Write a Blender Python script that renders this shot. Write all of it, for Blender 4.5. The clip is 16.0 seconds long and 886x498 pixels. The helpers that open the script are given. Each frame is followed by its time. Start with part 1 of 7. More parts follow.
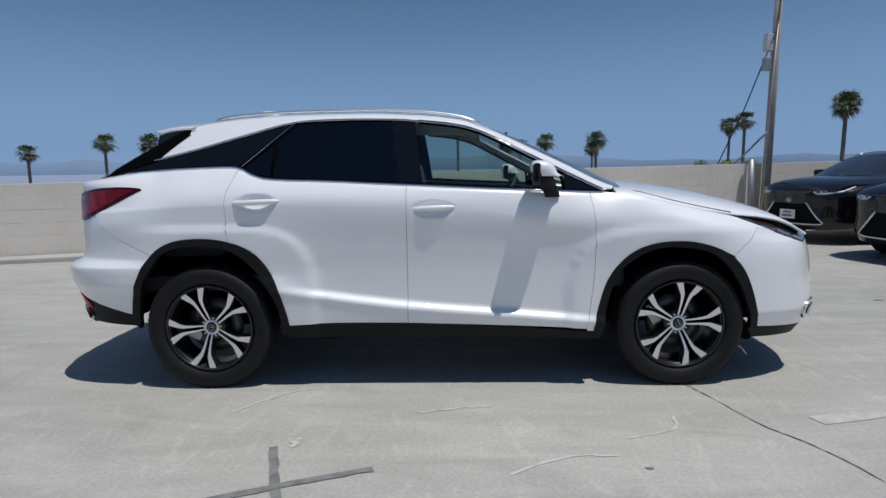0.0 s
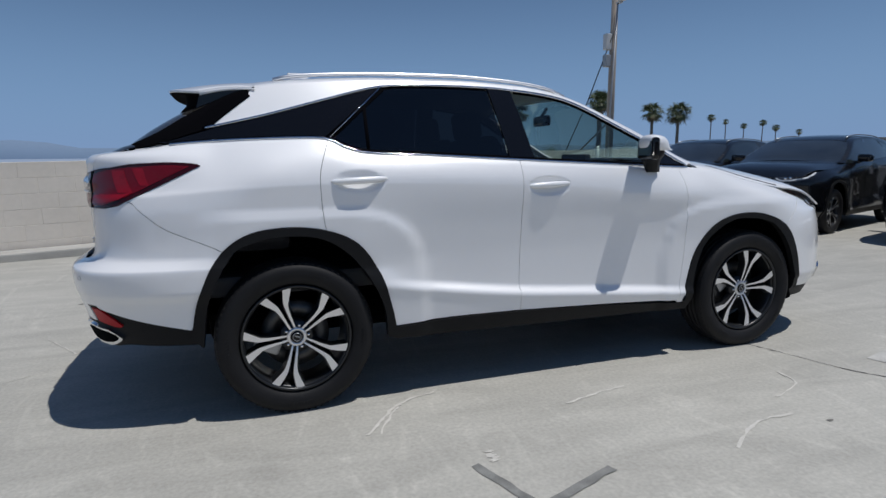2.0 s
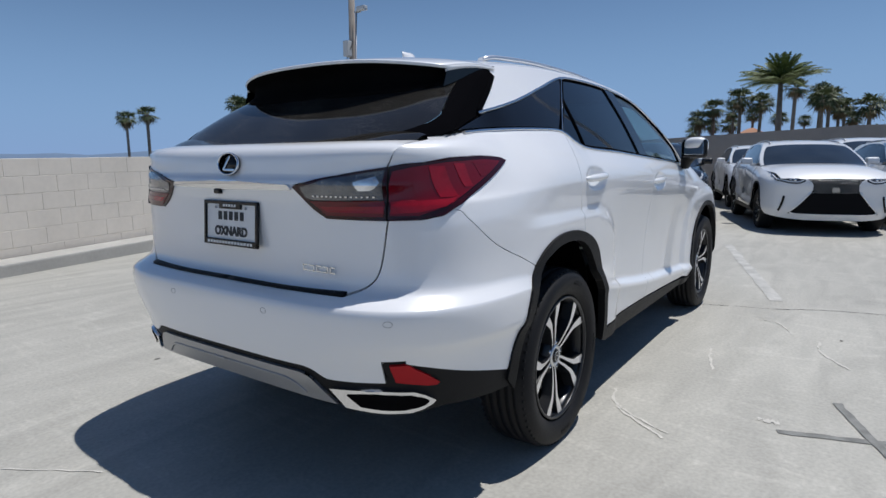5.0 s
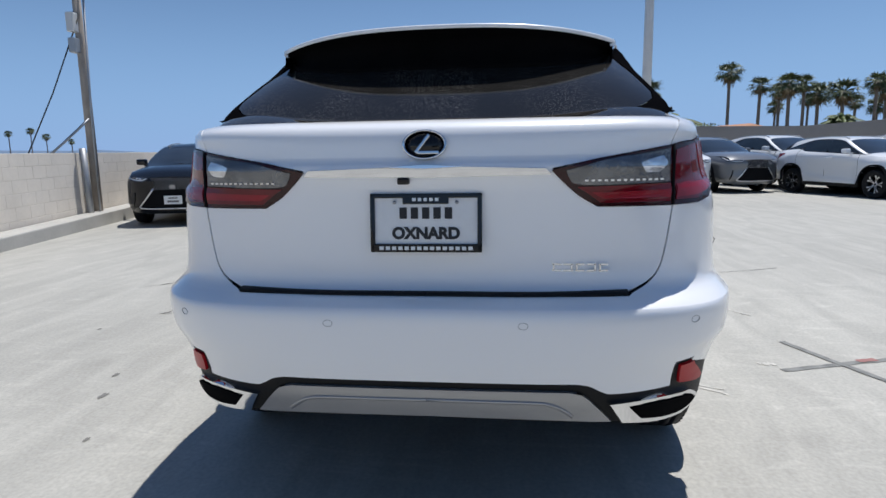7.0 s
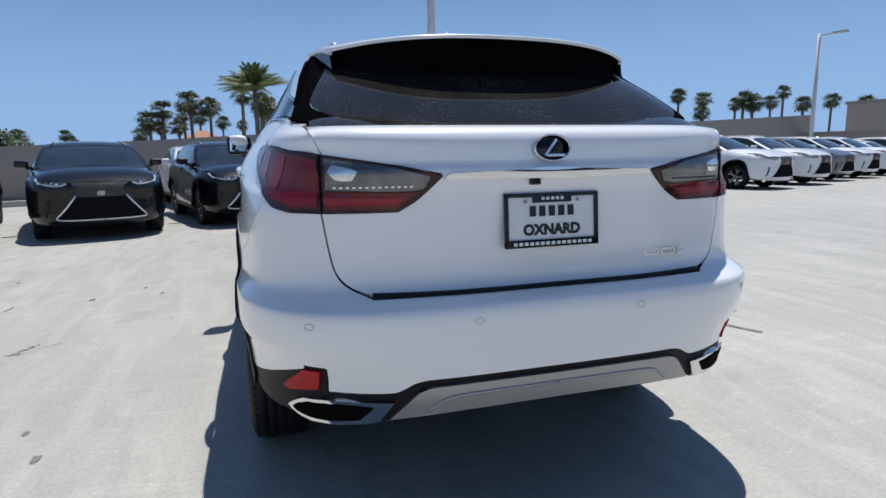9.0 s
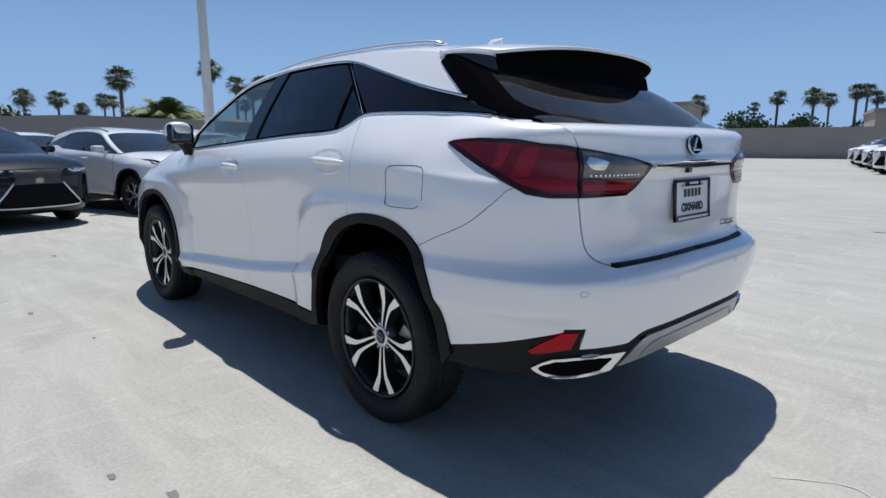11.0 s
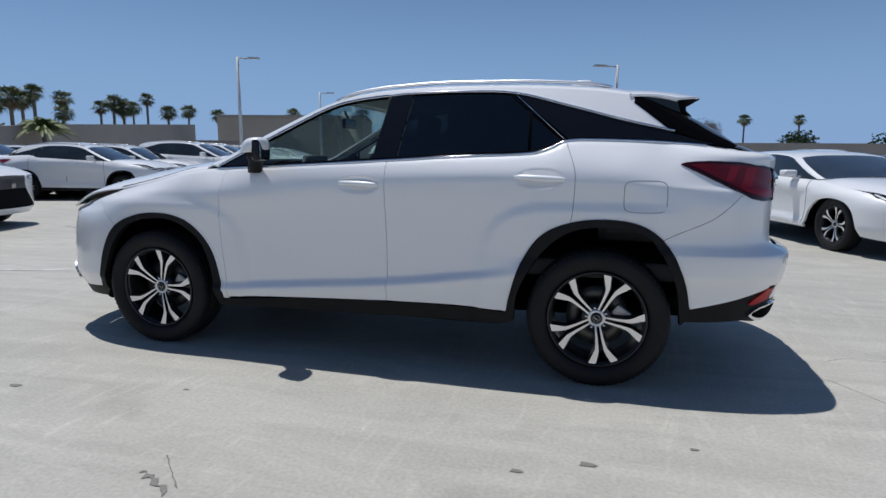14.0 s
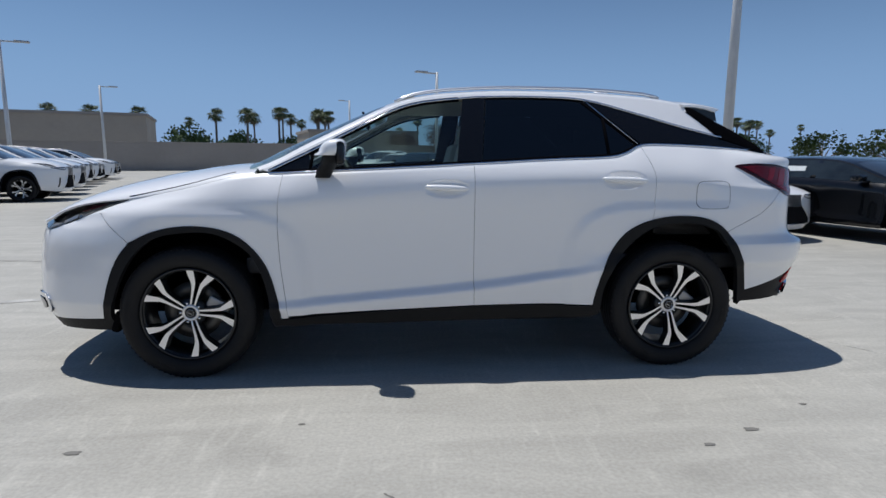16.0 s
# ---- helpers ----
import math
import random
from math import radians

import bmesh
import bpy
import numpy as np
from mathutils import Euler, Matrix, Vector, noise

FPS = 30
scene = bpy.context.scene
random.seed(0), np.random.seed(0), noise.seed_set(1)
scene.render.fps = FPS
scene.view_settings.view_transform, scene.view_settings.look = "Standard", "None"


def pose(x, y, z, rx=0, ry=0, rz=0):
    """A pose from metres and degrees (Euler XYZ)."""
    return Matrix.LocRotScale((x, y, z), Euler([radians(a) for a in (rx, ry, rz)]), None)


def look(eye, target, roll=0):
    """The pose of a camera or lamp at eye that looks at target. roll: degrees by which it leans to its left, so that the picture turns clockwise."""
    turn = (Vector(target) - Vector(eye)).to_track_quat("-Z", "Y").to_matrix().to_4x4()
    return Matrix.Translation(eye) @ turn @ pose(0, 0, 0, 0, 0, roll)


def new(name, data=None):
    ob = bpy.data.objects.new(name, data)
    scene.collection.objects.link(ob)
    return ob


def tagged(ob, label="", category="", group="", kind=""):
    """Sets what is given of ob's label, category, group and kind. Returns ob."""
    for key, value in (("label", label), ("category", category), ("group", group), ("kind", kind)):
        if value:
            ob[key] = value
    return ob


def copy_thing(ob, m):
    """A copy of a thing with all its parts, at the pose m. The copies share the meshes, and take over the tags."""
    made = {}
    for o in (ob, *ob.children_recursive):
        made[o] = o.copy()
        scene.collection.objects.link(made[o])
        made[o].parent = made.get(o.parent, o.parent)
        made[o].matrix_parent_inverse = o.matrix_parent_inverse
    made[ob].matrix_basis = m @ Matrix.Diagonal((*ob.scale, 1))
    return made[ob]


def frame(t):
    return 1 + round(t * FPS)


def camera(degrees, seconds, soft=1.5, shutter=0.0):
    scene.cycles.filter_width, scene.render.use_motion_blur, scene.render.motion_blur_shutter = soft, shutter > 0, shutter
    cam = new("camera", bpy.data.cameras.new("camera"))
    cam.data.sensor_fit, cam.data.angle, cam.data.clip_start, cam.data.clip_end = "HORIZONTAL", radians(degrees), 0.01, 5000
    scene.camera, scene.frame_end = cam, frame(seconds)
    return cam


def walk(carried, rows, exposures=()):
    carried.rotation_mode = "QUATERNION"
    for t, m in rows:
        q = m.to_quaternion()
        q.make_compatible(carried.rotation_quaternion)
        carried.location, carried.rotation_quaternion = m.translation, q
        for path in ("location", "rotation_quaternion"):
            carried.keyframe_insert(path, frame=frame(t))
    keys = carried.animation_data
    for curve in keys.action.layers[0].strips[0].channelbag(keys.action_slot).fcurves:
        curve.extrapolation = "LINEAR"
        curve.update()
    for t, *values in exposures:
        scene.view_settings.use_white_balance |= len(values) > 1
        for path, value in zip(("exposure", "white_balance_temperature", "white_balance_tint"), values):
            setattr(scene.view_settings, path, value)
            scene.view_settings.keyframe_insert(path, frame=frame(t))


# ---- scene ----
cam = camera(74.7, 16.0)
PATH = [
    (0, (0.067, -4.264, 1.291), (0.031, -2.283, 1.019), -0.8),
    (0.5, (-0.358, -4.177, 1.274), (-0.234, -2.202, 0.98), -0.72),
    (1, (-0.771, -4.026, 1.253), (-0.466, -2.073, 0.947), -0.42),
    (1.5, (-1.196, -3.852, 1.245), (-0.705, -1.94, 0.922), -0.35),
    (2, (-1.635, -3.682, 1.233), (-0.972, -1.822, 0.913), -0.52),
    (2.5, (-2.046, -3.45, 1.226), (-1.199, -1.668, 0.899), -0.65),
    (3, (-2.47, -3.227, 1.226), (-1.455, -1.536, 0.897), -0.6),
    (3.5, (-2.821, -2.915, 1.215), (-1.642, -1.334, 0.881), -0.3),
    (4, (-3.121, -2.605, 1.209), (-1.787, -1.152, 0.879), -0.2),
    (4.5, (-3.396, -2.274, 1.196), (-1.913, -0.971, 0.876), -0.09),
    (5, (-3.616, -1.855, 1.201), (-1.994, -0.725, 0.894), -0.32),
    (5.2, (-3.72, -1.684, 1.202), (-2.048, -0.633, 0.884), -0.59),
    (7.3, (-3.931, -0.088, 1.13), (-1.959, 0.01, 0.835), -0.87),
    (7.5, (-3.936, -0.024, 1.117), (-1.957, -0.001, 0.835), -0.87),
    (8, (-3.918, 0.111, 1.135), (-1.943, -0.044, 0.859), -0.82),
    (8.5, (-3.964, 0.447, 1.161), (-2.014, 0.102, 0.879), -1.02),
    (9, (-3.915, 0.834, 1.172), (-2.025, 0.262, 0.851), -0.95),
    (9.2, (-3.853, 0.997, 1.183), (-1.997, 0.33, 0.856), -0.95),
    (11.5, (-3.141, 2.607, 1.187), (-1.832, 1.136, 0.838), 0.3),
    (12, (-2.878, 2.859, 1.212), (-1.701, 1.278, 0.869), 0.62),
    (12.5, (-2.599, 3.217, 1.23), (-1.563, 1.54, 0.893), 0.85),
    (13, (-2.236, 3.528, 1.226), (-1.358, 1.761, 0.899), 0.77),
    (13.5, (-1.818, 3.819, 1.233), (-1.115, 1.976, 0.901), 0.6),
    (14, (-1.381, 4.033, 1.233), (-0.869, 2.126, 0.915), 0.25),
    (14.5, (-0.927, 4.132, 1.239), (-0.597, 2.185, 0.923), 0.01),
    (15, (-0.479, 4.202, 1.243), (-0.322, 2.233, 0.931), 0.05),
    (15.5, (-0.099, 4.178, 1.236), (-0.111, 2.202, 0.924), 0.08),
    (16, (0.262, 4.168, 1.231), (0.088, 2.2, 0.924), 0.26),
]
walk(cam, [(t, look(eye, target, roll)) for t, eye, target, roll in PATH],
     exposures=[(0.0, -0.15), (2.0, -0.2), (3.2, -0.18), (5.0, 0.08), (7.5, 0.38), (9.0, 0.4), (11.5, 0.3), (13.5, 0.1), (16.0, 0.1)])

# ---- world, sun ----
SUN = Vector((0.27, -0.172, 1.0)).normalized()
world = bpy.data.worlds.new("sky")
scene.world = world
world.use_nodes = True
wn = world.node_tree.nodes
sky = wn.new("ShaderNodeTexSky")
sky.sky_type, sky.sun_disc = "NISHITA", False
sky.sun_elevation = math.asin(SUN.z)
sky.sun_rotation = math.atan2(SUN.x, SUN.y)
sky.air_density, sky.dust_density, sky.ozone_density = 1.0, 0.0, 4.0
wn["Background"].inputs["Strength"].default_value = 0.064
# haze towards the horizon, the same all round
wt = wn.new("ShaderNodeTexCoord")
ws = wn.new("ShaderNodeSeparateXYZ")
wr = wn.new("ShaderNodeMapRange")
wr.interpolation_type = "SMOOTHSTEP"
wr.inputs["From Min"].default_value, wr.inputs["From Max"].default_value = -0.02, 0.30
wr.inputs["To Min"].default_value, wr.inputs["To Max"].default_value = 0.88, 0.0
wm = wn.new("ShaderNodeMix")
wm.data_type = "RGBA"
wm.inputs[7].default_value = (3.1, 5.1, 8.8, 1)
wl = world.node_tree.links
wl.new(wt.outputs["Generated"], ws.inputs["Vector"])
wl.new(ws.outputs["Z"], wr.inputs["Value"])
wl.new(wr.outputs["Result"], wm.inputs["Factor"])
wl.new(sky.outputs["Color"], wm.inputs[6])
wc = wn.new("ShaderNodeMix")
wc.data_type, wc.blend_type = "RGBA", "MULTIPLY"
wc.inputs["Factor"].default_value = 1
wc.inputs[7].default_value = (0.955, 0.99, 1.03, 1)
wl.new(wm.outputs[2], wc.inputs[6])
wl.new(wc.outputs[2], wn["Background"].inputs["Color"])
sun = new("sun", bpy.data.lights.new("sun", "SUN"))
sun.data.energy, sun.data.angle, sun.data.color = 3.7, radians(0.53), (1.0, 0.955, 0.9)
sun.matrix_world = look(SUN * 30, (0, 0, 0))
scene.view_settings.exposure = 0.0
scene.view_settings.use_white_balance = True
scene.view_settings.white_balance_temperature = 6230
scene.view_settings.white_balance_tint = 10


# ---- materials ----
def material(name, base, rough=0.5, metal=0.0, coat=0.0, bump=0.0, bump_scale=60.0, vary=0.0, vary_scale=3.0, spec=0.5, emit=0.0, obj_vary=0.0):
    """Principled material with colour variation at two scales and fine relief."""
    m = bpy.data.materials.new(name)
    m.use_nodes = True
    nt = m.node_tree
    p = nt.nodes["Principled BSDF"]
    p.inputs["Base Color"].default_value = (*base, 1)
    p.inputs["Roughness"].default_value = rough
    p.inputs["Metallic"].default_value = metal
    p.inputs["Coat Weight"].default_value = coat
    p.inputs["Coat Roughness"].default_value = 0.03
    p.inputs["Specular IOR Level"].default_value = spec
    if emit:
        p.inputs["Emission Color"].default_value = (*base, 1)
        p.inputs["Emission Strength"].default_value = emit
    geo = nt.nodes.new("ShaderNodeNewGeometry") if vary or bump else None
    if vary:
        n1 = nt.nodes.new("ShaderNodeTexNoise")
        n1.inputs["Scale"].default_value, n1.inputs["Detail"].default_value = vary_scale, 6
        n2 = nt.nodes.new("ShaderNodeTexNoise")
        n2.inputs["Scale"].default_value, n2.inputs["Detail"].default_value = vary_scale * 14, 3
        add = nt.nodes.new("ShaderNodeMath")
        add.operation = "MULTIPLY_ADD"
        add.inputs[1].default_value = 0.35
        nt.links.new(geo.outputs["Position"], n1.inputs["Vector"])
        nt.links.new(geo.outputs["Position"], n2.inputs["Vector"])
        nt.links.new(n2.outputs["Fac"], add.inputs[0])
        nt.links.new(n1.outputs["Fac"], add.inputs[2])
        ramp = nt.nodes.new("ShaderNodeMapRange")
        ramp.inputs["From Min"].default_value, ramp.inputs["From Max"].default_value = 0.4, 0.95
        ramp.inputs["To Min"].default_value, ramp.inputs["To Max"].default_value = 1 - vary, 1 + vary
        nt.links.new(add.outputs[0], ramp.inputs["Value"])
        mul = nt.nodes.new("ShaderNodeMix")
        mul.data_type, mul.blend_type = "RGBA", "MULTIPLY"
        mul.inputs["Factor"].default_value = 1
        mul.inputs[6].default_value = (*base, 1)
        nt.links.new(ramp.outputs["Result"], mul.inputs[7])
        nt.links.new(mul.outputs[2], p.inputs["Base Color"])
    if bump:
        nb = nt.nodes.new("ShaderNodeTexNoise")
        nb.inputs["Scale"].default_value, nb.inputs["Detail"].default_value = bump_scale, 5
        nt.links.new(geo.outputs["Position"], nb.inputs["Vector"])
        b = nt.nodes.new("ShaderNodeBump")
        b.inputs["Strength"].default_value, b.inputs["Distance"].default_value = bump, 0.01
        nt.links.new(nb.outputs["Fac"], b.inputs["Height"])
        nt.links.new(b.outputs["Normal"], p.inputs["Normal"])
    return m


def glass(name, tint, clear, dust=0.0):
    """Thin tinted pane: tinted see-through with a sharp reflection on top; clear 0..1 is how much passes."""
    m = bpy.data.materials.new(name)
    m.use_nodes = True
    nt = m.node_tree
    nt.nodes.remove(nt.nodes["Principled BSDF"])
    out = nt.nodes["Material Output"]
    tr = nt.nodes.new("ShaderNodeBsdfTransparent")
    tr.inputs["Color"].default_value = (*[c * clear for c in tint], 1)
    gl = nt.nodes.new("ShaderNodeBsdfGlossy")
    gl.inputs["Roughness"].default_value = 0.015
    lw = nt.nodes.new("ShaderNodeLayerWeight")
    lw.inputs["Blend"].default_value = 0.5
    pw = nt.nodes.new("ShaderNodeMath")
    pw.operation = "POWER"
    pw.inputs[1].default_value = 4.2
    fr = nt.nodes.new("ShaderNodeMath")
    fr.operation = "MULTIPLY_ADD"
    fr.inputs[1].default_value, fr.inputs[2].default_value = 0.93, 0.07
    nt.links.new(lw.outputs["Facing"], pw.inputs[0])
    nt.links.new(pw.outputs[0], fr.inputs[0])
    mx = nt.nodes.new("ShaderNodeMixShader")
    nt.links.new(fr.outputs[0], mx.inputs["Fac"])
    nt.links.new(tr.outputs["BSDF"], mx.inputs[1])
    nt.links.new(gl.outputs["BSDF"], mx.inputs[2])
    last = mx
    if dust:
        df = nt.nodes.new("ShaderNodeBsdfDiffuse")
        df.inputs["Color"].default_value = (0.42, 0.40, 0.37, 1)
        geo = nt.nodes.new("ShaderNodeNewGeometry")
        spots = nt.nodes.new("ShaderNodeTexVoronoi")
        spots.inputs["Scale"].default_value = 190
        big = nt.nodes.new("ShaderNodeTexNoise")
        big.inputs["Scale"].default_value = 4
        nt.links.new(geo.outputs["Position"], spots.inputs["Vector"])
        nt.links.new(geo.outputs["Position"], big.inputs["Vector"])
        r = nt.nodes.new("ShaderNodeMapRange")
        r.inputs["From Min"].default_value, r.inputs["From Max"].default_value = 0.34, 0.08
        r.inputs["To Max"].default_value = dust * 2.2
        nt.links.new(spots.outputs["Distance"], r.inputs["Value"])
        r2 = nt.nodes.new("ShaderNodeMapRange")
        r2.inputs["From Min"].default_value, r2.inputs["From Max"].default_value = 0.34, 0.56
        nt.links.new(big.outputs["Fac"], r2.inputs["Value"])
        k = nt.nodes.new("ShaderNodeMath")
        k.operation = "MULTIPLY"
        nt.links.new(r.outputs["Result"], k.inputs[0])
        nt.links.new(r2.outputs["Result"], k.inputs[1])
        a = nt.nodes.new("ShaderNodeMath")
        a.operation = "ADD"
        a.inputs[1].default_value = dust * 0.22
        nt.links.new(k.outputs[0], a.inputs[0])
        m2 = nt.nodes.new("ShaderNodeMixShader")
        nt.links.new(a.outputs[0], m2.inputs["Fac"])
        nt.links.new(mx.outputs["Shader"], m2.inputs[1])
        nt.links.new(df.outputs["BSDF"], m2.inputs[2])
        last = m2
    nt.links.new(last.outputs["Shader"], out.inputs["Surface"])
    return m


PAINT = material("white_pearl_paint", (0.86, 0.865, 0.87), rough=0.30, coat=1.0, metal=0.03, spec=0.5, bump=0.015, bump_scale=900)
PAINT_FLAT = material("white_car_paint", (0.76, 0.77, 0.78), rough=0.35, coat=1.0)
PAINT_BLACK = material("black_car_paint", (0.004, 0.0045, 0.006), rough=0.25, coat=0.65, spec=0.15)
PAINT_BLUE = material("dark_blue_paint", (0.012, 0.022, 0.06), rough=0.2, coat=1.0)
PAINT_GREY = material("grey_car_paint", (0.16, 0.165, 0.17), rough=0.3, coat=1.0, metal=0.4)
BLACK_GLOSS = material("gloss_black", (0.005, 0.005, 0.006), rough=0.06, coat=0.15, spec=0.35)
PILLAR_BLACK = material("satin_black_trim", (0.004, 0.004, 0.005), rough=0.6, spec=0.0)
PLASTIC = material("black_grained_plastic", (0.0085, 0.0087, 0.0095), spec=0.2, rough=0.55, bump=0.12, bump_scale=700, vary=0.15, vary_scale=5)
DARK = material("dark_underbody", (0.004, 0.004, 0.0045), rough=0.9, spec=0.03, vary=0.3, vary_scale=8)
SHADE_GAP = material("panel_gap", (0.010, 0.010, 0.011), rough=0.9, spec=0.05)
RUBBER = material("tyre_rubber", (0.010, 0.010, 0.011), spec=0.25, rough=0.6, bump=0.15, bump_scale=160, vary=0.25, vary_scale=9)
CHROME = material("chrome", (0.72, 0.73, 0.75), rough=0.06, metal=1.0)
SATIN = material("satin_silver", (0.36, 0.365, 0.375), rough=0.35, metal=0.75, vary=0.06, vary_scale=6)
ALLOY = material("machined_alloy", (0.80, 0.80, 0.81), rough=0.30, metal=0.9, bump=0.02, bump_scale=500)
ALLOY_DARK = material("dark_alloy", (0.014, 0.015, 0.017), rough=0.35, metal=0.3, coat=0.2)
BRAKE = material("cast_iron", (0.10, 0.098, 0.095), rough=0.45, metal=0.8, vary=0.2, vary_scale=20)
LAMP_RED = material("red_lamp_lens", (0.27, 0.005, 0.014), rough=0.15, coat=0.4, spec=0.3, vary=0.25, vary_scale=16, bump=0.12, bump_scale=220)
LAMP_DEEP = material("deep_red_lamp_lens", (0.15, 0.003, 0.009), rough=0.12, coat=0.4, spec=0.3)
LAMP_MID = material("dark_red_lamp_lens", (0.13, 0.003, 0.008), rough=0.12, coat=0.4, spec=0.3, vary=0.3, vary_scale=14)
LAMP_CLEAR = material("smoked_clear_lens", (0.13, 0.133, 0.138), rough=0.10, coat=1.0, metal=0.65, bump=0.35, bump_scale=130, vary=0.5, vary_scale=18)
HEADLAMP_SILVER = material("bright_lamp_reflector", (0.72, 0.73, 0.74), rough=0.12, metal=0.8, coat=1.0, vary=0.4, vary_scale=30)
LAMP_EDGE = material("dark_red_lamp_rim", (0.03, 0.0015, 0.003), rough=0.15, coat=0.3, spec=0.3)
REFLECTOR = material("red_reflector", (0.42, 0.008, 0.014), spec=0.2, rough=0.35)
HEADLAMP = material("headlamp_lens", (0.05, 0.055, 0.062), rough=0.05, coat=1.0, metal=0.3, vary=0.5, vary_scale=14)
GLASS_CLEAR = glass("clear_green_glass", (0.80, 0.93, 0.88), 0.78)
GLASS_DARK = glass("privacy_glass", (0.75, 0.85, 1.0), 0.025)
GLASS_REAR = glass("dusty_rear_glass_pane", (0.80, 0.9, 1.0), 0.004, dust=0.16)
LEATHER = material("cream_leather", (0.46, 0.42, 0.36), rough=0.5, bump=0.08, bump_scale=260, vary=0.08)
TRIM_IN = material("dark_interior_trim", (0.03, 0.03, 0.032), rough=0.6, bump=0.1, bump_scale=300)
WHITE_PLATE = material("white_plate", (0.78, 0.78, 0.77), rough=0.4, vary=0.05, vary_scale=20)
INK = material("black_ink", (0.012, 0.012, 0.014), rough=0.5)
PAPER = material("paper_sticker", (0.62, 0.66, 0.66), rough=0.6, vary=0.1, vary_scale=25)
GALV_GREY = material("sensor_rim", (0.35, 0.36, 0.37), rough=0.5)

# ---- tools for building ----
def pchip(xs, ys):
    """Shape-keeping cubic through the points."""
    xs, ys = list(xs), list(ys)
    n = len(xs)
    h = [xs[i + 1] - xs[i] for i in range(n - 1)]
    d = [(ys[i + 1] - ys[i]) / h[i] for i in range(n - 1)]
    m = [d[0]] + [0.0] * (n - 2) + [d[-1]]
    for i in range(1, n - 1):
        if d[i - 1] * d[i] > 0:
            w1, w2 = 2 * h[i] + h[i - 1], h[i] + 2 * h[i - 1]
            m[i] = (w1 + w2) / (w1 / d[i - 1] + w2 / d[i])

    def f(x):
        if x <= xs[0]:
            return ys[0]
        if x >= xs[-1]:
            return ys[-1]
        i = 0
        while x > xs[i + 1]:
            i += 1
        t = (x - xs[i]) / h[i]
        return ((2 * t**3 - 3 * t * t + 1) * ys[i] + (t**3 - 2 * t * t + t) * h[i] * m[i]
                + (3 * t * t - 2 * t**3) * ys[i + 1] + (t**3 - t * t) * h[i] * m[i + 1])
    return f


def curve_of(pairs):
    return pchip([p[0] for p in pairs], [p[1] for p in pairs])


def spline(pts, n=6):
    """Catmull-Rom through 2D or 3D points, ends kept."""
    if len(pts) < 3:
        a, b = np.array(pts[0], float), np.array(pts[-1], float)
        return [tuple(a + (b - a) * k / n) for k in range(n + 1)]
    q = [np.array(p, float) for p in pts]
    q = [2 * q[0] - q[1]] + q + [2 * q[-1] - q[-2]]
    out = []
    for i in range(1, len(q) - 2):
        for k in range(n):
            t = k / n
            out.append(tuple(0.5 * (2 * q[i] + (q[i + 1] - q[i - 1]) * t + (2 * q[i - 1] - 5 * q[i] + 4 * q[i + 1] - q[i + 2]) * t * t
                                    + (3 * q[i] - 3 * q[i + 1] + q[i + 2] - q[i - 1]) * t**3)))
    out.append(tuple(q[-2]))
    return out


def join(*runs):
    """One closed outline from runs of points that meet end to end."""
    out = []
    for r in runs:
        for p in r:
            if not out or math.dist(out[-1], p) > 1e-6:
                out.append(tuple(p))
    if math.dist(out[0], out[-1]) < 1e-6:
        out.pop()
    return out


def area2(poly):
    return sum(poly[i - 1][0] * poly[i][1] - poly[i][0] * poly[i - 1][1] for i in range(len(poly)))


def inset(poly, d):
    """The outline moved inwards by d."""
    if area2(poly) < 0:
        poly = poly[::-1]
    out, n = [], len(poly)
    for i in range(n):
        a, b, c = poly[i - 1], poly[i], poly[(i + 1) % n]
        e1, e2 = (b[0] - a[0], b[1] - a[1]), (c[0] - b[0], c[1] - b[1])
        l1, l2 = math.hypot(*e1) or 1e-9, math.hypot(*e2) or 1e-9
        nx, ny = -e1[1] / l1 - e2[1] / l2, e1[0] / l1 + e2[0] / l2
        ln = nx * nx + ny * ny
        if ln < 0.3:
            out.append(b)
            continue
        u = b[0] + 2 * nx * d / ln
        for end in (A_REAR, A_FRONT):
            if abs(b[0] - end) < 1e-6:
                u = b[0]
        out.append((u, b[1] + 2 * ny * d / ln))
    return out


def cut(poly, axis, at, keep_above):
    out = []
    for i in range(len(poly)):
        p, q = poly[i - 1], poly[i]
        pin, qin = (p[axis] >= at, q[axis] >= at) if keep_above else (p[axis] <= at, q[axis] <= at)
        if pin != qin:
            t = (at - p[axis]) / (q[axis] - p[axis])
            o = 1 - axis
            c = [0, 0]
            c[axis], c[o] = at, p[o] + (q[o] - p[o]) * t
            out.append(tuple(c))
        if qin:
            out.append(q)
    return out


def tiled(poly, us, vs):
    """The outline cut up by the lines us and vs, as small faces."""
    u0, u1 = min(p[0] for p in poly), max(p[0] for p in poly)
    us = [u for u in us if u0 < u < u1]
    us = [u0] + us + [u1]
    for a, b in zip(us, us[1:]):
        col = cut(cut(poly, 0, a, True), 0, b, False)
        if len(col) < 3:
            continue
        v0, v1 = min(p[1] for p in col), max(p[1] for p in col)
        rows = [v0] + [v for v in vs if v0 < v < v1] + [v1]
        for c, d in zip(rows, rows[1:]):
            f = cut(cut(col, 1, c, True), 1, d, False)
            if len(f) >= 3:
                yield f


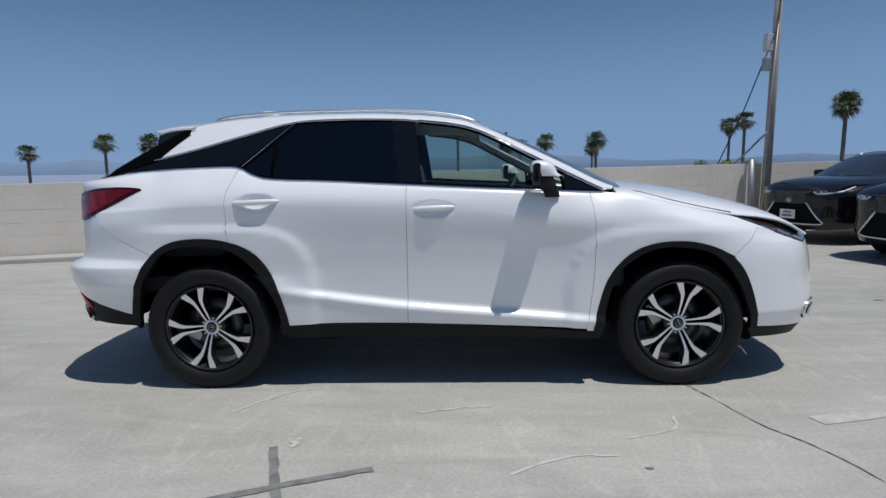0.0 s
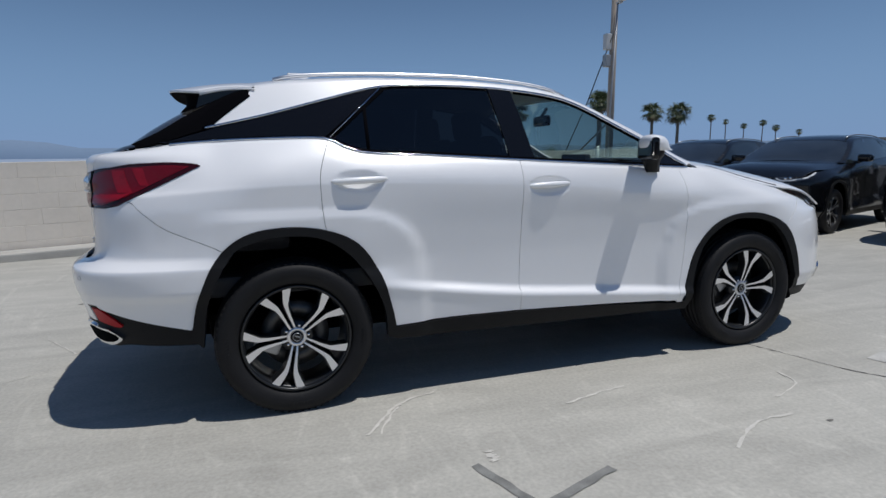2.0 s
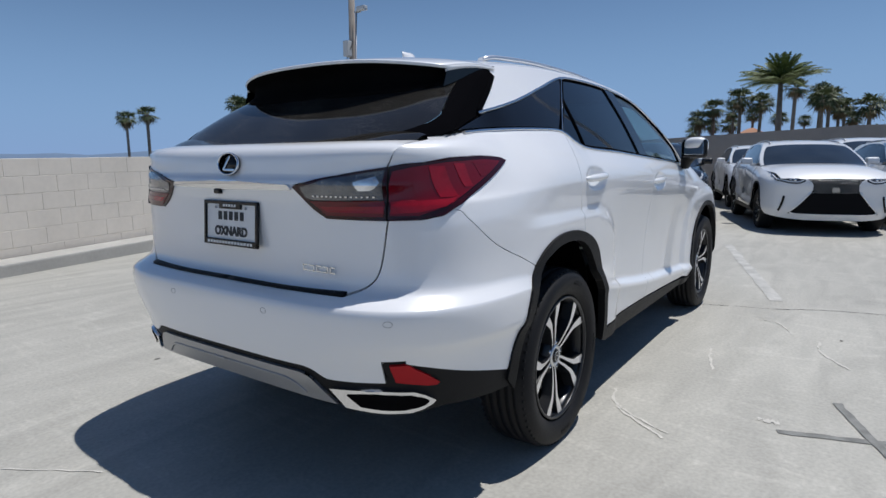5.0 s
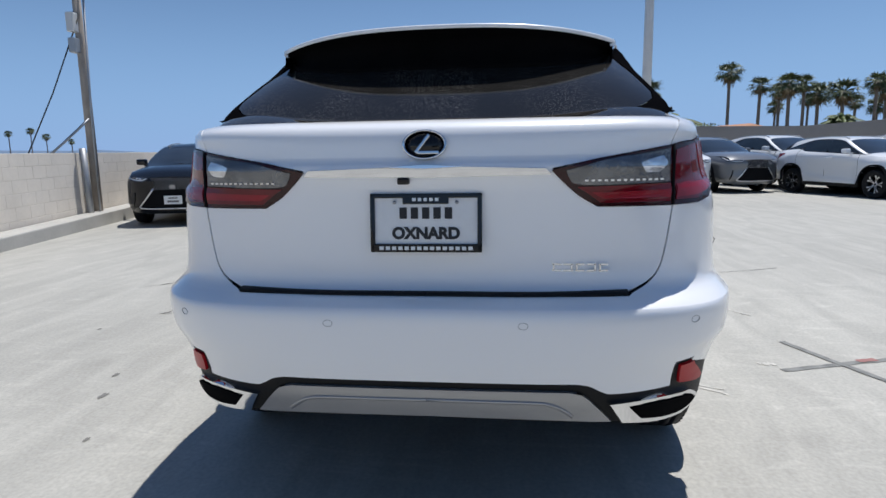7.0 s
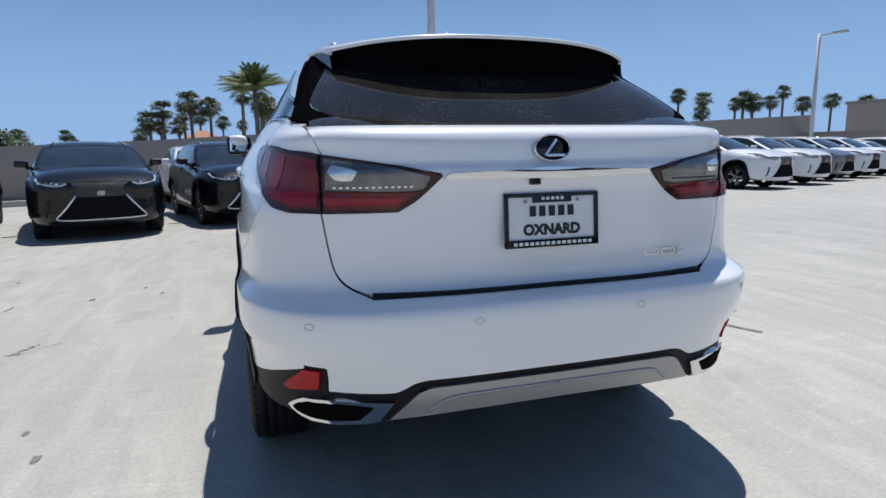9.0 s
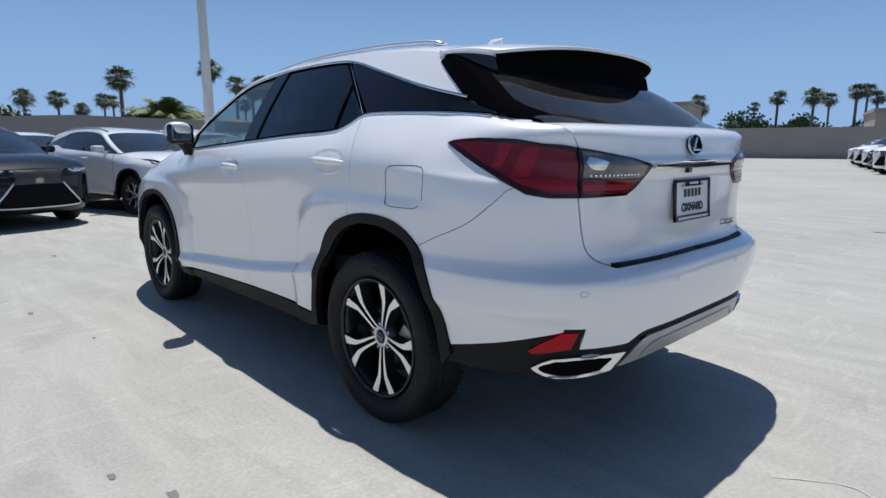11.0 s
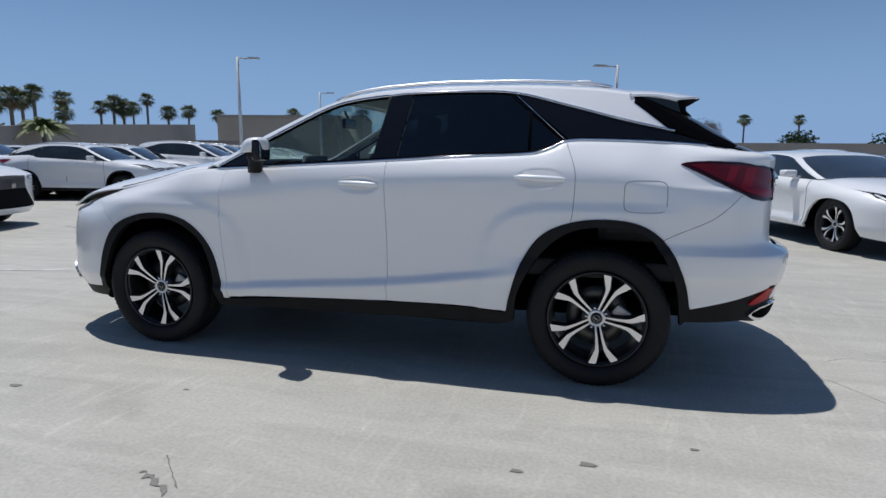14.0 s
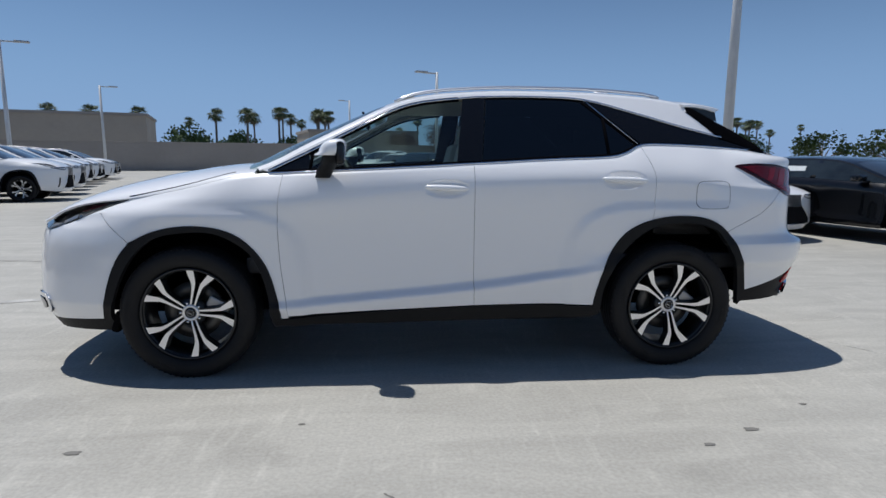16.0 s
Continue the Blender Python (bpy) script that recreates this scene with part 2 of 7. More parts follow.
def panel(poly, us, vs, at, proud=0.0, thick=0.012, mirror=False, both=False, bm=None):
    """A curved sheet: the outline poly laid on the surface at(u, v), with folded edges. mirror: on the other side; both: joined over the middle."""
    bm = bm or bmesh.new()
    for side in ((1, -1) if both else ((-1,) if mirror else (1,))):
        seen, faces = {}, []

        def vert(p):
            k = (round(p[0], 4), round(p[1], 4))
            if k not in seen:
                c = at(*p)
                if proud:
                    e = 1e-3
                    n = (at(p[0] + e, p[1]) - at(p[0] - e, p[1])).cross(at(p[0], p[1] + e) - at(p[0], p[1] - e))
                    if n.length > 1e-12:
                        n.normalize()
                        c = c + n * (proud if n.dot(Vector((c.x * 0.2, c.y, c.z - 0.7))) > 0 else -proud)
                seen[k] = bm.verts.new((c.x, c.y * side, c.z))
            return seen[k]
        for f in tiled(poly, us, vs):
            vs_ = []
            for p in f:
                v = vert(p)
                if v not in vs_:
                    vs_.append(v)
            if len(vs_) >= 3:
                try:
                    faces.append(bm.faces.new(vs_))
                except ValueError:
                    pass
        bad = [f for f in faces if f.calc_area() < 1e-9]
        if bad:
            bmesh.ops.delete(bm, geom=bad, context="FACES_ONLY")
            faces = [f for f in faces if f.is_valid]
        if not faces:
            continue
        # outward: away from the car's middle line
        mid = sum((f.normal * f.calc_area() if f.normal.length else Vector()) .dot(f.calc_center_median() - Vector((f.calc_center_median().x * 0.8, 0, 0.7))) for f in faces if not f.normal_update())
        if mid < 0:
            bmesh.ops.reverse_faces(bm, faces=faces)
        if thick:
            for f in faces:
                f.normal_update()
            rim = [e for e in {e for f in faces for e in f.edges} if len(e.link_faces) == 1
                   and not (both and abs(e.verts[0].co.y) < 1e-4 and abs(e.verts[1].co.y) < 1e-4)]
            nrm = {}
            for e in rim:
                for v in e.verts:
                    n = Vector()
                    for f in v.link_faces:
                        n += f.normal
                    nrm[v] = n.normalized() if n.length else Vector()
            low = {v: bm.verts.new(v.co - n * thick) for v, n in nrm.items()}
            for e in rim:
                f = e.link_faces[0]
                lp = next(l for l in f.loops if l.edge == e)
                a, b = lp.vert, lp.link_loop_next.vert
                try:
                    bm.faces.new((b, a, low[a], low[b]))
                    e.smooth = False
                except ValueError:
                    pass
    for f in bm.faces:
        f.smooth = True
    return bm


def ribbon(pts, at, width, high, mirror=False, proud=0.0, bm=None):
    """A slim strip with a rounded-box section along the points pts of the surface at."""
    bm = bm or bmesh.new()
    s = -1 if mirror else 1
    co = [at(*p) for p in pts]
    rings = []
    e = 2e-3
    for i, p in enumerate(pts):
        c = co[i]
        t = co[min(i + 1, len(co) - 1)] - co[max(i - 1, 0)]
        t.normalize()
        n = (at(p[0] + e, p[1]) - at(p[0] - e, p[1])).cross(at(p[0], p[1] + e) - at(p[0], p[1] - e))
        n.normalize()
        if n.dot(Vector((c.x * 0.2, c.y, c.z - 0.7))) < 0:
            n = -n
        w = t.cross(n).normalized() * width * 0.5
        b = c + n * proud
        q = [b - w - n * 0.004, b - w + n * high * 0.7, b - w * 0.6 + n * high, b + w * 0.6 + n * high, b + w + n * high * 0.7, b + w - n * 0.004]
        rings.append([bm.verts.new((v.x, v.y * s, v.z)) for v in q])
    for r0, r1 in zip(rings, rings[1:]):
        for k in range(5):
            f = bm.faces.new((r0[k], r0[k + 1], r1[k + 1], r1[k]))
            f.smooth = True
    for r in (rings[0], rings[-1]):
        bm.faces.new(r)
    bmesh.ops.recalc_face_normals(bm, faces=bm.faces)
    return bm


def tube(pts, radius, sides=8, bm=None, flat=1.0):
    """A round or flattened bar through 3D points; radius a number or one for each point."""
    bm = bm or bmesh.new()
    pts = [Vector(p) for p in pts]
    rings = []
    for i, p in enumerate(pts):
        t = (pts[min(i + 1, len(pts) - 1)] - pts[max(i - 1, 0)]).normalized()
        up = Vector((0, 0, 1)) if abs(t.z) < 0.9 else Vector((1, 0, 0))
        a = t.cross(up).normalized()
        b = a.cross(t).normalized()
        r = radius[i] if isinstance(radius, (list, tuple)) else radius
        rings.append([bm.verts.new(p + a * r * math.cos(k * math.tau / sides) + b * r * flat * math.sin(k * math.tau / sides)) for k in range(sides)])
    made = []
    for r0, r1 in zip(rings, rings[1:]):
        for k in range(sides):
            f = bm.faces.new((r0[k], r0[(k + 1) % sides], r1[(k + 1) % sides], r1[k]))
            f.smooth = True
            made.append(f)
    for r in (rings[0], rings[-1]):
        made.append(bm.faces.new(r))
    bmesh.ops.recalc_face_normals(bm, faces=made)
    return bm


def block(bm, c, s, rot=None, bevel=0.0, seg=2):
    """A box with rounded edges: middle c, size s."""
    m = Matrix.Translation(c) @ (rot or Matrix()) @ Matrix.Diagonal((*s, 1))
    r = bmesh.ops.create_cube(bm, size=1, matrix=m)
    if bevel:
        es = list({e for v in r["verts"] for e in v.link_edges})
        bmesh.ops.bevel(bm, geom=es, offset=bevel, segments=seg, affect="EDGES", profile=0.6)
    return bm


def lathe(bm, profile, n, m, close=False):
    """Turns (r, h) points round the local z axis, placed by m."""
    rings = [[bm.verts.new(m @ Vector((r * math.cos(k * math.tau / n), r * math.sin(k * math.tau / n), h))) for k in range(n)] for r, h in profile]
    made = []
    pairs = list(zip(rings, rings[1:])) + ([(rings[-1], rings[0])] if close else [])
    for r0, r1 in pairs:
        for k in range(n):
            f = bm.faces.new((r0[k], r0[(k + 1) % n], r1[(k + 1) % n], r1[k]))
            f.smooth = True
            made.append(f)
    if not close:
        for r, (rad, _) in ((rings[0], profile[0]), (rings[-1], profile[-1])):
            if rad > 1e-4:
                made.append(bm.faces.new(r))
    bmesh.ops.recalc_face_normals(bm, faces=made)
    return bm


def part(name, bm, mat, parent, label=""):
    me = bpy.data.meshes.new(name)
    bm.to_mesh(me)
    bm.free()
    me.materials.append(mat)
    ob = new(name, me)
    ob.parent = parent
    return tagged(ob, label=label)


def thing(name, label, category, group="", kind=""):
    return tagged(new(name), label, category, group, kind)


def lines(a, b, step):
    n = max(1, round((b - a) / step))
    return [a + (b - a) * k / n for k in range(1, n)]


# ---- the white sport utility vehicle: its surfaces ----
XC, XCF, KC = -1.40, 1.40, 0.75
z_edge = curve_of([(-2.25, 1.255), (-2.1, 1.268), (-1.95, 1.287), (-1.6, 1.313), (-1.27, 1.322), (-1.20, 1.316), (-1.12, 1.277), (-1.04, 1.252), (-0.9, 1.241), (-0.75, 1.236),
                   (-0.29, 1.211), (0.395, 1.173), (0.883, 1.150), (1.0, 1.145), (1.15, 1.125), (1.25, 1.10), (1.40, 1.062), (1.70, 1.008), (1.88, 0.988), (2.0, 0.966), (2.1, 0.93), (2.2, 0.875), (2.4, 0.82)])
y_glass = curve_of([(-2.1, 0.775), (-1.75, 0.785), (-1.6, 0.815), (-1.2, 0.848), (-0.5, 0.868), (0.2, 0.866), (0.6, 0.85), (0.95, 0.80), (1.15, 0.76)])
y_front = curve_of([(0.90, 0.842), (1.1, 0.850), (1.25, 0.853), (1.40, 0.85), (1.70, 0.83), (2.0, 0.78), (2.4, 0.7)])
z_crease = curve_of([(-0.95, 0.632), (-0.6, 0.577), (-0.2, 0.526), (0.388, 0.476), (0.719, 0.448), (0.9, 0.435)])
z_upper = curve_of([(-2.2, 1.06), (-1.2, 1.11), (-0.2, 1.080), (0.09, 1.064), (0.72, 1.0), (1.27, 0.968), (1.7, 0.93), (2.2, 0.86)])
x_rear = curve_of([(0.30, -2.31), (0.36, -2.335), (0.42, -2.355), (0.50, -2.38), (0.60, -2.398), (0.70, -2.405), (0.735, -2.40), (0.757, -2.375), (0.775, -2.32), (0.80, -2.303), (0.85, -2.298),
                   (0.95, -2.302), (1.05, -2.308), (1.10, -2.318), (1.125, -2.322), (1.15, -2.305), (1.19, -2.303), (1.228, -2.294), (1.247, -2.272), (1.258, -2.215), (1.27, -2.14), (1.33, -2.1)])
x_rear_soft = curve_of([(0.30, -2.31), (0.36, -2.335), (0.42, -2.355), (0.50, -2.38), (0.60, -2.396), (0.70, -2.402), (0.736, -2.400), (0.747, -2.388), (0.775, -2.348), (0.80, -2.332), (0.90, -2.318), (1.05, -2.311), (1.125, -2.315), (1.19, -2.303), (1.228, -2.294), (1.247, -2.272), (1.258, -2.215), (1.27, -2.14), (1.33, -2.1)])
n_rear = curve_of([(0.3, 3.7), (0.50, 3.7), (0.62, 4.1), (0.73, 4.4), (0.82, 4.2), (1.05, 4.4), (1.18, 4.8), (1.25, 6.0), (1.3, 6.5)])
x_front = curve_of([(0.22, 2.34), (0.30, 2.40), (0.42, 2.43), (0.55, 2.425), (0.70, 2.405), (0.83, 2.37), (0.92, 2.30), (1.0, 2.2), (1.1, 2.0)])
z_roof_edge = curve_of([(-2.15, 1.262), (-1.97, 1.290), (-1.85, 1.368), (-1.75, 1.436), (-1.62, 1.522), (-1.52, 1.562), (-1.2, 1.602), (-0.9, 1.618), (-0.5, 1.622), (-0.1, 1.606), (0.1, 1.578),
                        (0.243, 1.532), (0.472, 1.418), (0.741, 1.283), (0.944, 1.18), (1.15, 1.128)])
z_mid = curve_of([(-2.15, 1.260), (-2.10, 1.301), (-2.05, 1.340), (-2.0, 1.376), (-1.95, 1.409), (-1.85, 1.466), (-1.75, 1.509), (-1.66, 1.55), (-1.60, 1.598), (-1.52, 1.630), (-1.2, 1.662), (-0.9, 1.676), (-0.5, 1.678), (-0.1, 1.656), (0.1, 1.629),
                  (0.25, 1.592), (0.4, 1.54), (0.6, 1.452), (0.9, 1.32), (1.15, 1.205), (1.25, 1.2)])
z_hood = curve_of([(0.9, 1.20), (1.1, 1.203), (1.26, 1.192), (1.53, 1.152), (1.72, 1.114), (1.90, 1.068), (2.05, 1.012), (2.18, 0.94), (2.28, 0.87), (2.4, 0.80)])


def green(x, z):
    """Half width of the glasshouse at x and height z."""
    d = z - 1.22
    return y_glass(x) - 0.46 * d - 0.28 * d * abs(d)


def y_edge(x):
    g = green(x, z_edge(x)) + 0.004
    t = min(1.0, max(0.0, (x - 0.80) / 0.30))
    return g + (y_front(x) - g) * t * t * (3 - 2 * t)


def bell(d, r):
    t = max(0.0, 1 - abs(d) / r)
    return t * t * (3 - 2 * t)


_rows = {}


def profile(x, z):
    """Half width of the lower body at x and height z."""
    k = round(x, 3)
    if k not in _rows:
        ze, ye = z_edge(k), y_edge(k)
        zc = z_crease(k)
        flare = max(bell(k - 1.395, 0.80), bell(k + 1.395, 0.85))
        fl = min(1, flare * 1.5)
        behind = min(1.0, max(0.0, (abs(k) - 1.45) / 0.35))
        fl = max(fl, behind)
        door = 1 - fl
        dep = 0.037 * door
        zu = z_upper(k)
        zs = [0.20, 0.34, zc - 0.075, zc - 0.042, zc + 0.004, 0.70, 0.86, zu - 0.012, zu + 0.012, ze - 0.02, ze]
        bulge = max(0.0, min(1.0, (ze - 1.2) / 0.1)) if k < -1 else 0.0
        ys = [0.87, 0.912, 0.932, 0.938, 0.938 - dep, 0.905 + 0.014 * fl, 0.918 + 0.008 * fl, 0.940 - 0.010 * fl, 0.938 - 0.012 * fl, ye + 0.020, ye]
        ys[4] += 0.018 * behind
        ys[5] += 0.036 * behind
        ys[6] += 0.008 * behind
        for i in range(1, len(zs)):
            zs[i] = max(zs[i], zs[i - 1] + 0.008)
        if k < -1.7:
            ys[9] += 0.030 * min(1, (-1.7 - k) / 0.3)
        if k < -1.5:
            f = min(1, (-1.5 - k) / 0.5)
            ys[7] -= 0.035 * f
            ys[8] -= 0.05 * f
        if k > 1.5:
            f = min(1, (k - 1.5) / 0.6)
            ys[7] -= 0.03 * f
            ys[8] -= 0.03 * f
        _rows[k] = pchip(zs, ys)
    y = _rows[k](z)
    for wx in (-1.395, 1.395):
        r = ((abs(x - wx) / 0.66) ** 4.2 + (abs(z - 0.375) * (1.0 if z > 0.375 else 0.4) / (0.61 if wx < 0 else 0.575)) ** 4.2) ** (1 / 4.2)
        if r < 1:
            t = min(1.0, (1 - r) / 0.042)
            y += 0.017 * t * t * (3 - 2 * t) * min(1.0, max(0.0, (1.86 - abs(x)) / 0.28))
    if x < -1.62 and 0.742 < z < 1.0:
        d = z - 0.742
        y -= 0.026 * min(1.0, (-1.62 - x) / 0.25) * min(1.0, d / 0.045) * max(0.0, 1 - d / 0.25)
    for hx, hz in ((-1.072, 1.112), (-0.045, 1.066)):
        d = ((x - hx) / 0.125) ** 2 + ((z - hz) / 0.052) ** 2
        if d < 1:
            y -= 0.024 * (1 - d) ** 0.8
    return y


def corner(th, n):
    """Point of a rounded-square quarter in the direction th."""
    c, s = max(0.0, math.cos(th)), max(0.0, math.sin(th))
    r = (c ** n + s ** n) ** (-1 / n)
    return c * r, s * r


def side(a, z):
    """The lower body's skin. a is x along the flanks and runs on round the corners to the middle of tail and nose."""
    if a < XC:
        th = max(0.0, math.pi / 2 - (XC - a) / KC)
        c, s = corner(th, n_rear(z))
        w = min(1.0, max(0.0, (s - 0.50) / 0.45))
        w = w * w * (3 - 2 * w)
        x = XC - (XC - x_rear(z) * (1 - w) - x_rear_soft(z) * w) * c
        return Vector((x, profile(x, z) * s, z))
    if a > XCF:
        th = max(0.0, math.pi / 2 - (a - XCF) / KC)
        c, s = corner(th, 3.0)
        x = XCF + (x_front(z) - XCF) * c
        return Vector((x, profile(x, z) * s, z))
    return Vector((a, profile(a, z), z))


A_REAR, A_FRONT = XC - KC * math.pi / 2, XCF + KC * math.pi / 2


def solve(f, lo, hi):
    up = f(hi) > f(lo)
    for _ in range(40):
        m = (lo + hi) / 2
        if (f(m) > 0) == up:
            hi = m
        else:
            lo = m
    return (lo + hi) / 2


def X(x, z):
    """Outline point by its x."""
    if XC <= x <= XCF:
        return (x, z)
    return (solve(lambda a: side(a, z).x - x, *((A_REAR, XC) if x < XC else (XCF, A_FRONT))), z)


def Y(y, z, front=False):
    """Outline point on tail or nose by its y."""
    if y <= 0:
        return (A_FRONT if front else A_REAR, z)
    return (solve(lambda a: side(a, z).y - y, *((XCF, A_FRONT) if front else (A_REAR, XC))), z)


def run(kind, pts, n=5, front=False):
    """A smooth run of outline points, by x ('x') or by y ('y')."""
    return [(X(*p) if kind == "x" else Y(*p, front)) for p in spline(pts, n)]


def glasshouse(x, z):
    return Vector((x, green(x, z), z))


def top(x, s):
    """Roof, windscreen and rear window: s runs from the middle (0) to the edge (1)."""
    ze = z_roof_edge(x)
    ye = green(x, ze)
    if x < -1.95:
        ye *= 1 - 0.30 * ((-1.95 - x) / 0.2) ** 2
    zm = max(z_mid(x), ze + 0.004)
    e = 2.3 + 2.4 * min(1.0, max(0.0, (-1.52 - x) / 0.18))
    return Vector((x, ye * s, ze + (zm - ze) * max(0.0, 1 - abs(s) ** e) ** (1 / 1.5)))


def bonnet(x, s):
    ze = z_edge(x)
    ye = y_edge(x)
    zm = max(z_hood(x), ze + 0.004)
    return Vector((x, ye * s, ze + (zm - ze) * max(0.0, 1 - abs(s) ** 3.0) ** (1 / 1.6)))


def belt(x0, x1, n=24, drop=0.0):
    return [(x0 + (x1 - x0) * k / n, z_edge(x0 + (x1 - x0) * k / n) - drop) for k in range(n + 1)]


ARCH_F = spline([(1.852, 0.335), (1.833, 0.437), (1.768, 0.641), (1.672, 0.772), (1.523, 0.842), (1.36, 0.864), (1.199, 0.845), (1.072, 0.780), (0.962, 0.640), (0.905, 0.452), (0.887, 0.335)], 5)
ARCH_R = spline([(-0.908, 0.380), (-0.930, 0.490), (-0.985, 0.66), (-1.087, 0.812), (-1.246, 0.889), (-1.442, 0.909), (-1.61, 0.878), (-1.735, 0.775), (-1.821, 0.596), (-1.852, 0.455), (-1.858, 0.42)], 5)


def sub(path, x0, x1):
    """The stretch of an arch between two x, in its own order."""
    lo, hi = min(x0, x1), max(x0, x1)
    return [p for p in path if lo <= p[0] <= hi]


def xs_of(path):
    return [X(*p) for p in path]


DOOR_FRONT_EDGE = spline([(0.862, z_edge(0.862)), (0.886, 0.968), (0.889, 0.80), (0.881, 0.621), (0.847, 0.349)], 5)
DOOR_REAR_EDGE = spline([(-1.240, 0.886), (-1.250, 0.955), (-1.256, 1.118), (-1.240, 1.199), (-1.195, z_edge(-1.195))], 5)
LAMP_SIDE_LOW = [(-1.775, 1.194), (-1.95, 1.108), (-2.085, 1.045)]
SEAM_R = spline([(-2.06, 1.035), (-2.03, 1.0), (-1.93, 0.918), (-1.77, 0.845), (-1.705, 0.812)], 4)
HEAD_LOW = spline([(1.70, 1.002), (1.85, 0.945), (1.98, 0.893), (2.09, 0.853), (2.18, 0.826)], 4)


def car_lines(res):
    hx = [c + 0.125 * k / 7 for c in (-1.072, -0.045) for k in range(-7, 8)] if res <= 1 else []
    hz = [c + 0.052 * k / 5 for c in (1.112, 1.066) for k in range(-5, 6)] if res <= 1 else []
    a = lines(A_REAR, XC, 0.035 * res) + [XC] + lines(XC, XCF, 0.032 * res) + [XCF] + lines(XCF, A_FRONT, 0.045 * res)
    z = lines(0.2, 0.38, 0.04 * res) + lines(0.38, 0.72, 0.011 * res) + [0.72, 0.742] + lines(0.72, 0.81, 0.012 * res) + [0.81] + lines(0.81, 1.08, 0.024 * res) + [1.08] + lines(1.08, 1.34, 0.018 * res)
    return sorted(a + hx), sorted(z + hz)


def body_panels(res):
    """Outlines of the painted panels of one half: name, outline, whether it spans the middle."""
    fender = join(DOOR_FRONT_EDGE[::-1], belt(0.862, 1.40, 14), xs_of(belt(1.41, 1.69, 8)), xs_of(HEAD_LOW[:7]),
                  xs_of(spline([(1.84, 0.93), (1.80, 0.885), (1.68, 0.775)], 4)), xs_of(sub(ARCH_F, 1.66, 0.88)), [(0.887, 0.335), (0.85, 0.335)])
    fdoor = join(belt(-0.202, 0.862, 26), DOOR_FRONT_EDGE, spline([(0.847, 0.351), (0.4, 0.372), (-0.206, 0.393)], 5), [(-0.206, 0.40)])
    rdoor = join(belt(-1.195, -0.202, 30), [(-0.206, 0.393)], spline([(-0.206, 0.393), (-0.6, 0.396), (-0.908, 0.385)], 4), sub(ARCH_R, -0.90, -1.24), DOOR_REAR_EDGE)
    quarter = join(DOOR_REAR_EDGE, belt(-1.195, -1.39, 10), xs_of(belt(-1.41, -2.04, 18)), run("y", [(0.715, 1.262), (0.70, 1.23), (0.678, 1.176)], 3),
                   run("y", [(0.678, 1.176), (0.72, 1.186), (0.759, 1.19)], 2), run("x", [(-2.06, 1.205), (-1.917, 1.211), (-1.80, 1.203), (-1.775, 1.194)], 3), run("x", LAMP_SIDE_LOW, 4),
                   xs_of(SEAM_R), xs_of(sub(ARCH_R, -1.70, -1.241)[::-1]))
    bumper = join(xs_of(SEAM_R[::-1]), run("x", [(-2.085, 1.045), (-2.12, 1.025)], 3), run("y", [(0.772, 1.013), (0.688, 1.011)], 3), run("y", [(0.688, 1.011), (0.672, 0.90), (0.655, 0.835), (0.62, 0.795), (0.56, 0.768)], 5),
                  run("y", [(0.56, 0.768), (0.3, 0.768), (0.0, 0.768)], 8), run("y", [(0.0, 0.528), (0.2, 0.528), (0.40, 0.527)], 6), run("y", [(0.42, 0.526), (0.455, 0.518), (0.493, 0.497), (0.53, 0.490), (0.695, 0.492)], 4),
                  run("y", [(0.70, 0.572), (0.76, 0.574)], 4), run("x", [(-2.25, 0.562), (-2.20, 0.546), (-2.08, 0.510), (-1.95, 0.478), (-1.856, 0.456)], 5), xs_of([p for p in ARCH_R[::-1] if p[0] < -1.70 and p[1] > 0.460]))
    tailgate = join(run("y", [(0.0, 1.262), (0.4, 1.262), (0.708, 1.262)], 8), run("y", [(0.702, 1.23), (0.677, 1.176)], 3), run("y", [(0.677, 1.176), (0.5, 1.147), (0.35, 1.118)], 6),
                    run("y", [(0.35, 1.118), (0.36, 1.10), (0.42, 1.045), (0.475, 1.012)], 4), run("y", [(0.475, 1.012), (0.686, 1.011)], 5),
                    run("y", [(0.686, 1.011), (0.670, 0.90), (0.653, 0.835), (0.617, 0.797), (0.557, 0.773)], 5), run("y", [(0.557, 0.773), (0.3, 0.773), (0.0, 0.773)], 8))
    nose = join(xs_of(spline([(1.68, 0.775), (1.80, 0.885), (1.84, 0.93)], 4)), xs_of([p for p in HEAD_LOW if p[0] > 1.85]), run("y", [(0.60, 0.83), (0.42, 0.82)], 4, True),
                run("y", [(0.42, 0.82), (0.36, 0.62), (0.47, 0.40)], 5, True), run("y", [(0.47, 0.40), (0.0, 0.40)], 6, True), run("y", [(0.0, 0.30), (0.4, 0.30)], 4, True),
                run("x", [(2.25, 0.31), (2.05, 0.33), (1.852, 0.345)], 4), xs_of([p for p in ARCH_F if p[0] > 1.68]))
    return [("front_fender", fender, False), ("front_door", fdoor, False), ("rear_door", rdoor, False), ("quarter_panel", quarter, False), ("rear_bumper", bumper, True),
            ("tailgate", tailgate, True), ("front_bumper", nose, True)]


# ---- setting: the deck ----
LOT = radians(16.5)
LU, LV = Vector((math.cos(LOT), math.sin(LOT), 0)), Vector((-math.sin(LOT), math.cos(LOT), 0))


def lot(p, q, z=0.0):
    """A place by the parking grid: p across the stalls' length, q along the row."""
    return LU * p + LV * q + Vector((0, 0, z))


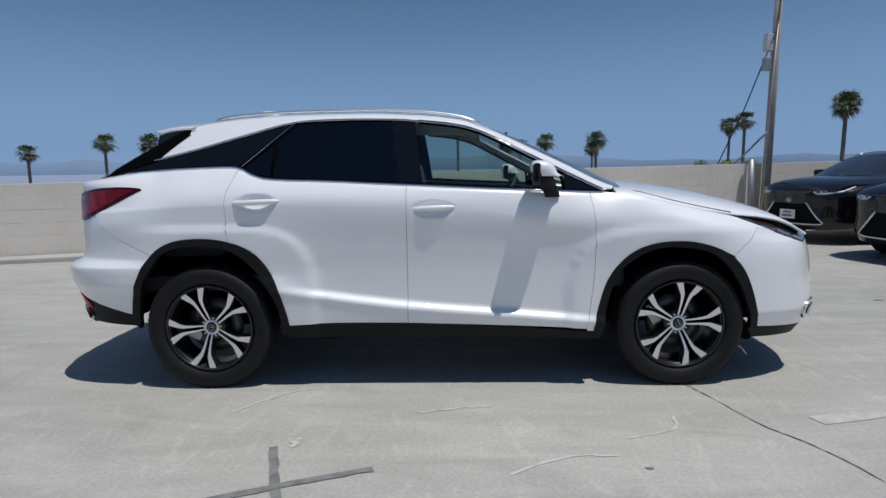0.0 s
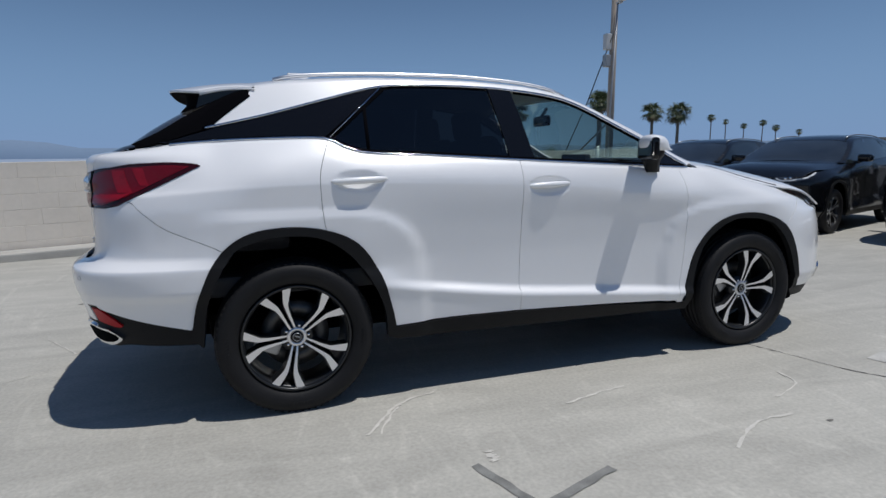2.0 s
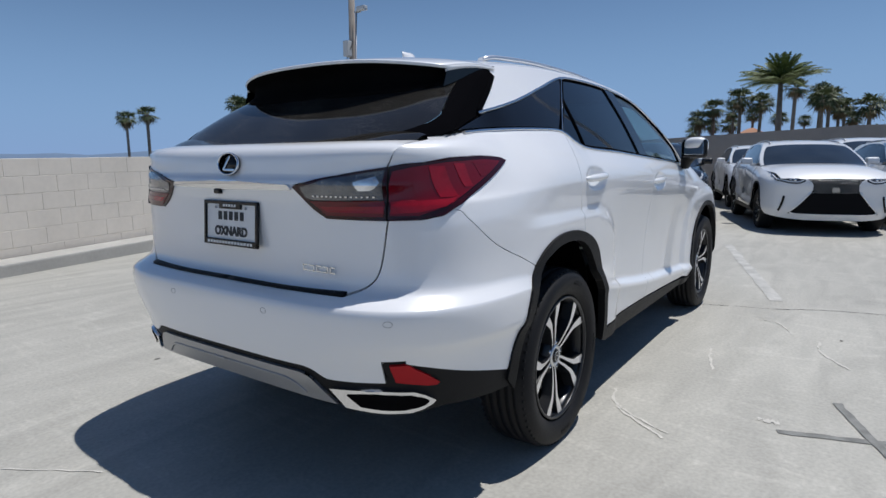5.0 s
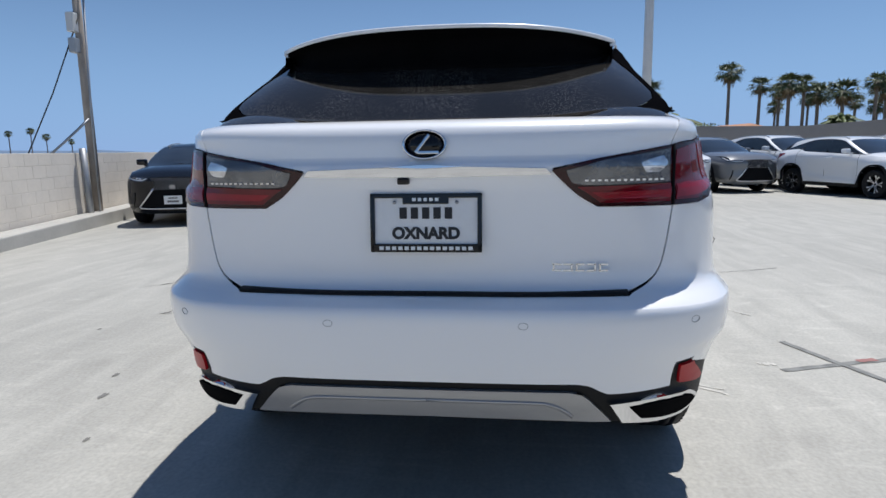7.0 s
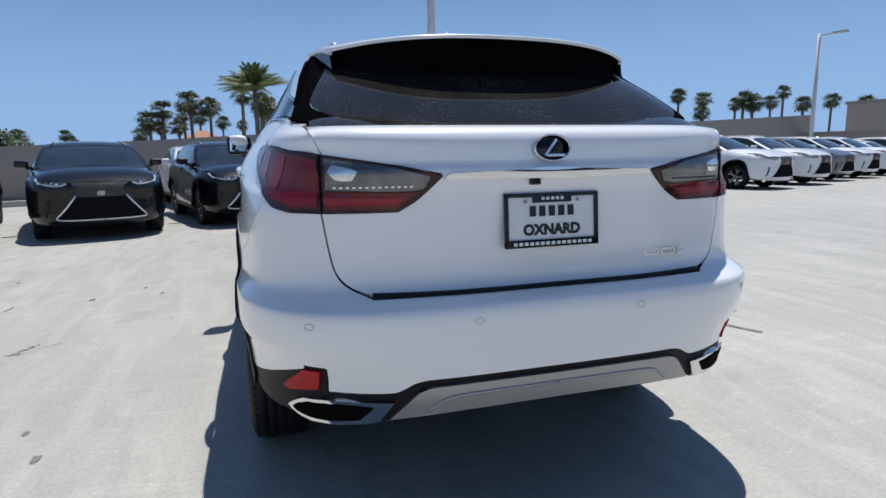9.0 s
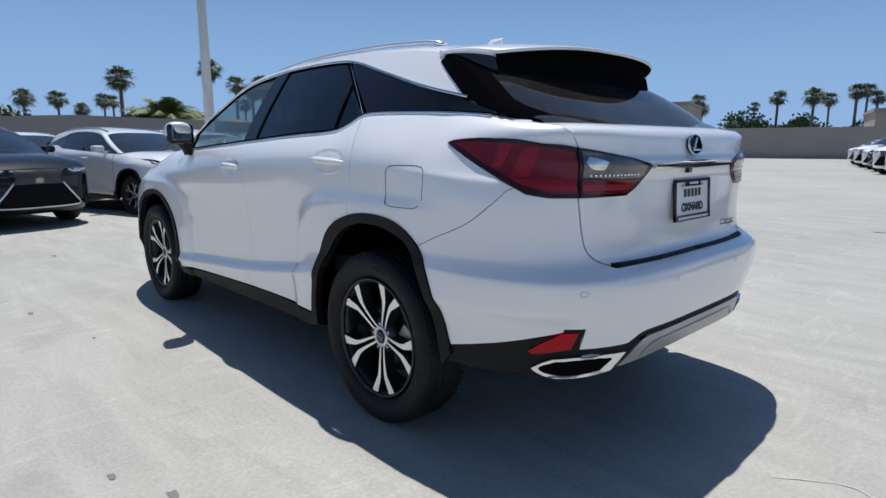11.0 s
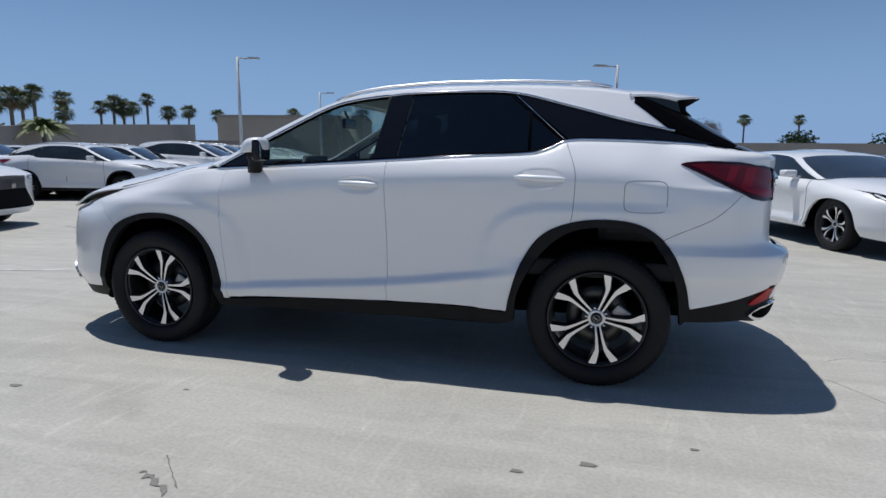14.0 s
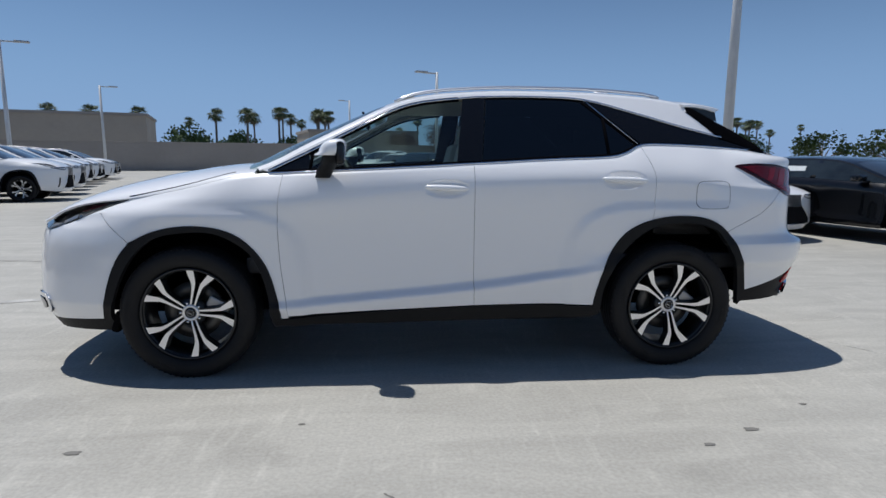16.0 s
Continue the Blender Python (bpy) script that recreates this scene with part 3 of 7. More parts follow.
def concrete():
    m = bpy.data.materials.new("pale_concrete")
    m.use_nodes = True
    nt = m.node_tree
    p = nt.nodes["Principled BSDF"]
    geo = nt.nodes.new("ShaderNodeNewGeometry")

    def noise_of(scale, detail=6, stretch=(1, 1, 1), rot=0.0, dist=0.0):
        mp = nt.nodes.new("ShaderNodeMapping")
        mp.inputs["Scale"].default_value = stretch
        mp.inputs["Rotation"].default_value = (0, 0, rot)
        n = nt.nodes.new("ShaderNodeTexNoise")
        n.inputs["Scale"].default_value, n.inputs["Detail"].default_value, n.inputs["Distortion"].default_value = scale, detail, dist
        nt.links.new(geo.outputs["Position"], mp.inputs["Vector"])
        nt.links.new(mp.outputs["Vector"], n.inputs["Vector"])
        return n.outputs["Fac"]

    def ramp(src, a, b, lo, hi):
        r = nt.nodes.new("ShaderNodeMapRange")
        for k, v in (("From Min", a), ("From Max", b), ("To Min", lo), ("To Max", hi)):
            r.inputs[k].default_value = v
        nt.links.new(src, r.inputs["Value"])
        return r.outputs["Result"]

    def times(a, b):
        k = nt.nodes.new("ShaderNodeMath")
        k.operation = "MULTIPLY"
        nt.links.new(a, k.inputs[0])
        nt.links.new(b, k.inputs[1])
        return k.outputs[0]
    big = ramp(noise_of(0.22, 5), 0.3, 0.7, 0.90, 1.07)
    trowel = ramp(noise_of(0.9, 7, (1.0, 4.5, 1), 0.35, 1.2), 0.35, 0.68, 0.90, 1.08)
    swirl = ramp(noise_of(2.6, 6, (2.2, 0.6, 1), -0.5, 2.5), 0.55, 0.76, 0.99, 1.15)
    rub = ramp(noise_of(7.0, 8, (1.0, 2.6, 1), 0.9, 1.6), 0.60, 0.74, 1.0, 1.06)
    pits = ramp(noise_of(150, 3), 0.62, 0.74, 1.0, 0.80)
    stain = ramp(noise_of(1.7, 4), 0.60, 0.76, 1.0, 0.84)
    grain = ramp(noise_of(55, 4), 0.3, 0.7, 0.88, 1.09)
    fac = times(times(times(times(times(times(big, trowel), swirl), stain), grain), rub), pits)
    mix = nt.nodes.new("ShaderNodeMix")
    mix.data_type, mix.blend_type = "RGBA", "MULTIPLY"
    mix.inputs["Factor"].default_value = 1
    mix.inputs[6].default_value = (0.405, 0.395, 0.355, 1)
    nt.links.new(fac, mix.inputs[7])
    last = mix.outputs[2]
    # open country beyond the deck: scrub, then distance haze painted in as blue-grey
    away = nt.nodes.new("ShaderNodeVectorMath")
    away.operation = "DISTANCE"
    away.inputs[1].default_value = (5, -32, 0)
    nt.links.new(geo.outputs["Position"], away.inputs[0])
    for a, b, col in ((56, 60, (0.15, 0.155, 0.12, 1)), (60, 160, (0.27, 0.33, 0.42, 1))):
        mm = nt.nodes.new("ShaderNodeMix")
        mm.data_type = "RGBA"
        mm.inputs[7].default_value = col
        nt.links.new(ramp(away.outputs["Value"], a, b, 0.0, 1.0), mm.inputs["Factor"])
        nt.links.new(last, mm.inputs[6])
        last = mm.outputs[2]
    nt.links.new(last, p.inputs["Base Color"])
    p.inputs["Roughness"].default_value = 0.62
    p.inputs["Specular IOR Level"].default_value = 0.35
    b = nt.nodes.new("ShaderNodeBump")
    b.inputs["Strength"].default_value, b.inputs["Distance"].default_value = 0.25, 0.006
    nt.links.new(noise_of(38, 6), b.inputs["Height"])
    nt.links.new(b.outputs["Normal"], p.inputs["Normal"])
    return m


CONCRETE = concrete()
WALL_PAINT = material("cream_block_paint", (0.70, 0.645, 0.565), rough=0.8, bump=0.25, bump_scale=90, vary=0.10, vary_scale=1.3)
KERB = material("kerb_concrete", (0.40, 0.39, 0.36), rough=0.85, bump=0.3, bump_scale=60, vary=0.14, vary_scale=2.0)
MORTAR = material("mortar_joint", (0.60, 0.55, 0.475), rough=0.9)
STUCCO = material("grey_stucco", (0.30, 0.275, 0.25), rough=0.9, bump=0.2, bump_scale=20, vary=0.10, vary_scale=0.25)
STUCCO_TAN = material("tan_stucco", (0.36, 0.32, 0.27), rough=0.9, vary=0.10, vary_scale=0.2)
ROOF_TILE = material("terracotta_roof", (0.42, 0.22, 0.13), rough=0.85, vary=0.15, vary_scale=1.5)
LINE_PAINT = material("worn_white_paint", (0.42, 0.415, 0.39), rough=0.8, vary=0.3, vary_scale=6)
TAPE = material("grey_tape_mark", (0.18, 0.182, 0.172), rough=0.75, vary=0.4, vary_scale=14)
TAPE_RED = material("red_tape_mark", (0.30, 0.14, 0.125), rough=0.7)
CRACK = material("crack_filler", (0.05, 0.05, 0.048), rough=0.9)
SCUFF = material("chalky_scuff", (0.55, 0.535, 0.49), rough=0.9, vary=0.15, vary_scale=8)
SPOT = material("oil_spot", (0.17, 0.165, 0.15), rough=0.7)

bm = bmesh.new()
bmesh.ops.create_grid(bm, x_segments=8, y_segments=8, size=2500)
ground = tagged(part("ground", bm, CONCRETE, None), "pale grey trowelled concrete parking deck, far ground tinted with haze", "ground", kind="structure")


def strip_on_ground(name, pts, width, mat, label, z=0.004, jitter=0.0, kind="structure", seed=1):
    """A flat strip along ground points, uneven where jitter is given."""
    rnd = random.Random(seed)
    bm = bmesh.new()
    pts = spline(pts, 6)
    rows = []
    for i, p in enumerate(pts):
        a, b = np.array(pts[max(i - 1, 0)]), np.array(pts[min(i + 1, len(pts) - 1)])
        d = b - a
        d = d / (np.hypot(*d) or 1)
        n = np.array((-d[1], d[0]))
        w = width * (1 + rnd.uniform(-jitter, jitter)) / 2
        o = n * rnd.uniform(-jitter, jitter) * width * 0.8
        c = np.array(p) + o
        rows.append((bm.verts.new((*(c + n * w), z)), bm.verts.new((*(c - n * w), z))))
    for r0, r1 in zip(rows, rows[1:]):
        bm.faces.new((r0[0], r0[1], r1[1], r1[0]))
    for f in bm.faces:
        f.normal_update()
        if f.normal.z < 0:
            f.normal_flip()
    return tagged(part(name, bm, mat, None), label, name.replace("_", " "), kind=kind)


strip_on_ground("tape_mark", [(-0.797, -1.685), (-0.68, -2.035), (-0.555, -2.426)], 0.042, TAPE, "worn grey tape strip stuck on concrete", 0.003, 0.12)
strip_on_ground("tape_mark", [(-0.295, -1.895), (-0.68, -2.035), (-1.043, -2.185)], 0.040, TAPE, "worn grey tape strip stuck on concrete", 0.0045, 0.12, seed=2)
strip_on_ground("tape_mark", [(-0.63, -2.145), (-0.595, -2.257)], 0.040, TAPE_RED, "short red tape strip on concrete", 0.006, 0.1)
strip_on_ground("parking_line", [(1.90, -1.44), (3.4, -1.03), (5.2, -0.54)], 0.105, LINE_PAINT, "faded white painted stall line", 0.003, 0.08)
strip_on_ground("parking_line", [(3.0, -22.0), (-9.0, -25.5)], 0.12, LINE_PAINT, "faded white painted stall line", 0.003)
strip_on_ground("crack", [(1.38, -0.72), (1.435, -0.92), (1.50, -1.12), (1.60, -1.48), (1.69, -1.64), (1.76, -1.80), (1.82, -2.02), (1.90, -2.4), (2.1, -2.9)], 0.0065, CRACK, "thin dark crack in the concrete", 0.003, 0.7)
strip_on_ground("crack", [(3.3, -2.6), (4.2, -3.0), (5.6, -3.2), (7.5, -3.9)], 0.014, CRACK, "thin dark crack in the concrete", 0.003, 0.7, seed=6)
strip_on_ground("crack", [(-2.03, -7.78), (-2.2649999999999997, -7.84), (-2.5, -7.9)], 0.13, SPOT, "dark patched crack in the concrete", 0.003, 0.8, seed=7)
strip_on_ground("crack", [(1.0, 3.1), (1.25, 2.9), (1.55, 2.85)], 0.012, CRACK, "thin dark crack in the concrete", 0.003, 0.8, seed=8)
strip_on_ground("crack", [(0.31, 2.298), (0.213, 2.333), (0.107, 2.413)], 0.022, SPOT, "dark scuffed patch in the concrete", 0.003, 0.9, seed=9)
strip_on_ground("crack", [(0.302, 2.167), (0.20, 2.26), (0.095, 2.36)], 0.006, SPOT, "thin dark crack in the concrete", 0.003, 0.8, seed=19)
strip_on_ground("crack", [(-2.75, 0.15), (-2.95, 0.02), (-3.1, 0.05), (-3.4, -0.1)], 0.004, SCUFF, "pale hairline crack in the concrete", 0.003, 0.8, seed=10)
strip_on_ground("crack", [(-1.6, -7.37), (-1.815, -7.535), (-2.03, -7.78)], 0.03, CRACK, "thin dark crack in the concrete", 0.0035, 0.8, seed=17)
for k, (pts, w) in enumerate((([(-1.143, -1.285), (-1.028, -1.132), (-0.903, -1.001), (-0.713, -0.932)], 0.012), ([(-0.138, -1.307), (0.055, -1.254), (0.265, -1.222)], 0.012), ([(-0.92, -1.02), (-1.0, -1.13), (-1.087, -1.292)], 0.010),
                              ([(-0.69, -1.595), (-0.70, -1.64), (-0.697, -1.687)], 0.03), ([(-2.906, 0.861), (-2.78, 0.66), (-2.649, 0.442)], 0.006), ([(0.30, -1.95), (0.55, -1.80), (0.80, -1.78)], 0.012), ([(0.9, -1.62), (1.15, -1.52), (1.2, -1.36)], 0.01))):
    strip_on_ground("scuff", pts, w, SCUFF, "pale chalky scuff on the concrete", 0.0028, 0.7, seed=k)
for x, y, r in ((-1.11, 1.90, 0.016), (-1.38, 1.776, 0.022), (-1.818, 1.531, 0.012), (0.689, 1.563, 0.010), (1.605, 1.763, 0.022), (1.9, 1.95, 0.02), (1.55, 2.3, 0.03), (-0.3, 2.6, 0.012), (-3.6, 1.6, 0.02), (-2.9, 1.9, 0.03), (-2.6, 2.4, 0.018), (0.9, -1.9, 0.012), (2.6, 3.2, 0.02), (4.1, 1.2, 0.03), (5.2, -2.4, 0.03)):
    bm = bmesh.new()
    vs_ = [bm.verts.new((x + r * (1 + 0.35 * math.sin(3 * a + x)) * math.cos(a) * 1.5, y + r * (1 + 0.3 * math.cos(2 * a)) * math.sin(a), 0.003)) for a in np.linspace(0, math.tau, 13)[:-1]]
    bm.faces.new(vs_)
    tagged(part("oil_spot", bm, SPOT, None), "small dark spot on the concrete", "spot", kind="structure")


# ---- wheels ----
def wheel_parts(parent, x, y, out, r=0.377, detail=True, rim_r=0.262, mesh_from=None, turn=0.0):
    """A tyre on a ten-spoke rim; out is +1 or -1, the side that it faces."""
    m = Matrix.Translation((x, y, r - 0.008)) @ Matrix.Rotation(radians(-90 * out), 4, "X") @ Matrix.Rotation(radians(turn), 4, "Z")
    wheel = new("wheel")
    wheel.parent = parent
    wheel.matrix_local = m
    if mesh_from:
        for o in mesh_from.children:
            c = new(o.name.split(".")[0], o.data)
            c.parent = wheel
            tagged(c, label=o.get("label", ""))
        return wheel
    n = 64 if detail else 28
    i = Matrix()
    w = 0.115
    bm = bmesh.new()
    prof = [(rim_r - 0.004, 0.075), (rim_r + 0.012, 0.098), (rim_r + 0.035, 0.110), (r - 0.045, 0.116), (r - 0.024, 0.108), (r - 0.010, 0.092), (r - 0.002, 0.07)]
    if detail:
        for g in (0.052, 0.018, -0.018, -0.052):
            prof += [(r, g + 0.006), (r - 0.008, g + 0.004), (r - 0.008, g - 0.004), (r, g - 0.006)]
    prof += [(r - 0.002, -0.07), (r - 0.012, -0.095), (r - 0.05, -w), (rim_r, -0.09), (rim_r - 0.01, 0.0)]
    lathe(bm, prof, n, i, close=True)
    if detail:
        for k in range(72):
            a = k * math.tau / 72
            for s in (1, -1):
                block(bm, (math.cos(a) * (r - 0.0135), math.sin(a) * (r - 0.0135), s * 0.086), (0.010, 0.011, 0.022), Matrix.Rotation(a, 4, "Z"))
        for a0 in (0.4, 2.3, 3.9, 5.4):
            for k in range(6):
                a = a0 + k * 0.05
                block(bm, (math.cos(a) * 0.322, math.sin(a) * 0.322, 0.1145), (0.020, 0.009, 0.003), Matrix.Rotation(a, 4, "Z"))
    part("tyre", bm, RUBBER, wheel, "black tubeless tyre with raised sidewall marks" if detail else "")
    bm = bmesh.new()
    lathe(bm, [(rim_r - 0.006, 0.070), (rim_r, 0.090), (rim_r - 0.002, 0.097), (rim_r - 0.010, 0.096), (rim_r - 0.016, 0.085)], n, i, close=True)
    part("rim_lip", bm, ALLOY_DARK, wheel)
    bm = bmesh.new()
    lathe(bm, [(rim_r - 0.008, 0.088), (rim_r - 0.022, 0.07), (rim_r - 0.03, -0.08), (rim_r - 0.004, -0.09)], n, i, close=True)
    lathe(bm, [(0.01, 0.052), (0.075, 0.058), (0.085, 0.03), (0.08, -0.02), (0.01, -0.02)], 24 if detail else 12, i)
    part("rim_barrel", bm, ALLOY_DARK, wheel)
    # spokes: ten, in five splayed pairs, narrow at the hub and wide at the lip
    bmf, bms = bmesh.new(), bmesh.new()
    for k in range(5):
        for s in (1, -1):
            pts = []
            for f, da, hw in ((0.0, 0.240, 0.0045), (0.12, 0.185, 0.0050), (0.3, 0.140, 0.0062), (0.46, 0.128, 0.0076), (0.60, 0.132, 0.0098), (0.66, 0.146, 0.0124), (0.80, 0.194, 0.0162), (1.0, 0.246, 0.0200)):
                rr = 0.046 + (rim_r - 0.058) * f
                th = k * math.tau / 5 + s * da
                half = hw
                z = 0.060 + 0.034 * f ** 0.8 - 0.006 * f * f
                pts.append((rr, th, half, z))
            up, lo = [], []
            for rr, th, half, z in pts:
                c, d = Vector((math.cos(th), math.sin(th), 0)), Vector((-math.sin(th), math.cos(th), 0))
                up.append((c * rr - d * half + Vector((0, 0, z)), c * rr + d * half + Vector((0, 0, z))))
                lo.append((c * rr - d * (half + 0.010) + Vector((0, 0, z - 0.045)), c * rr + d * (half + 0.010) + Vector((0, 0, z - 0.045))))
            vu = [(bmf.verts.new(a), bmf.verts.new(b)) for a, b in up]
            for p, q in zip(vu, vu[1:]):
                bmf.faces.new((p[0], q[0], q[1], p[1]))
            us_ = [(bms.verts.new(a - Vector((0, 0, 0.0015))), bms.verts.new(b - Vector((0, 0, 0.0015)))) for a, b in up]
            ls_ = [(bms.verts.new(a), bms.verts.new(b)) for a, b in lo]
            for j in range(len(us_) - 1):
                bms.faces.new((us_[j][0], us_[j + 1][0], ls_[j + 1][0], ls_[j][0]))
                bms.faces.new((us_[j][1], ls_[j][1], ls_[j + 1][1], us_[j + 1][1]))
                bms.faces.new((us_[j][0], us_[j][1], us_[j + 1][1], us_[j + 1][0]))
    bmesh.ops.recalc_face_normals(bmf, faces=bmf.faces)
    for f in bmf.faces:
        f.normal_update()
        if f.normal.z < 0:
            f.normal_flip()
    bmesh.ops.recalc_face_normals(bms, faces=bms.faces)
    lathe(bmf, [(0.030, 0.058), (0.030, 0.064), (0.046, 0.064), (0.048, 0.056)], 30 if detail else 12, i, close=True)
    part("spoke_face", bmf, ALLOY, wheel, "machined silver spoke faces")
    part("spoke_side", bms, ALLOY_DARK, wheel, "dark grey painted spoke sides")
    bm = bmesh.new()
    lathe(bm, [(0.029, 0.055), (0.029, 0.066), (0.026, 0.068), (0.0001, 0.068)], 24, i)
    part("hub_cap", bm, BLACK_GLOSS, wheel)
    if detail:
        bm = bmesh.new()
        lathe(bm, [(0.018, 0.067), (0.018, 0.070), (0.0205, 0.070), (0.0205, 0.067)], 24, i, close=True)
        block(bm, (0.003, 0.0, 0.0685), (0.005, 0.024, 0.003), Matrix.Rotation(0.5, 4, "Z"))
        part("hub_emblem", bm, SATIN, wheel)
        for k in range(5):
            a = (k + 0.5) * math.tau / 5
            bm = bmesh.new()
            lathe(bm, [(0.0085, 0.045), (0.0085, 0.058), (0.006, 0.062), (0.0001, 0.062)], 6, Matrix.Translation((math.cos(a) * 0.056, math.sin(a) * 0.056, 0)))
            part("lug_nut", bm, CHROME, wheel)
        bm = bmesh.new()
        lathe(bm, [(0.08, -0.005), (0.165, -0.005), (0.165, -0.03), (0.08, -0.03)], 40, i, close=True)
        part("brake_disc", bm, BRAKE, wheel)
        bm = bmesh.new()
        block(bm, (-0.13, 0.06, 0.0), (0.07, 0.13, 0.05), Matrix.Rotation(0.43, 4, "Z"), 0.012)
        part("brake_caliper", bm, SATIN, wheel)
    return wheel


# ---- lettering ----
FONT = bpy.data.curves.new("letters", "FONT")


def letters(name, text, high, m, mat, parent, depth=0.001, label=""):
    """Raised letters as a mesh; m places their middle, x along the line and y up."""
    cu = bpy.data.curves.new(name, "FONT")
    cu.body, cu.size, cu.align_x, cu.align_y, cu.extrude, cu.offset = text, high / 0.70, "CENTER", "CENTER", depth, 0.0022
    tmp = bpy.data.objects.new(name, cu)
    scene.collection.objects.link(tmp)
    bpy.context.view_layer.update()
    me = bpy.data.meshes.new_from_object(tmp.evaluated_get(bpy.context.evaluated_depsgraph_get()))
    bpy.data.objects.remove(tmp)
    me.materials.clear()
    me.materials.append(mat)
    ob = new(name, me)
    ob.parent = parent
    ob.matrix_local = m
    return tagged(ob, label=label)


# ---- the white car put together ----
TAIL_LAMP = join(run("y", [(0.352, 1.112), (0.5, 1.143), (0.675, 1.172)], 6), run("y", [(0.675, 1.172), (0.72, 1.182), (0.759, 1.186)], 2),
                 run("x", [(-2.06, 1.201), (-1.917, 1.207), (-1.81, 1.201), (-1.782, 1.193)], 3), run("x", [(-1.782, 1.193), (-1.95, 1.112), (-2.085, 1.049)], 4), run("x", [(-2.085, 1.049), (-2.12, 1.029)], 3),
                 run("y", [(0.768, 1.017), (0.684, 1.015)], 3), run("y", [(0.684, 1.015), (0.477, 1.016)], 5), run("y", [(0.477, 1.016), (0.42, 1.049), (0.362, 1.102)], 4))
DLO_TOP = spline([(-1.748, 1.366), (-1.48, 1.428), (-1.2, 1.506), (-0.9, 1.583), (-0.6, 1.598), (-0.3, 1.594), (-0.178, 1.586), (0.075, 1.556), (0.243, 1.507), (0.472, 1.392), (0.741, 1.255), (0.944, 1.158)], 5)


def dlo(x0, x1):
    return [p for p in DLO_TOP if x0 <= p[0] <= x1]


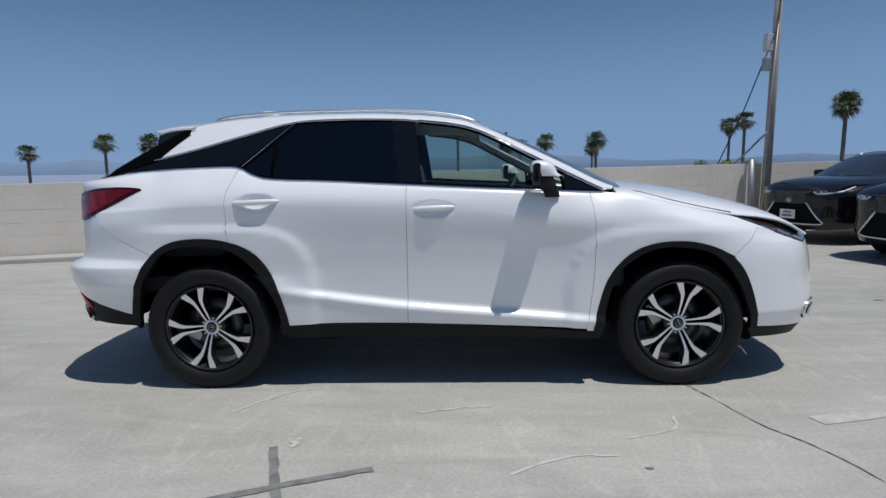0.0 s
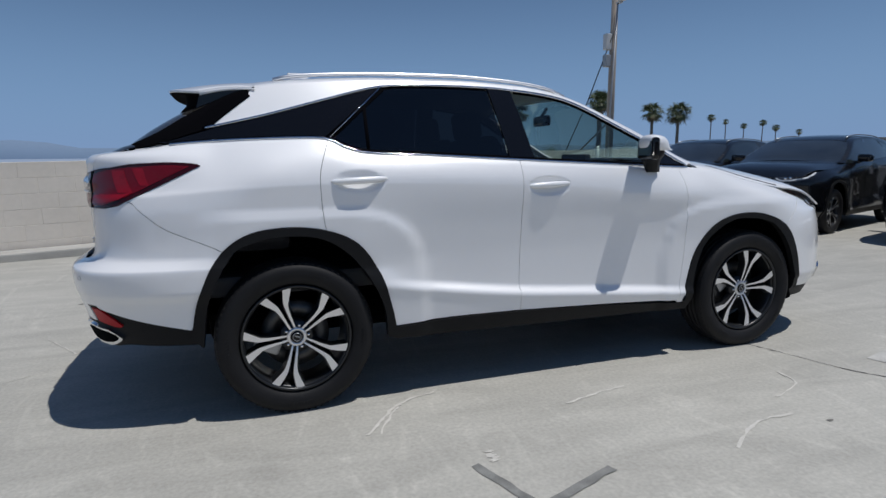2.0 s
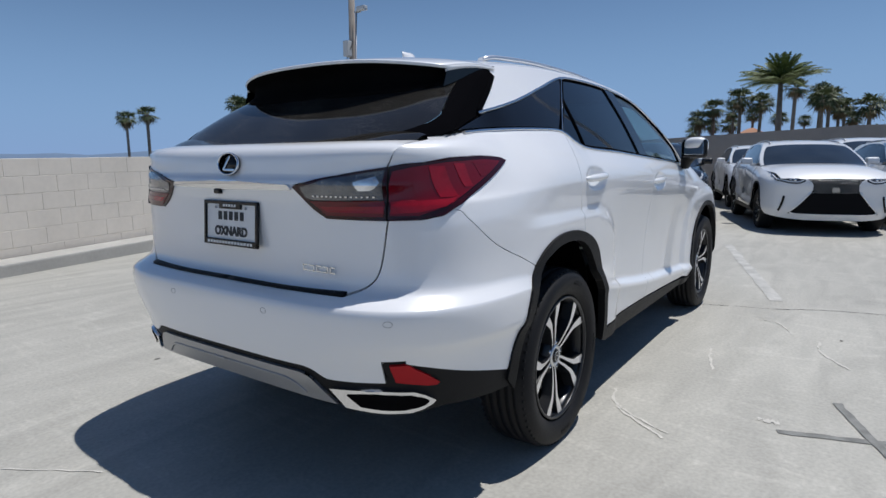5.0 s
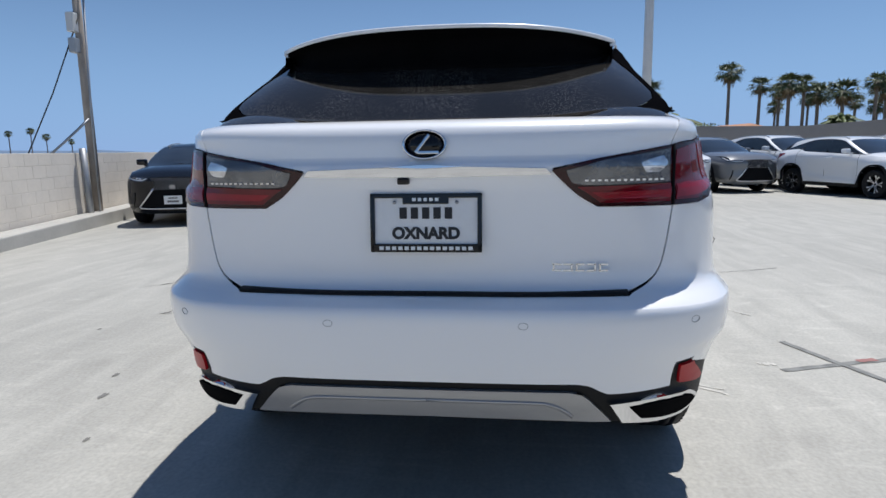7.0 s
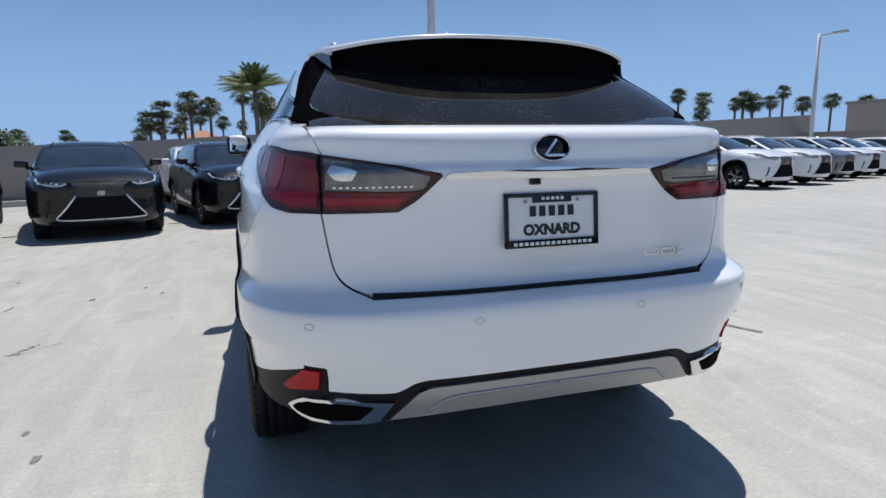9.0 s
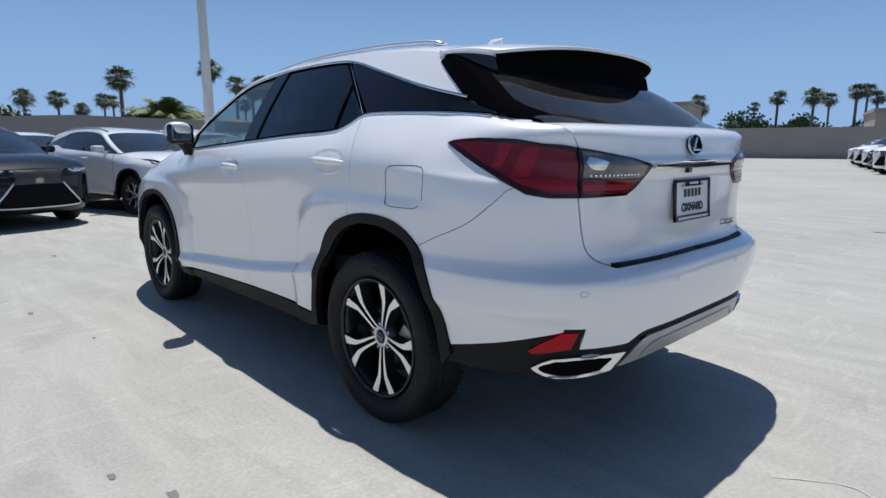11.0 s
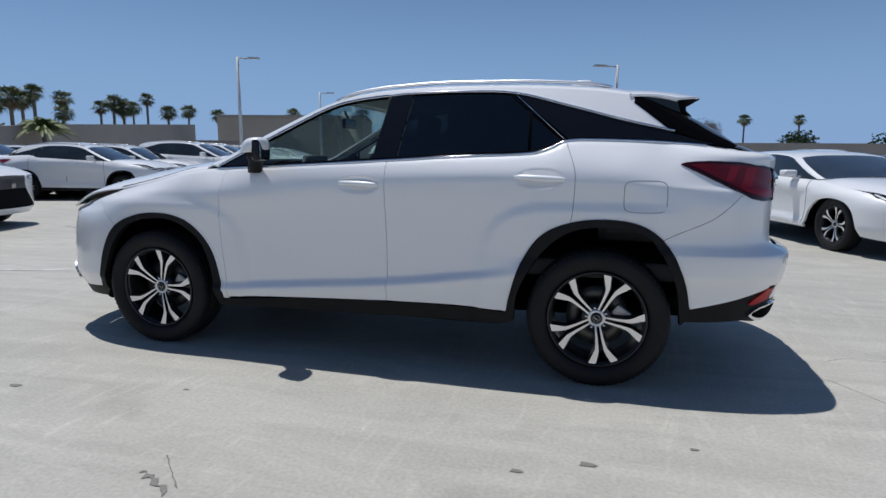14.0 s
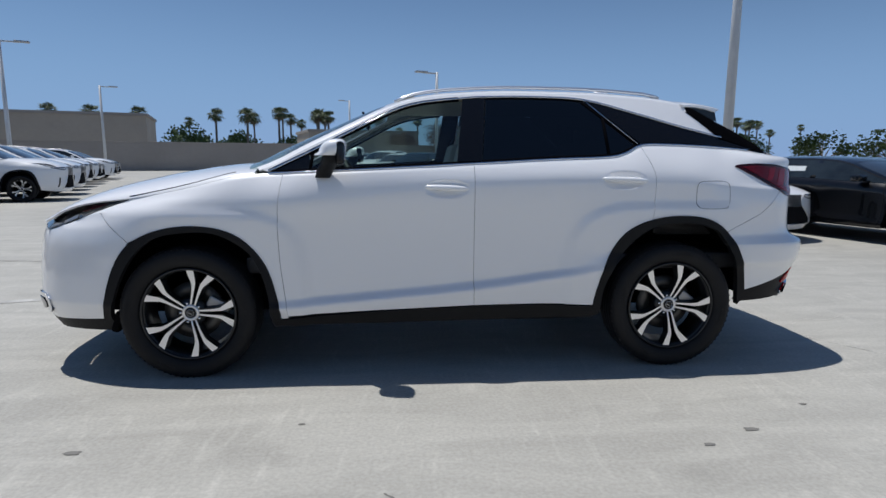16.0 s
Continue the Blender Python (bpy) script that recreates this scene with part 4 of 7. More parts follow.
def build_suv():
    car = thing("sport_utility_vehicle", "clean white pearl five-door sport utility vehicle parked on pale concrete", "car")
    ua, vz = car_lines(1.0)
    for name, poly, both in body_panels(1.0):
        p = inset(poly, 0.0013)
        if both:
            part(name, panel(p, ua, vz, side, both=True), PAINT, car, "white painted " + name.replace("_", " "))
        else:
            for mir in (False, True):
                part(name, panel(p, ua, vz, side, mirror=mir), PAINT, car)
    # dark shell behind the gaps
    shell = join(run("y", [(0.0, 1.255), (0.4, 1.255), (0.7, 1.255)], 6), xs_of(belt(-2.05, -1.41, 14, 0.012)), belt(-1.40, 1.40, 60, 0.012), xs_of(belt(1.41, 2.15, 12, 0.012)), run("y", [(0.5, 0.83), (0.0, 0.83)], 5, True),
                 run("y", [(0.0, 0.29), (0.4, 0.29)], 5, True), run("x", [(2.25, 0.30), (1.852, 0.32)], 4), xs_of(ARCH_F), [(0.887, 0.34), (-0.908, 0.36)], xs_of(ARCH_R),
                 run("x", [(-1.86, 0.40), (-2.1, 0.40)], 4), run("y", [(0.7, 0.38), (0.0, 0.41)], 6))
    part("inner_shell", panel(shell, ua[::2], vz[::2], side, proud=-0.016, thick=0, both=True), SHADE_GAP, car, "dark gap behind the panels")
    # wheel-arch and sill cladding
    AF_IN = spline([(1.795, 0.30), (1.797, 0.404), (1.700, 0.642), (1.558, 0.790), (1.362, 0.830), (1.201, 0.812), (1.042, 0.702), (0.965, 0.519), (0.937, 0.31)], 5)
    AR_IN = spline([(-0.95, 0.33), (-0.976, 0.514), (-1.094, 0.72), (-1.25, 0.843), (-1.446, 0.868), (-1.60, 0.838), (-1.677, 0.779), (-1.775, 0.595), (-1.812, 0.37)], 5)
    arch_f = join(xs_of(ARCH_F), xs_of(AF_IN[::-1]))
    arch_r = join(xs_of(ARCH_R), xs_of(AR_IN[::-1]))
    sill = join(spline([(0.885, 0.333), (0.4, 0.366), (-0.206, 0.387), (-0.6, 0.390), (-0.915, 0.378)], 5), [(-0.945, 0.33), (-0.90, 0.315), (0.0, 0.30), (0.93, 0.29), (0.935, 0.31)])
    for mir in (False, True):
        part("front_arch_cladding", panel(arch_f, ua, vz, side, proud=0.008, thick=0.035, mirror=mir), PLASTIC, car, "black plastic wheel-arch cladding")
        part("rear_arch_cladding", panel(arch_r, ua, vz, side, proud=0.008, thick=0.035, mirror=mir), PLASTIC, car, "black plastic wheel-arch cladding")
        part("sill_cladding", panel(sill, ua, vz, side, proud=0.006, thick=0.06, mirror=mir), PLASTIC, car, "black plastic sill")
        s = -1 if mir else 1
        # wheel housings
        for wx in (-1.395, 1.395):
            bm = bmesh.new()
            lathe(bm, [(0.525, 0.0), (0.525, 0.43)], 40, Matrix.Translation((wx, s * 0.41, 0.40)) @ Matrix.Rotation(radians(-90 * s), 4, "X"))
            top_faces = [f for f in bm.faces if f.calc_center_median().y * s > 0.80 and len(f.verts) > 8]
            bmesh.ops.delete(bm, geom=top_faces, context="FACES_ONLY")
            low = [v for v in bm.verts if v.co.z < 0.39]
            bmesh.ops.delete(bm, geom=low, context="VERTS")
            block(bm, (wx, s * 0.40, 0.62), (1.02, 0.02, 0.66))
            part("wheel_housing", bm, DARK, car)
        bm = bmesh.new()
        block(bm, (1.79, s * 0.775, 0.325), (0.04, 0.25, 0.12), Matrix.Rotation(radians(-18), 4, "Y"), 0.012)
        part("wheel_deflector", bm, DARK, car)
        # glasshouse
        gx, gz = lines(-2.0, 1.0, 0.05), lines(1.14, 1.64, 0.03)
        upper = join([(-1.748, 1.366), (-1.66, 1.44), (-1.545, 1.528)], [(x, z_roof_edge(x)) for x in np.linspace(-1.535, 0.98, 60)], [(0.96, 1.158)], DLO_TOP[::-1])
        part("roof_side", panel(upper, gx, gz, glasshouse, mirror=mir, thick=0.01), PAINT, car)
        corner = join([(x, z_roof_edge(x)) for x in np.linspace(-2.0, -1.545, 16)], [(-1.545, 1.522), (-1.66, 1.434), (-1.752, 1.360), (-1.80, 1.345), (-1.96, 1.290)])
        part("rear_corner_pane", panel(corner, gx, gz, glasshouse, mirror=mir, thick=0.01), PILLAR_BLACK, car)
        quarter = inset(join([(-1.955, 1.290), (-1.80, 1.343), (-1.74, 1.362)], dlo(-1.74, -0.90), [(-0.897, 1.574), (-1.202, 1.322)], belt(-1.21, -1.95, 14, -0.004)), 0.006)
        part("quarter_window", panel(quarter, gx, gz, glasshouse, mirror=mir, thick=0.008), BLACK_GLOSS, car, "black privacy quarter glass")
        rear = inset(join([(-1.185, 1.317), (-0.882, 1.580)], dlo(-0.88, -0.29), [(-0.285, 1.590), (-0.243, 1.214)], belt(-0.245, -1.18, 24, -0.004)), 0.012)
        part("rear_door_window", panel(rear, gx, gz, glasshouse, proud=-0.006, mirror=mir, thick=0.0), GLASS_DARK, car, "dark privacy door glass")
        front = inset(join([(-0.165, 1.575)], dlo(-0.16, 0.72), [(0.70, 1.262), (0.715, 1.165)], belt(0.71, -0.115, 20, -0.004)), 0.010)
        part("front_door_window", panel(front, gx, gz, glasshouse, proud=-0.006, mirror=mir, thick=0.0), GLASS_CLEAR, car, "clear greenish door glass")
        sail = join([(0.72, 1.255)], dlo(0.73, 0.944), belt(0.93, 0.71, 8, -0.004))
        part("mirror_sail", panel(sail, gx, gz, glasshouse, mirror=mir), BLACK_GLOSS, car)
        pillar = join([(-0.292, 1.592), (-0.158, 1.582), (-0.108, 1.216), (-0.252, 1.22)])
        part("b_pillar", panel(pillar, gx, gz, glasshouse, proud=0.002, mirror=mir), BLACK_GLOSS, car)
        bm = bmesh.new()
        for line, w in (([(-0.890, 1.577), (-1.195, 1.318)], 0.034), ([(-1.003, 1.255), (-0.996, 1.475)], 0.016), (dlo(-0.93, -0.16), 0.022), (dlo(-0.17, 0.944), 0.030),
                        (belt(-1.19, 0.93, 40, -0.008), 0.018), ([(0.70, 1.262), (0.715, 1.165)], 0.018)):
            ribbon([(p[0], p[1]) for p in spline(line, 2)], glasshouse, w, 0.005, mir, -0.004, bm)
        ribbon(spline([(-1.752, 1.360), (-1.66, 1.436), (-1.60, 1.484), (-1.545, 1.527)], 3), glasshouse, 0.022, 0.006, mir, 0.0, bm)
        part("window_seal", bm, PILLAR_BLACK, car)
        bm = bmesh.new()
        ribbon(dlo(-1.75, 0.944), glasshouse, 0.011, 0.007, mir, 0.0, bm)
        ribbon(belt(-1.90, 0.945, 70, 0.004), glasshouse, 0.011, 0.010, mir, 0.002, bm)
        ribbon([(-0.893, 1.579), (-1.185, 1.321)], glasshouse, 0.004, 0.007, mir, 0.0, bm)
        part("window_trim", bm, CHROME, car, "thin chrome window trim")
        # lamps
        lamp = part("tail_lamp", panel(inset(TAIL_LAMP, -0.003), ua, vz, side, proud=0.005, thick=0.02, mirror=mir), LAMP_EDGE, car, "smoked red wrap-around tail lamp")
        outer = join(run("y", [(0.690, 1.164), (0.735, 1.177)], 3), run("x", [(-2.07, 1.193), (-1.92, 1.199), (-1.815, 1.192)], 3), run("x", [(-1.815, 1.190), (-1.95, 1.124), (-2.08, 1.060)], 4),
                     run("y", [(0.766, 1.024), (0.690, 1.024)], 3))
        part("red_lens", panel(inset(outer, 0.002), ua, vz, side, proud=0.0070, thick=0.004, mirror=mir), LAMP_DEEP, lamp, "deep red outer lens")
        for mat, t0, t1, b0, b1, zt, zb in ((LAMP_RED, -2.135, -2.085, -2.115, -2.055, 1.178, 1.079), (LAMP_RED, -2.052, -2.008, -2.022, -1.985, 1.186, 1.110), (LAMP_MID, -1.980, -1.838, -1.962, -1.850, 1.190, 1.181),
                                            (LAMP_MID, -1.962, -1.850, -1.945, -1.925, 1.179, 1.142)):
            band = join(run("x", [(t0, zt), (t1, zt)], 4), run("x", [(b1, zb), (b0, zb)], 4))
            part("light_bar", panel(band, ua, vz, side, proud=0.0082, thick=0.002, mirror=mir), mat, lamp)
        low_in = join(run("y", [(0.415, 1.068), (0.55, 1.070), (0.674, 1.072)], 4), run("y", [(0.674, 1.023), (0.480, 1.023)], 4))
        part("red_lens", panel(low_in, ua, vz, side, proud=0.0075, thick=0.004, mirror=mir), LAMP_MID, lamp)
        bar_in = join(run("y", [(0.455, 1.052), (0.674, 1.055)], 5), run("y", [(0.674, 1.034), (0.485, 1.034)], 5))
        part("light_bar", panel(bar_in, ua, vz, side, proud=0.0088, thick=0.002, mirror=mir), LAMP_RED, lamp)
        low_out = join(run("y", [(0.692, 1.070), (0.75, 1.071)], 3), run("x", [(-2.10, 1.072), (-2.055, 1.079)], 3), run("x", [(-2.075, 1.068), (-2.11, 1.052)], 3), run("y", [(0.765, 1.036), (0.692, 1.032)], 3))
        part("light_bar", panel(low_out, ua, vz, side, proud=0.0085, thick=0.002, mirror=mir), LAMP_RED, lamp)
        clear = join(run("y", [(0.385, 1.114), (0.55, 1.146), (0.672, 1.167)], 4), run("y", [(0.672, 1.077), (0.43, 1.074), (0.39, 1.098)], 4))
        part("clear_lens", panel(clear, ua, vz, side, proud=0.0075, thick=0.004, mirror=mir), LAMP_CLEAR, lamp)
        gem = join(run("y", [(0.585, 1.128), (0.650, 1.146)], 4), run("y", [(0.662, 1.128), (0.640, 1.106), (0.60, 1.104)], 3))
        part("reversing_lamp", panel(gem, ua, vz, side, proud=0.0088, thick=0.003, mirror=mir), HEADLAMP_SILVER, lamp)
        for k in range(13):
            c = side(*Y(0.44 + 0.0175 * k, 1.084))
            bm = bmesh.new()
            block(bm, (c.x - 0.009, s * c.y, c.z), (0.004, 0.009, 0.005))
            part("led", bm, CHROME, lamp)
        bm = bmesh.new()
        ribbon(run("y", [(0.683, 1.176), (0.684, 1.013)], 6), side, 0.006, 0.010, mir, 0.0, bm)
        part("lamp_split", bm, SHADE_GAP, lamp)
        head = join(xs_of(HEAD_LOW), run("y", [(0.60, 0.845), (0.57, 0.862)], 2, True), xs_of(belt(2.17, 1.71, 10, 0.004)))
        hl = part("headlamp", panel(inset(head, 0.002), ua, vz, side, proud=0.003, thick=0.02, mirror=mir), HEADLAMP, car, "slim smoked headlamp")
        drl = join(xs_of([(p[0], p[1] + 0.008) for p in HEAD_LOW if p[0] > 1.95]), xs_of([(p[0], p[1] + 0.022) for p in HEAD_LOW[::-1] if p[0] > 1.95]))
        part("light_bar", panel(drl, ua, vz, side, proud=0.006, thick=0.003, mirror=mir), SATIN, hl)
        amber = join(xs_of([(1.83, 0.975), (1.95, 0.955), (1.98, 0.925), (1.90, 0.948)]))
        part("side_marker", panel(amber, ua, vz, side, proud=0.005, thick=0.003, mirror=mir), LAMP_DEEP, hl)
        # bonnet gap, bumper seam and front corner vent
        bm = bmesh.new()
        gap = [(1.13, 0.94), (1.20, 0.955), (1.27, 0.968), (1.40, 0.978), (1.55, 0.985), (1.70, 0.992)]
        ribbon(spline(gap, 4), bonnet, 0.0065, 0.001, mir, 0.0, bm)
        part("bonnet_gap", bm, SHADE_GAP, car)
        vent = join(run("y", [(0.60, 0.455), (0.75, 0.465)], 3, True), run("y", [(0.785, 0.435), (0.745, 0.36), (0.60, 0.325)], 3, True))
        v = part("corner_vent", panel(vent, ua, vz, side, proud=0.010, thick=0.03, mirror=mir), CHROME, car, "bright chrome bumper corner trim")
        hole = join(run("y", [(0.625, 0.430), (0.735, 0.437)], 3, True), run("y", [(0.75, 0.42), (0.715, 0.375), (0.63, 0.362)], 3, True))
        part("vent_opening", panel(hole, ua, vz, side, proud=0.014, thick=0.004, mirror=mir), BLACK_GLOSS, v)
        lip = join(run("y", [(0.0, 0.30), (0.45, 0.30)], 4, True), run("x", [(2.25, 0.305), (2.05, 0.325), (1.852, 0.342)], 4), run("x", [(1.80, 0.27), (2.05, 0.262), (2.25, 0.245)], 4), run("y", [(0.4, 0.235), (0.0, 0.235)], 4, True))
        part("front_lip", panel(lip, ua, vz, side, proud=-0.004, thick=0.03, mirror=mir), PLASTIC, car)
        # mirror
        bm = bmesh.new()
        bmesh.ops.create_uvsphere(bm, u_segments=28, v_segments=18, radius=1)
        for vv in bm.verts:
            x, y, z = vv.co
            x = math.copysign(abs(x) ** 0.8, x)
            y = math.copysign(abs(y) ** 0.72, y)
            z = math.copysign(abs(z) ** 0.75, z)
            lo = 0.55 if z < 0 else 1
            fx = 0.565 + (x * 0.082 if x > 0 else x * 0.060) - 0.035 * z * 0.6
            vv.co = (fx + (0.05 if z < 0 else 0.0) * -z, s * (0.994 + y * 0.080 + 0.012 * z), 1.264 + z * 0.070 * lo)
        bmesh.ops.delete(bm, geom=[f for f in bm.faces if f.calc_center_median().z < 1.245], context="FACES")
        for f in bm.faces:
            f.smooth = True
        bmesh.ops.recalc_face_normals(bm, faces=bm.faces)
        mirr = part("door_mirror", bm, PAINT, car, "white-capped door mirror with black foot")
        bm = bmesh.new()
        prof = []
        for zz, x0, x1, y0, y1 in ((1.262, 0.520, 0.620, 0.925, 1.060), (1.225, 0.530, 0.630, 0.925, 1.050), (1.20, 0.555, 0.645, 0.910, 1.005), (1.165, 0.580, 0.665, 0.905, 0.965), (1.125, 0.60, 0.675, 0.90, 0.945)):
            prof.append([bm.verts.new((x, s * y, zz)) for x, y in ((x0, y0), ((x0 + x1) / 2 - 0.03, y0 - 0.004), (x1, y0), (x1 + 0.004, (y0 + y1) / 2), (x1 - 0.02, y1 - 0.01), ((x0 + x1) / 2, y1), (x0 + 0.012, y1 - 0.01), (x0 - 0.003, (y0 + y1) / 2))])
        for a, b in zip(prof, prof[1:]):
            for k in range(8):
                f = bm.faces.new((a[k], a[(k + 1) % 8], b[(k + 1) % 8], b[k]))
                f.smooth = True
        bm.faces.new(prof[-1])
        bm.faces.new(prof[0])
        bmesh.ops.recalc_face_normals(bm, faces=bm.faces)
        part("mirror_foot", bm, PLASTIC, mirr)
        bm = bmesh.new()
        block(bm, (0.536, s * 0.996, 1.258), (0.048, 0.164, 0.124), Matrix.Rotation(radians(5 * s), 4, "Z"), 0.026, 5)
        part("mirror_bezel", bm, BLACK_GLOSS, mirr)
        bm = bmesh.new()
        block(bm, (0.5105, s * 0.996, 1.259), (0.004, 0.122, 0.078), Matrix.Rotation(radians(5 * s), 4, "Z"), 0.0015)
        part("mirror_glass", bm, material("mirror_silver", (0.8, 0.82, 0.84), rough=0.02, metal=1.0) if "mirror_silver" not in bpy.data.materials else bpy.data.materials["mirror_silver"], mirr)
        # door handles
        for hx, hz in ((-1.072, 1.112), (-0.045, 1.066)):
            pts = [(hx + 0.135 * f, 0.924 + 0.016 * (1 - f * f), hz + 0.005 + 0.006 * f) for f in np.linspace(-1, 1, 15)]
            bm = tube([(a, s * b, c) for a, b, c in pts], [0.006 + 0.012 * math.sqrt(max(0, 1 - f * f)) for f in np.linspace(-1, 1, 15)], 12, flat=0.95)
            part("door_handle", bm, PAINT, car)
        # roof rail
        rail = []
        for f in np.linspace(0, 1, 30):
            x = -1.42 + 1.66 * f
            p = top(x, 0.83)
            lift = 0.013 * min(1, min(f, 1 - f) / 0.07) ** 0.6
            rail.append((p.x, s * p.y, p.z + lift + 0.004))
        part("roof_rail", tube(rail, 0.013, 10, flat=0.8), ALLOY, car, "bright silver roof rail")
        # rear reflector and tail-pipe trim
        fog = join(run("y", [(0.716, 0.560), (0.765, 0.561)], 3), run("x", [(-2.225, 0.545), (-2.185, 0.518), (-2.145, 0.486)], 3), run("x", [(-2.155, 0.477), (-2.18, 0.478)], 3), run("y", [(0.765, 0.486), (0.720, 0.497)], 3))
        part("rear_reflector", panel(inset(fog, 0.001), ua, vz, side, proud=0.004, thick=0.02, mirror=mir), REFLECTOR, car, "red bumper reflector")
        pipe = join(run("y", [(0.510, 0.464), (0.65, 0.470), (0.76, 0.464)], 5), run("x", [(-2.18, 0.448), (-2.147, 0.425)], 3), run("x", [(-2.155, 0.412), (-2.175, 0.396)], 3), run("y", [(0.74, 0.384), (0.66, 0.383), (0.552, 0.395)], 4))
        tp = part("tailpipe_trim", panel(inset(pipe, 0.001), ua, vz, side, proud=0.010, thick=0.03, mirror=mir), CHROME, car, "polished chrome tail-pipe finisher")
        hole = join(run("y", [(0.570, 0.448), (0.65, 0.455), (0.75, 0.449)], 5), run("x", [(-2.185, 0.438), (-2.168, 0.426)], 3), run("x", [(-2.175, 0.414), (-2.19, 0.406)], 3), run("y", [(0.73, 0.399), (0.68, 0.398), (0.605, 0.407)], 4))
        part("pipe_opening", panel(hole, ua, vz, side, proud=0.0135, thick=0.003, mirror=mir), DARK, tp)
        for yy, zz in ((0.27, 0.700), (0.742, 0.704)):
            c = Y(yy, zz)
            ring = [(c[0] + 0.0095 * math.cos(k * math.tau / 16), c[1] + 0.0095 * math.sin(k * math.tau / 16)) for k in range(17)]
            part("parking_sensor", ribbon(ring, side, 0.0016, 0.0008, mir), GALV_GREY, car)
        # wheels are added below
    ring = [(-1.503 - 0.105 + 0.105 * math.copysign(abs(math.cos(a)) ** 0.4, math.cos(a)), 1.03 + 0.08 * math.copysign(abs(math.sin(a)) ** 0.4, math.sin(a))) for a in np.linspace(0, math.tau, 41)]
    part("fuel_flap_gap", ribbon([X(*p) for p in ring], side, 0.0024, 0.0006), SHADE_GAP, car, "outline of the fuel flap")
    # roof, windscreen, bonnet, rear window
    tx, ts = lines(-2.2, 1.2, 0.05), lines(0, 1, 0.07) + [0.96, 0.985]
    roof = join([(-1.515, 0), (-1.515, 1.0), (1.0, 1.0), (1.02, 0.955), (0.45, 0.925), (0.30, 0.90), (0.285, 0.6), (0.30, 0.0)])
    part("roof", panel(roof, tx, ts, top, both=True), PAINT, car, "white painted roof")
    screen = join([(0.305, 0), (0.29, 0.6), (0.305, 0.895), (0.45, 0.92), (1.02, 0.95), (1.14, 0.9), (1.14, 0.0)])
    part("windscreen", panel(screen, tx, ts, top, proud=-0.004, both=True, thick=0), GLASS_CLEAR, car)
    rearw = join([(-2.146, 0), (-2.142, 0.4), (-2.126, 0.7), (-2.078, 0.925), (-1.9, 0.918), (-1.75, 0.905), (-1.58, 0.89), (-1.58, 0.0)])
    part("rear_window", panel(rearw, tx, ts, top, proud=-0.002, both=True, thick=0), GLASS_REAR, car, "dark dusty rear window")
    for mir in (False, True):
        fr = join([(-2.076, 0.93), (-1.9, 0.922), (-1.75, 0.909), (-1.58, 0.894), (-1.517, 0.885), (-1.517, 1.0), (-1.75, 1.0), (-2.045, 1.0)])
        part("rear_pillar", panel(fr, tx, ts, top, mirror=mir), PILLAR_BLACK, car)
    bm = bmesh.new()
    foot = spline([(-2.146, 0.0), (-2.142, 0.4), (-2.126, 0.7), (-2.078, 0.925), (-2.045, 0.995)], 6)
    row = []
    for sy in (1, -1):
        for x, s in (foot[::-1] if sy > 0 else foot[1:]):
            a = top(x, s)
            b = side(*Y(min(a.y, 0.712), 1.2615))
            row.append([bm.verts.new((p.x, p.y * sy, p.z)) for p in (a, a.lerp(b, 0.5) + Vector((0, 0, 0.003)), b)])
    for r0, r1 in zip(row, row[1:]):
        for k in range(2):
            f = bm.faces.new((r0[k], r0[k + 1], r1[k + 1], r1[k]))
            f.smooth = True
    part("rear_window_seal", bm, GLASS_REAR, car)
    hx_, hs = lines(1.0, 2.3, 0.05), lines(0, 1, 0.07) + [0.97, 0.99]
    part("bonnet", panel(join([(1.02, 0), (1.02, 1.0), (1.70, 1.0), (2.0, 1.0), (2.2, 1.0), (2.26, 0.7), (2.28, 0)]), hx_, hs, bonnet, both=True), PAINT, car, "white painted bonnet")
    # spoiler
    bm = bmesh.new()
    under = bmesh.new()
    rows_t, rows_b = [], []
    for k in range(-16, 17):
        f = k / 16
        g = abs(f)
        y = 0.648 * f
        xt = -1.935 + 0.17 * g ** 3.4
        zt = 1.583 - 0.036 * g ** 2.2
        z0 = top(-1.515, min(1, abs(y) / green(-1.515, z_roof_edge(-1.515)))).z
        line_t = [(-1.515 + (xt + 1.515) * q, y * (1 - 0.085 * q), z0 + (zt - z0) * q + 0.010 * math.sin(math.pi * q)) for q in (0, 0.2, 0.4, 0.6, 0.8, 0.95, 1.0)]
        line_t.append((xt - 0.004, y * 0.915, zt - 0.006))
        line_t.append((xt + 0.002, y * 0.915, zt - 0.013))
        rows_t.append([bm.verts.new(p) for p in line_t])
        y *= 0.912
        sw = min(0.97, abs(y) / 0.70)
        zend = top(xt + 0.03, sw).z + 0.004
        za = 1.452 + max(0.0, zend - 1.452) * g ** 7
        xa = solve(lambda x: top(x, sw).z - za, -2.05, -1.62)
        xm = max(xt + 0.05, xa + 0.03)
        line_b = [(xt + 0.002, y, zt - 0.013), (xt + 0.028, y, zt - 0.021), (xm, y * 0.99, zt - 0.026), (xa + 0.03, y * 0.985, za + 0.042 * (1 - g ** 6)), (xa + 0.004, y * 0.98, za + 0.012), (xa - 0.002, y * 0.975, za + 0.003), (xa + 0.02, y * 0.97, za - 0.01)]
        rows_b.append([under.verts.new(p) for p in line_b])
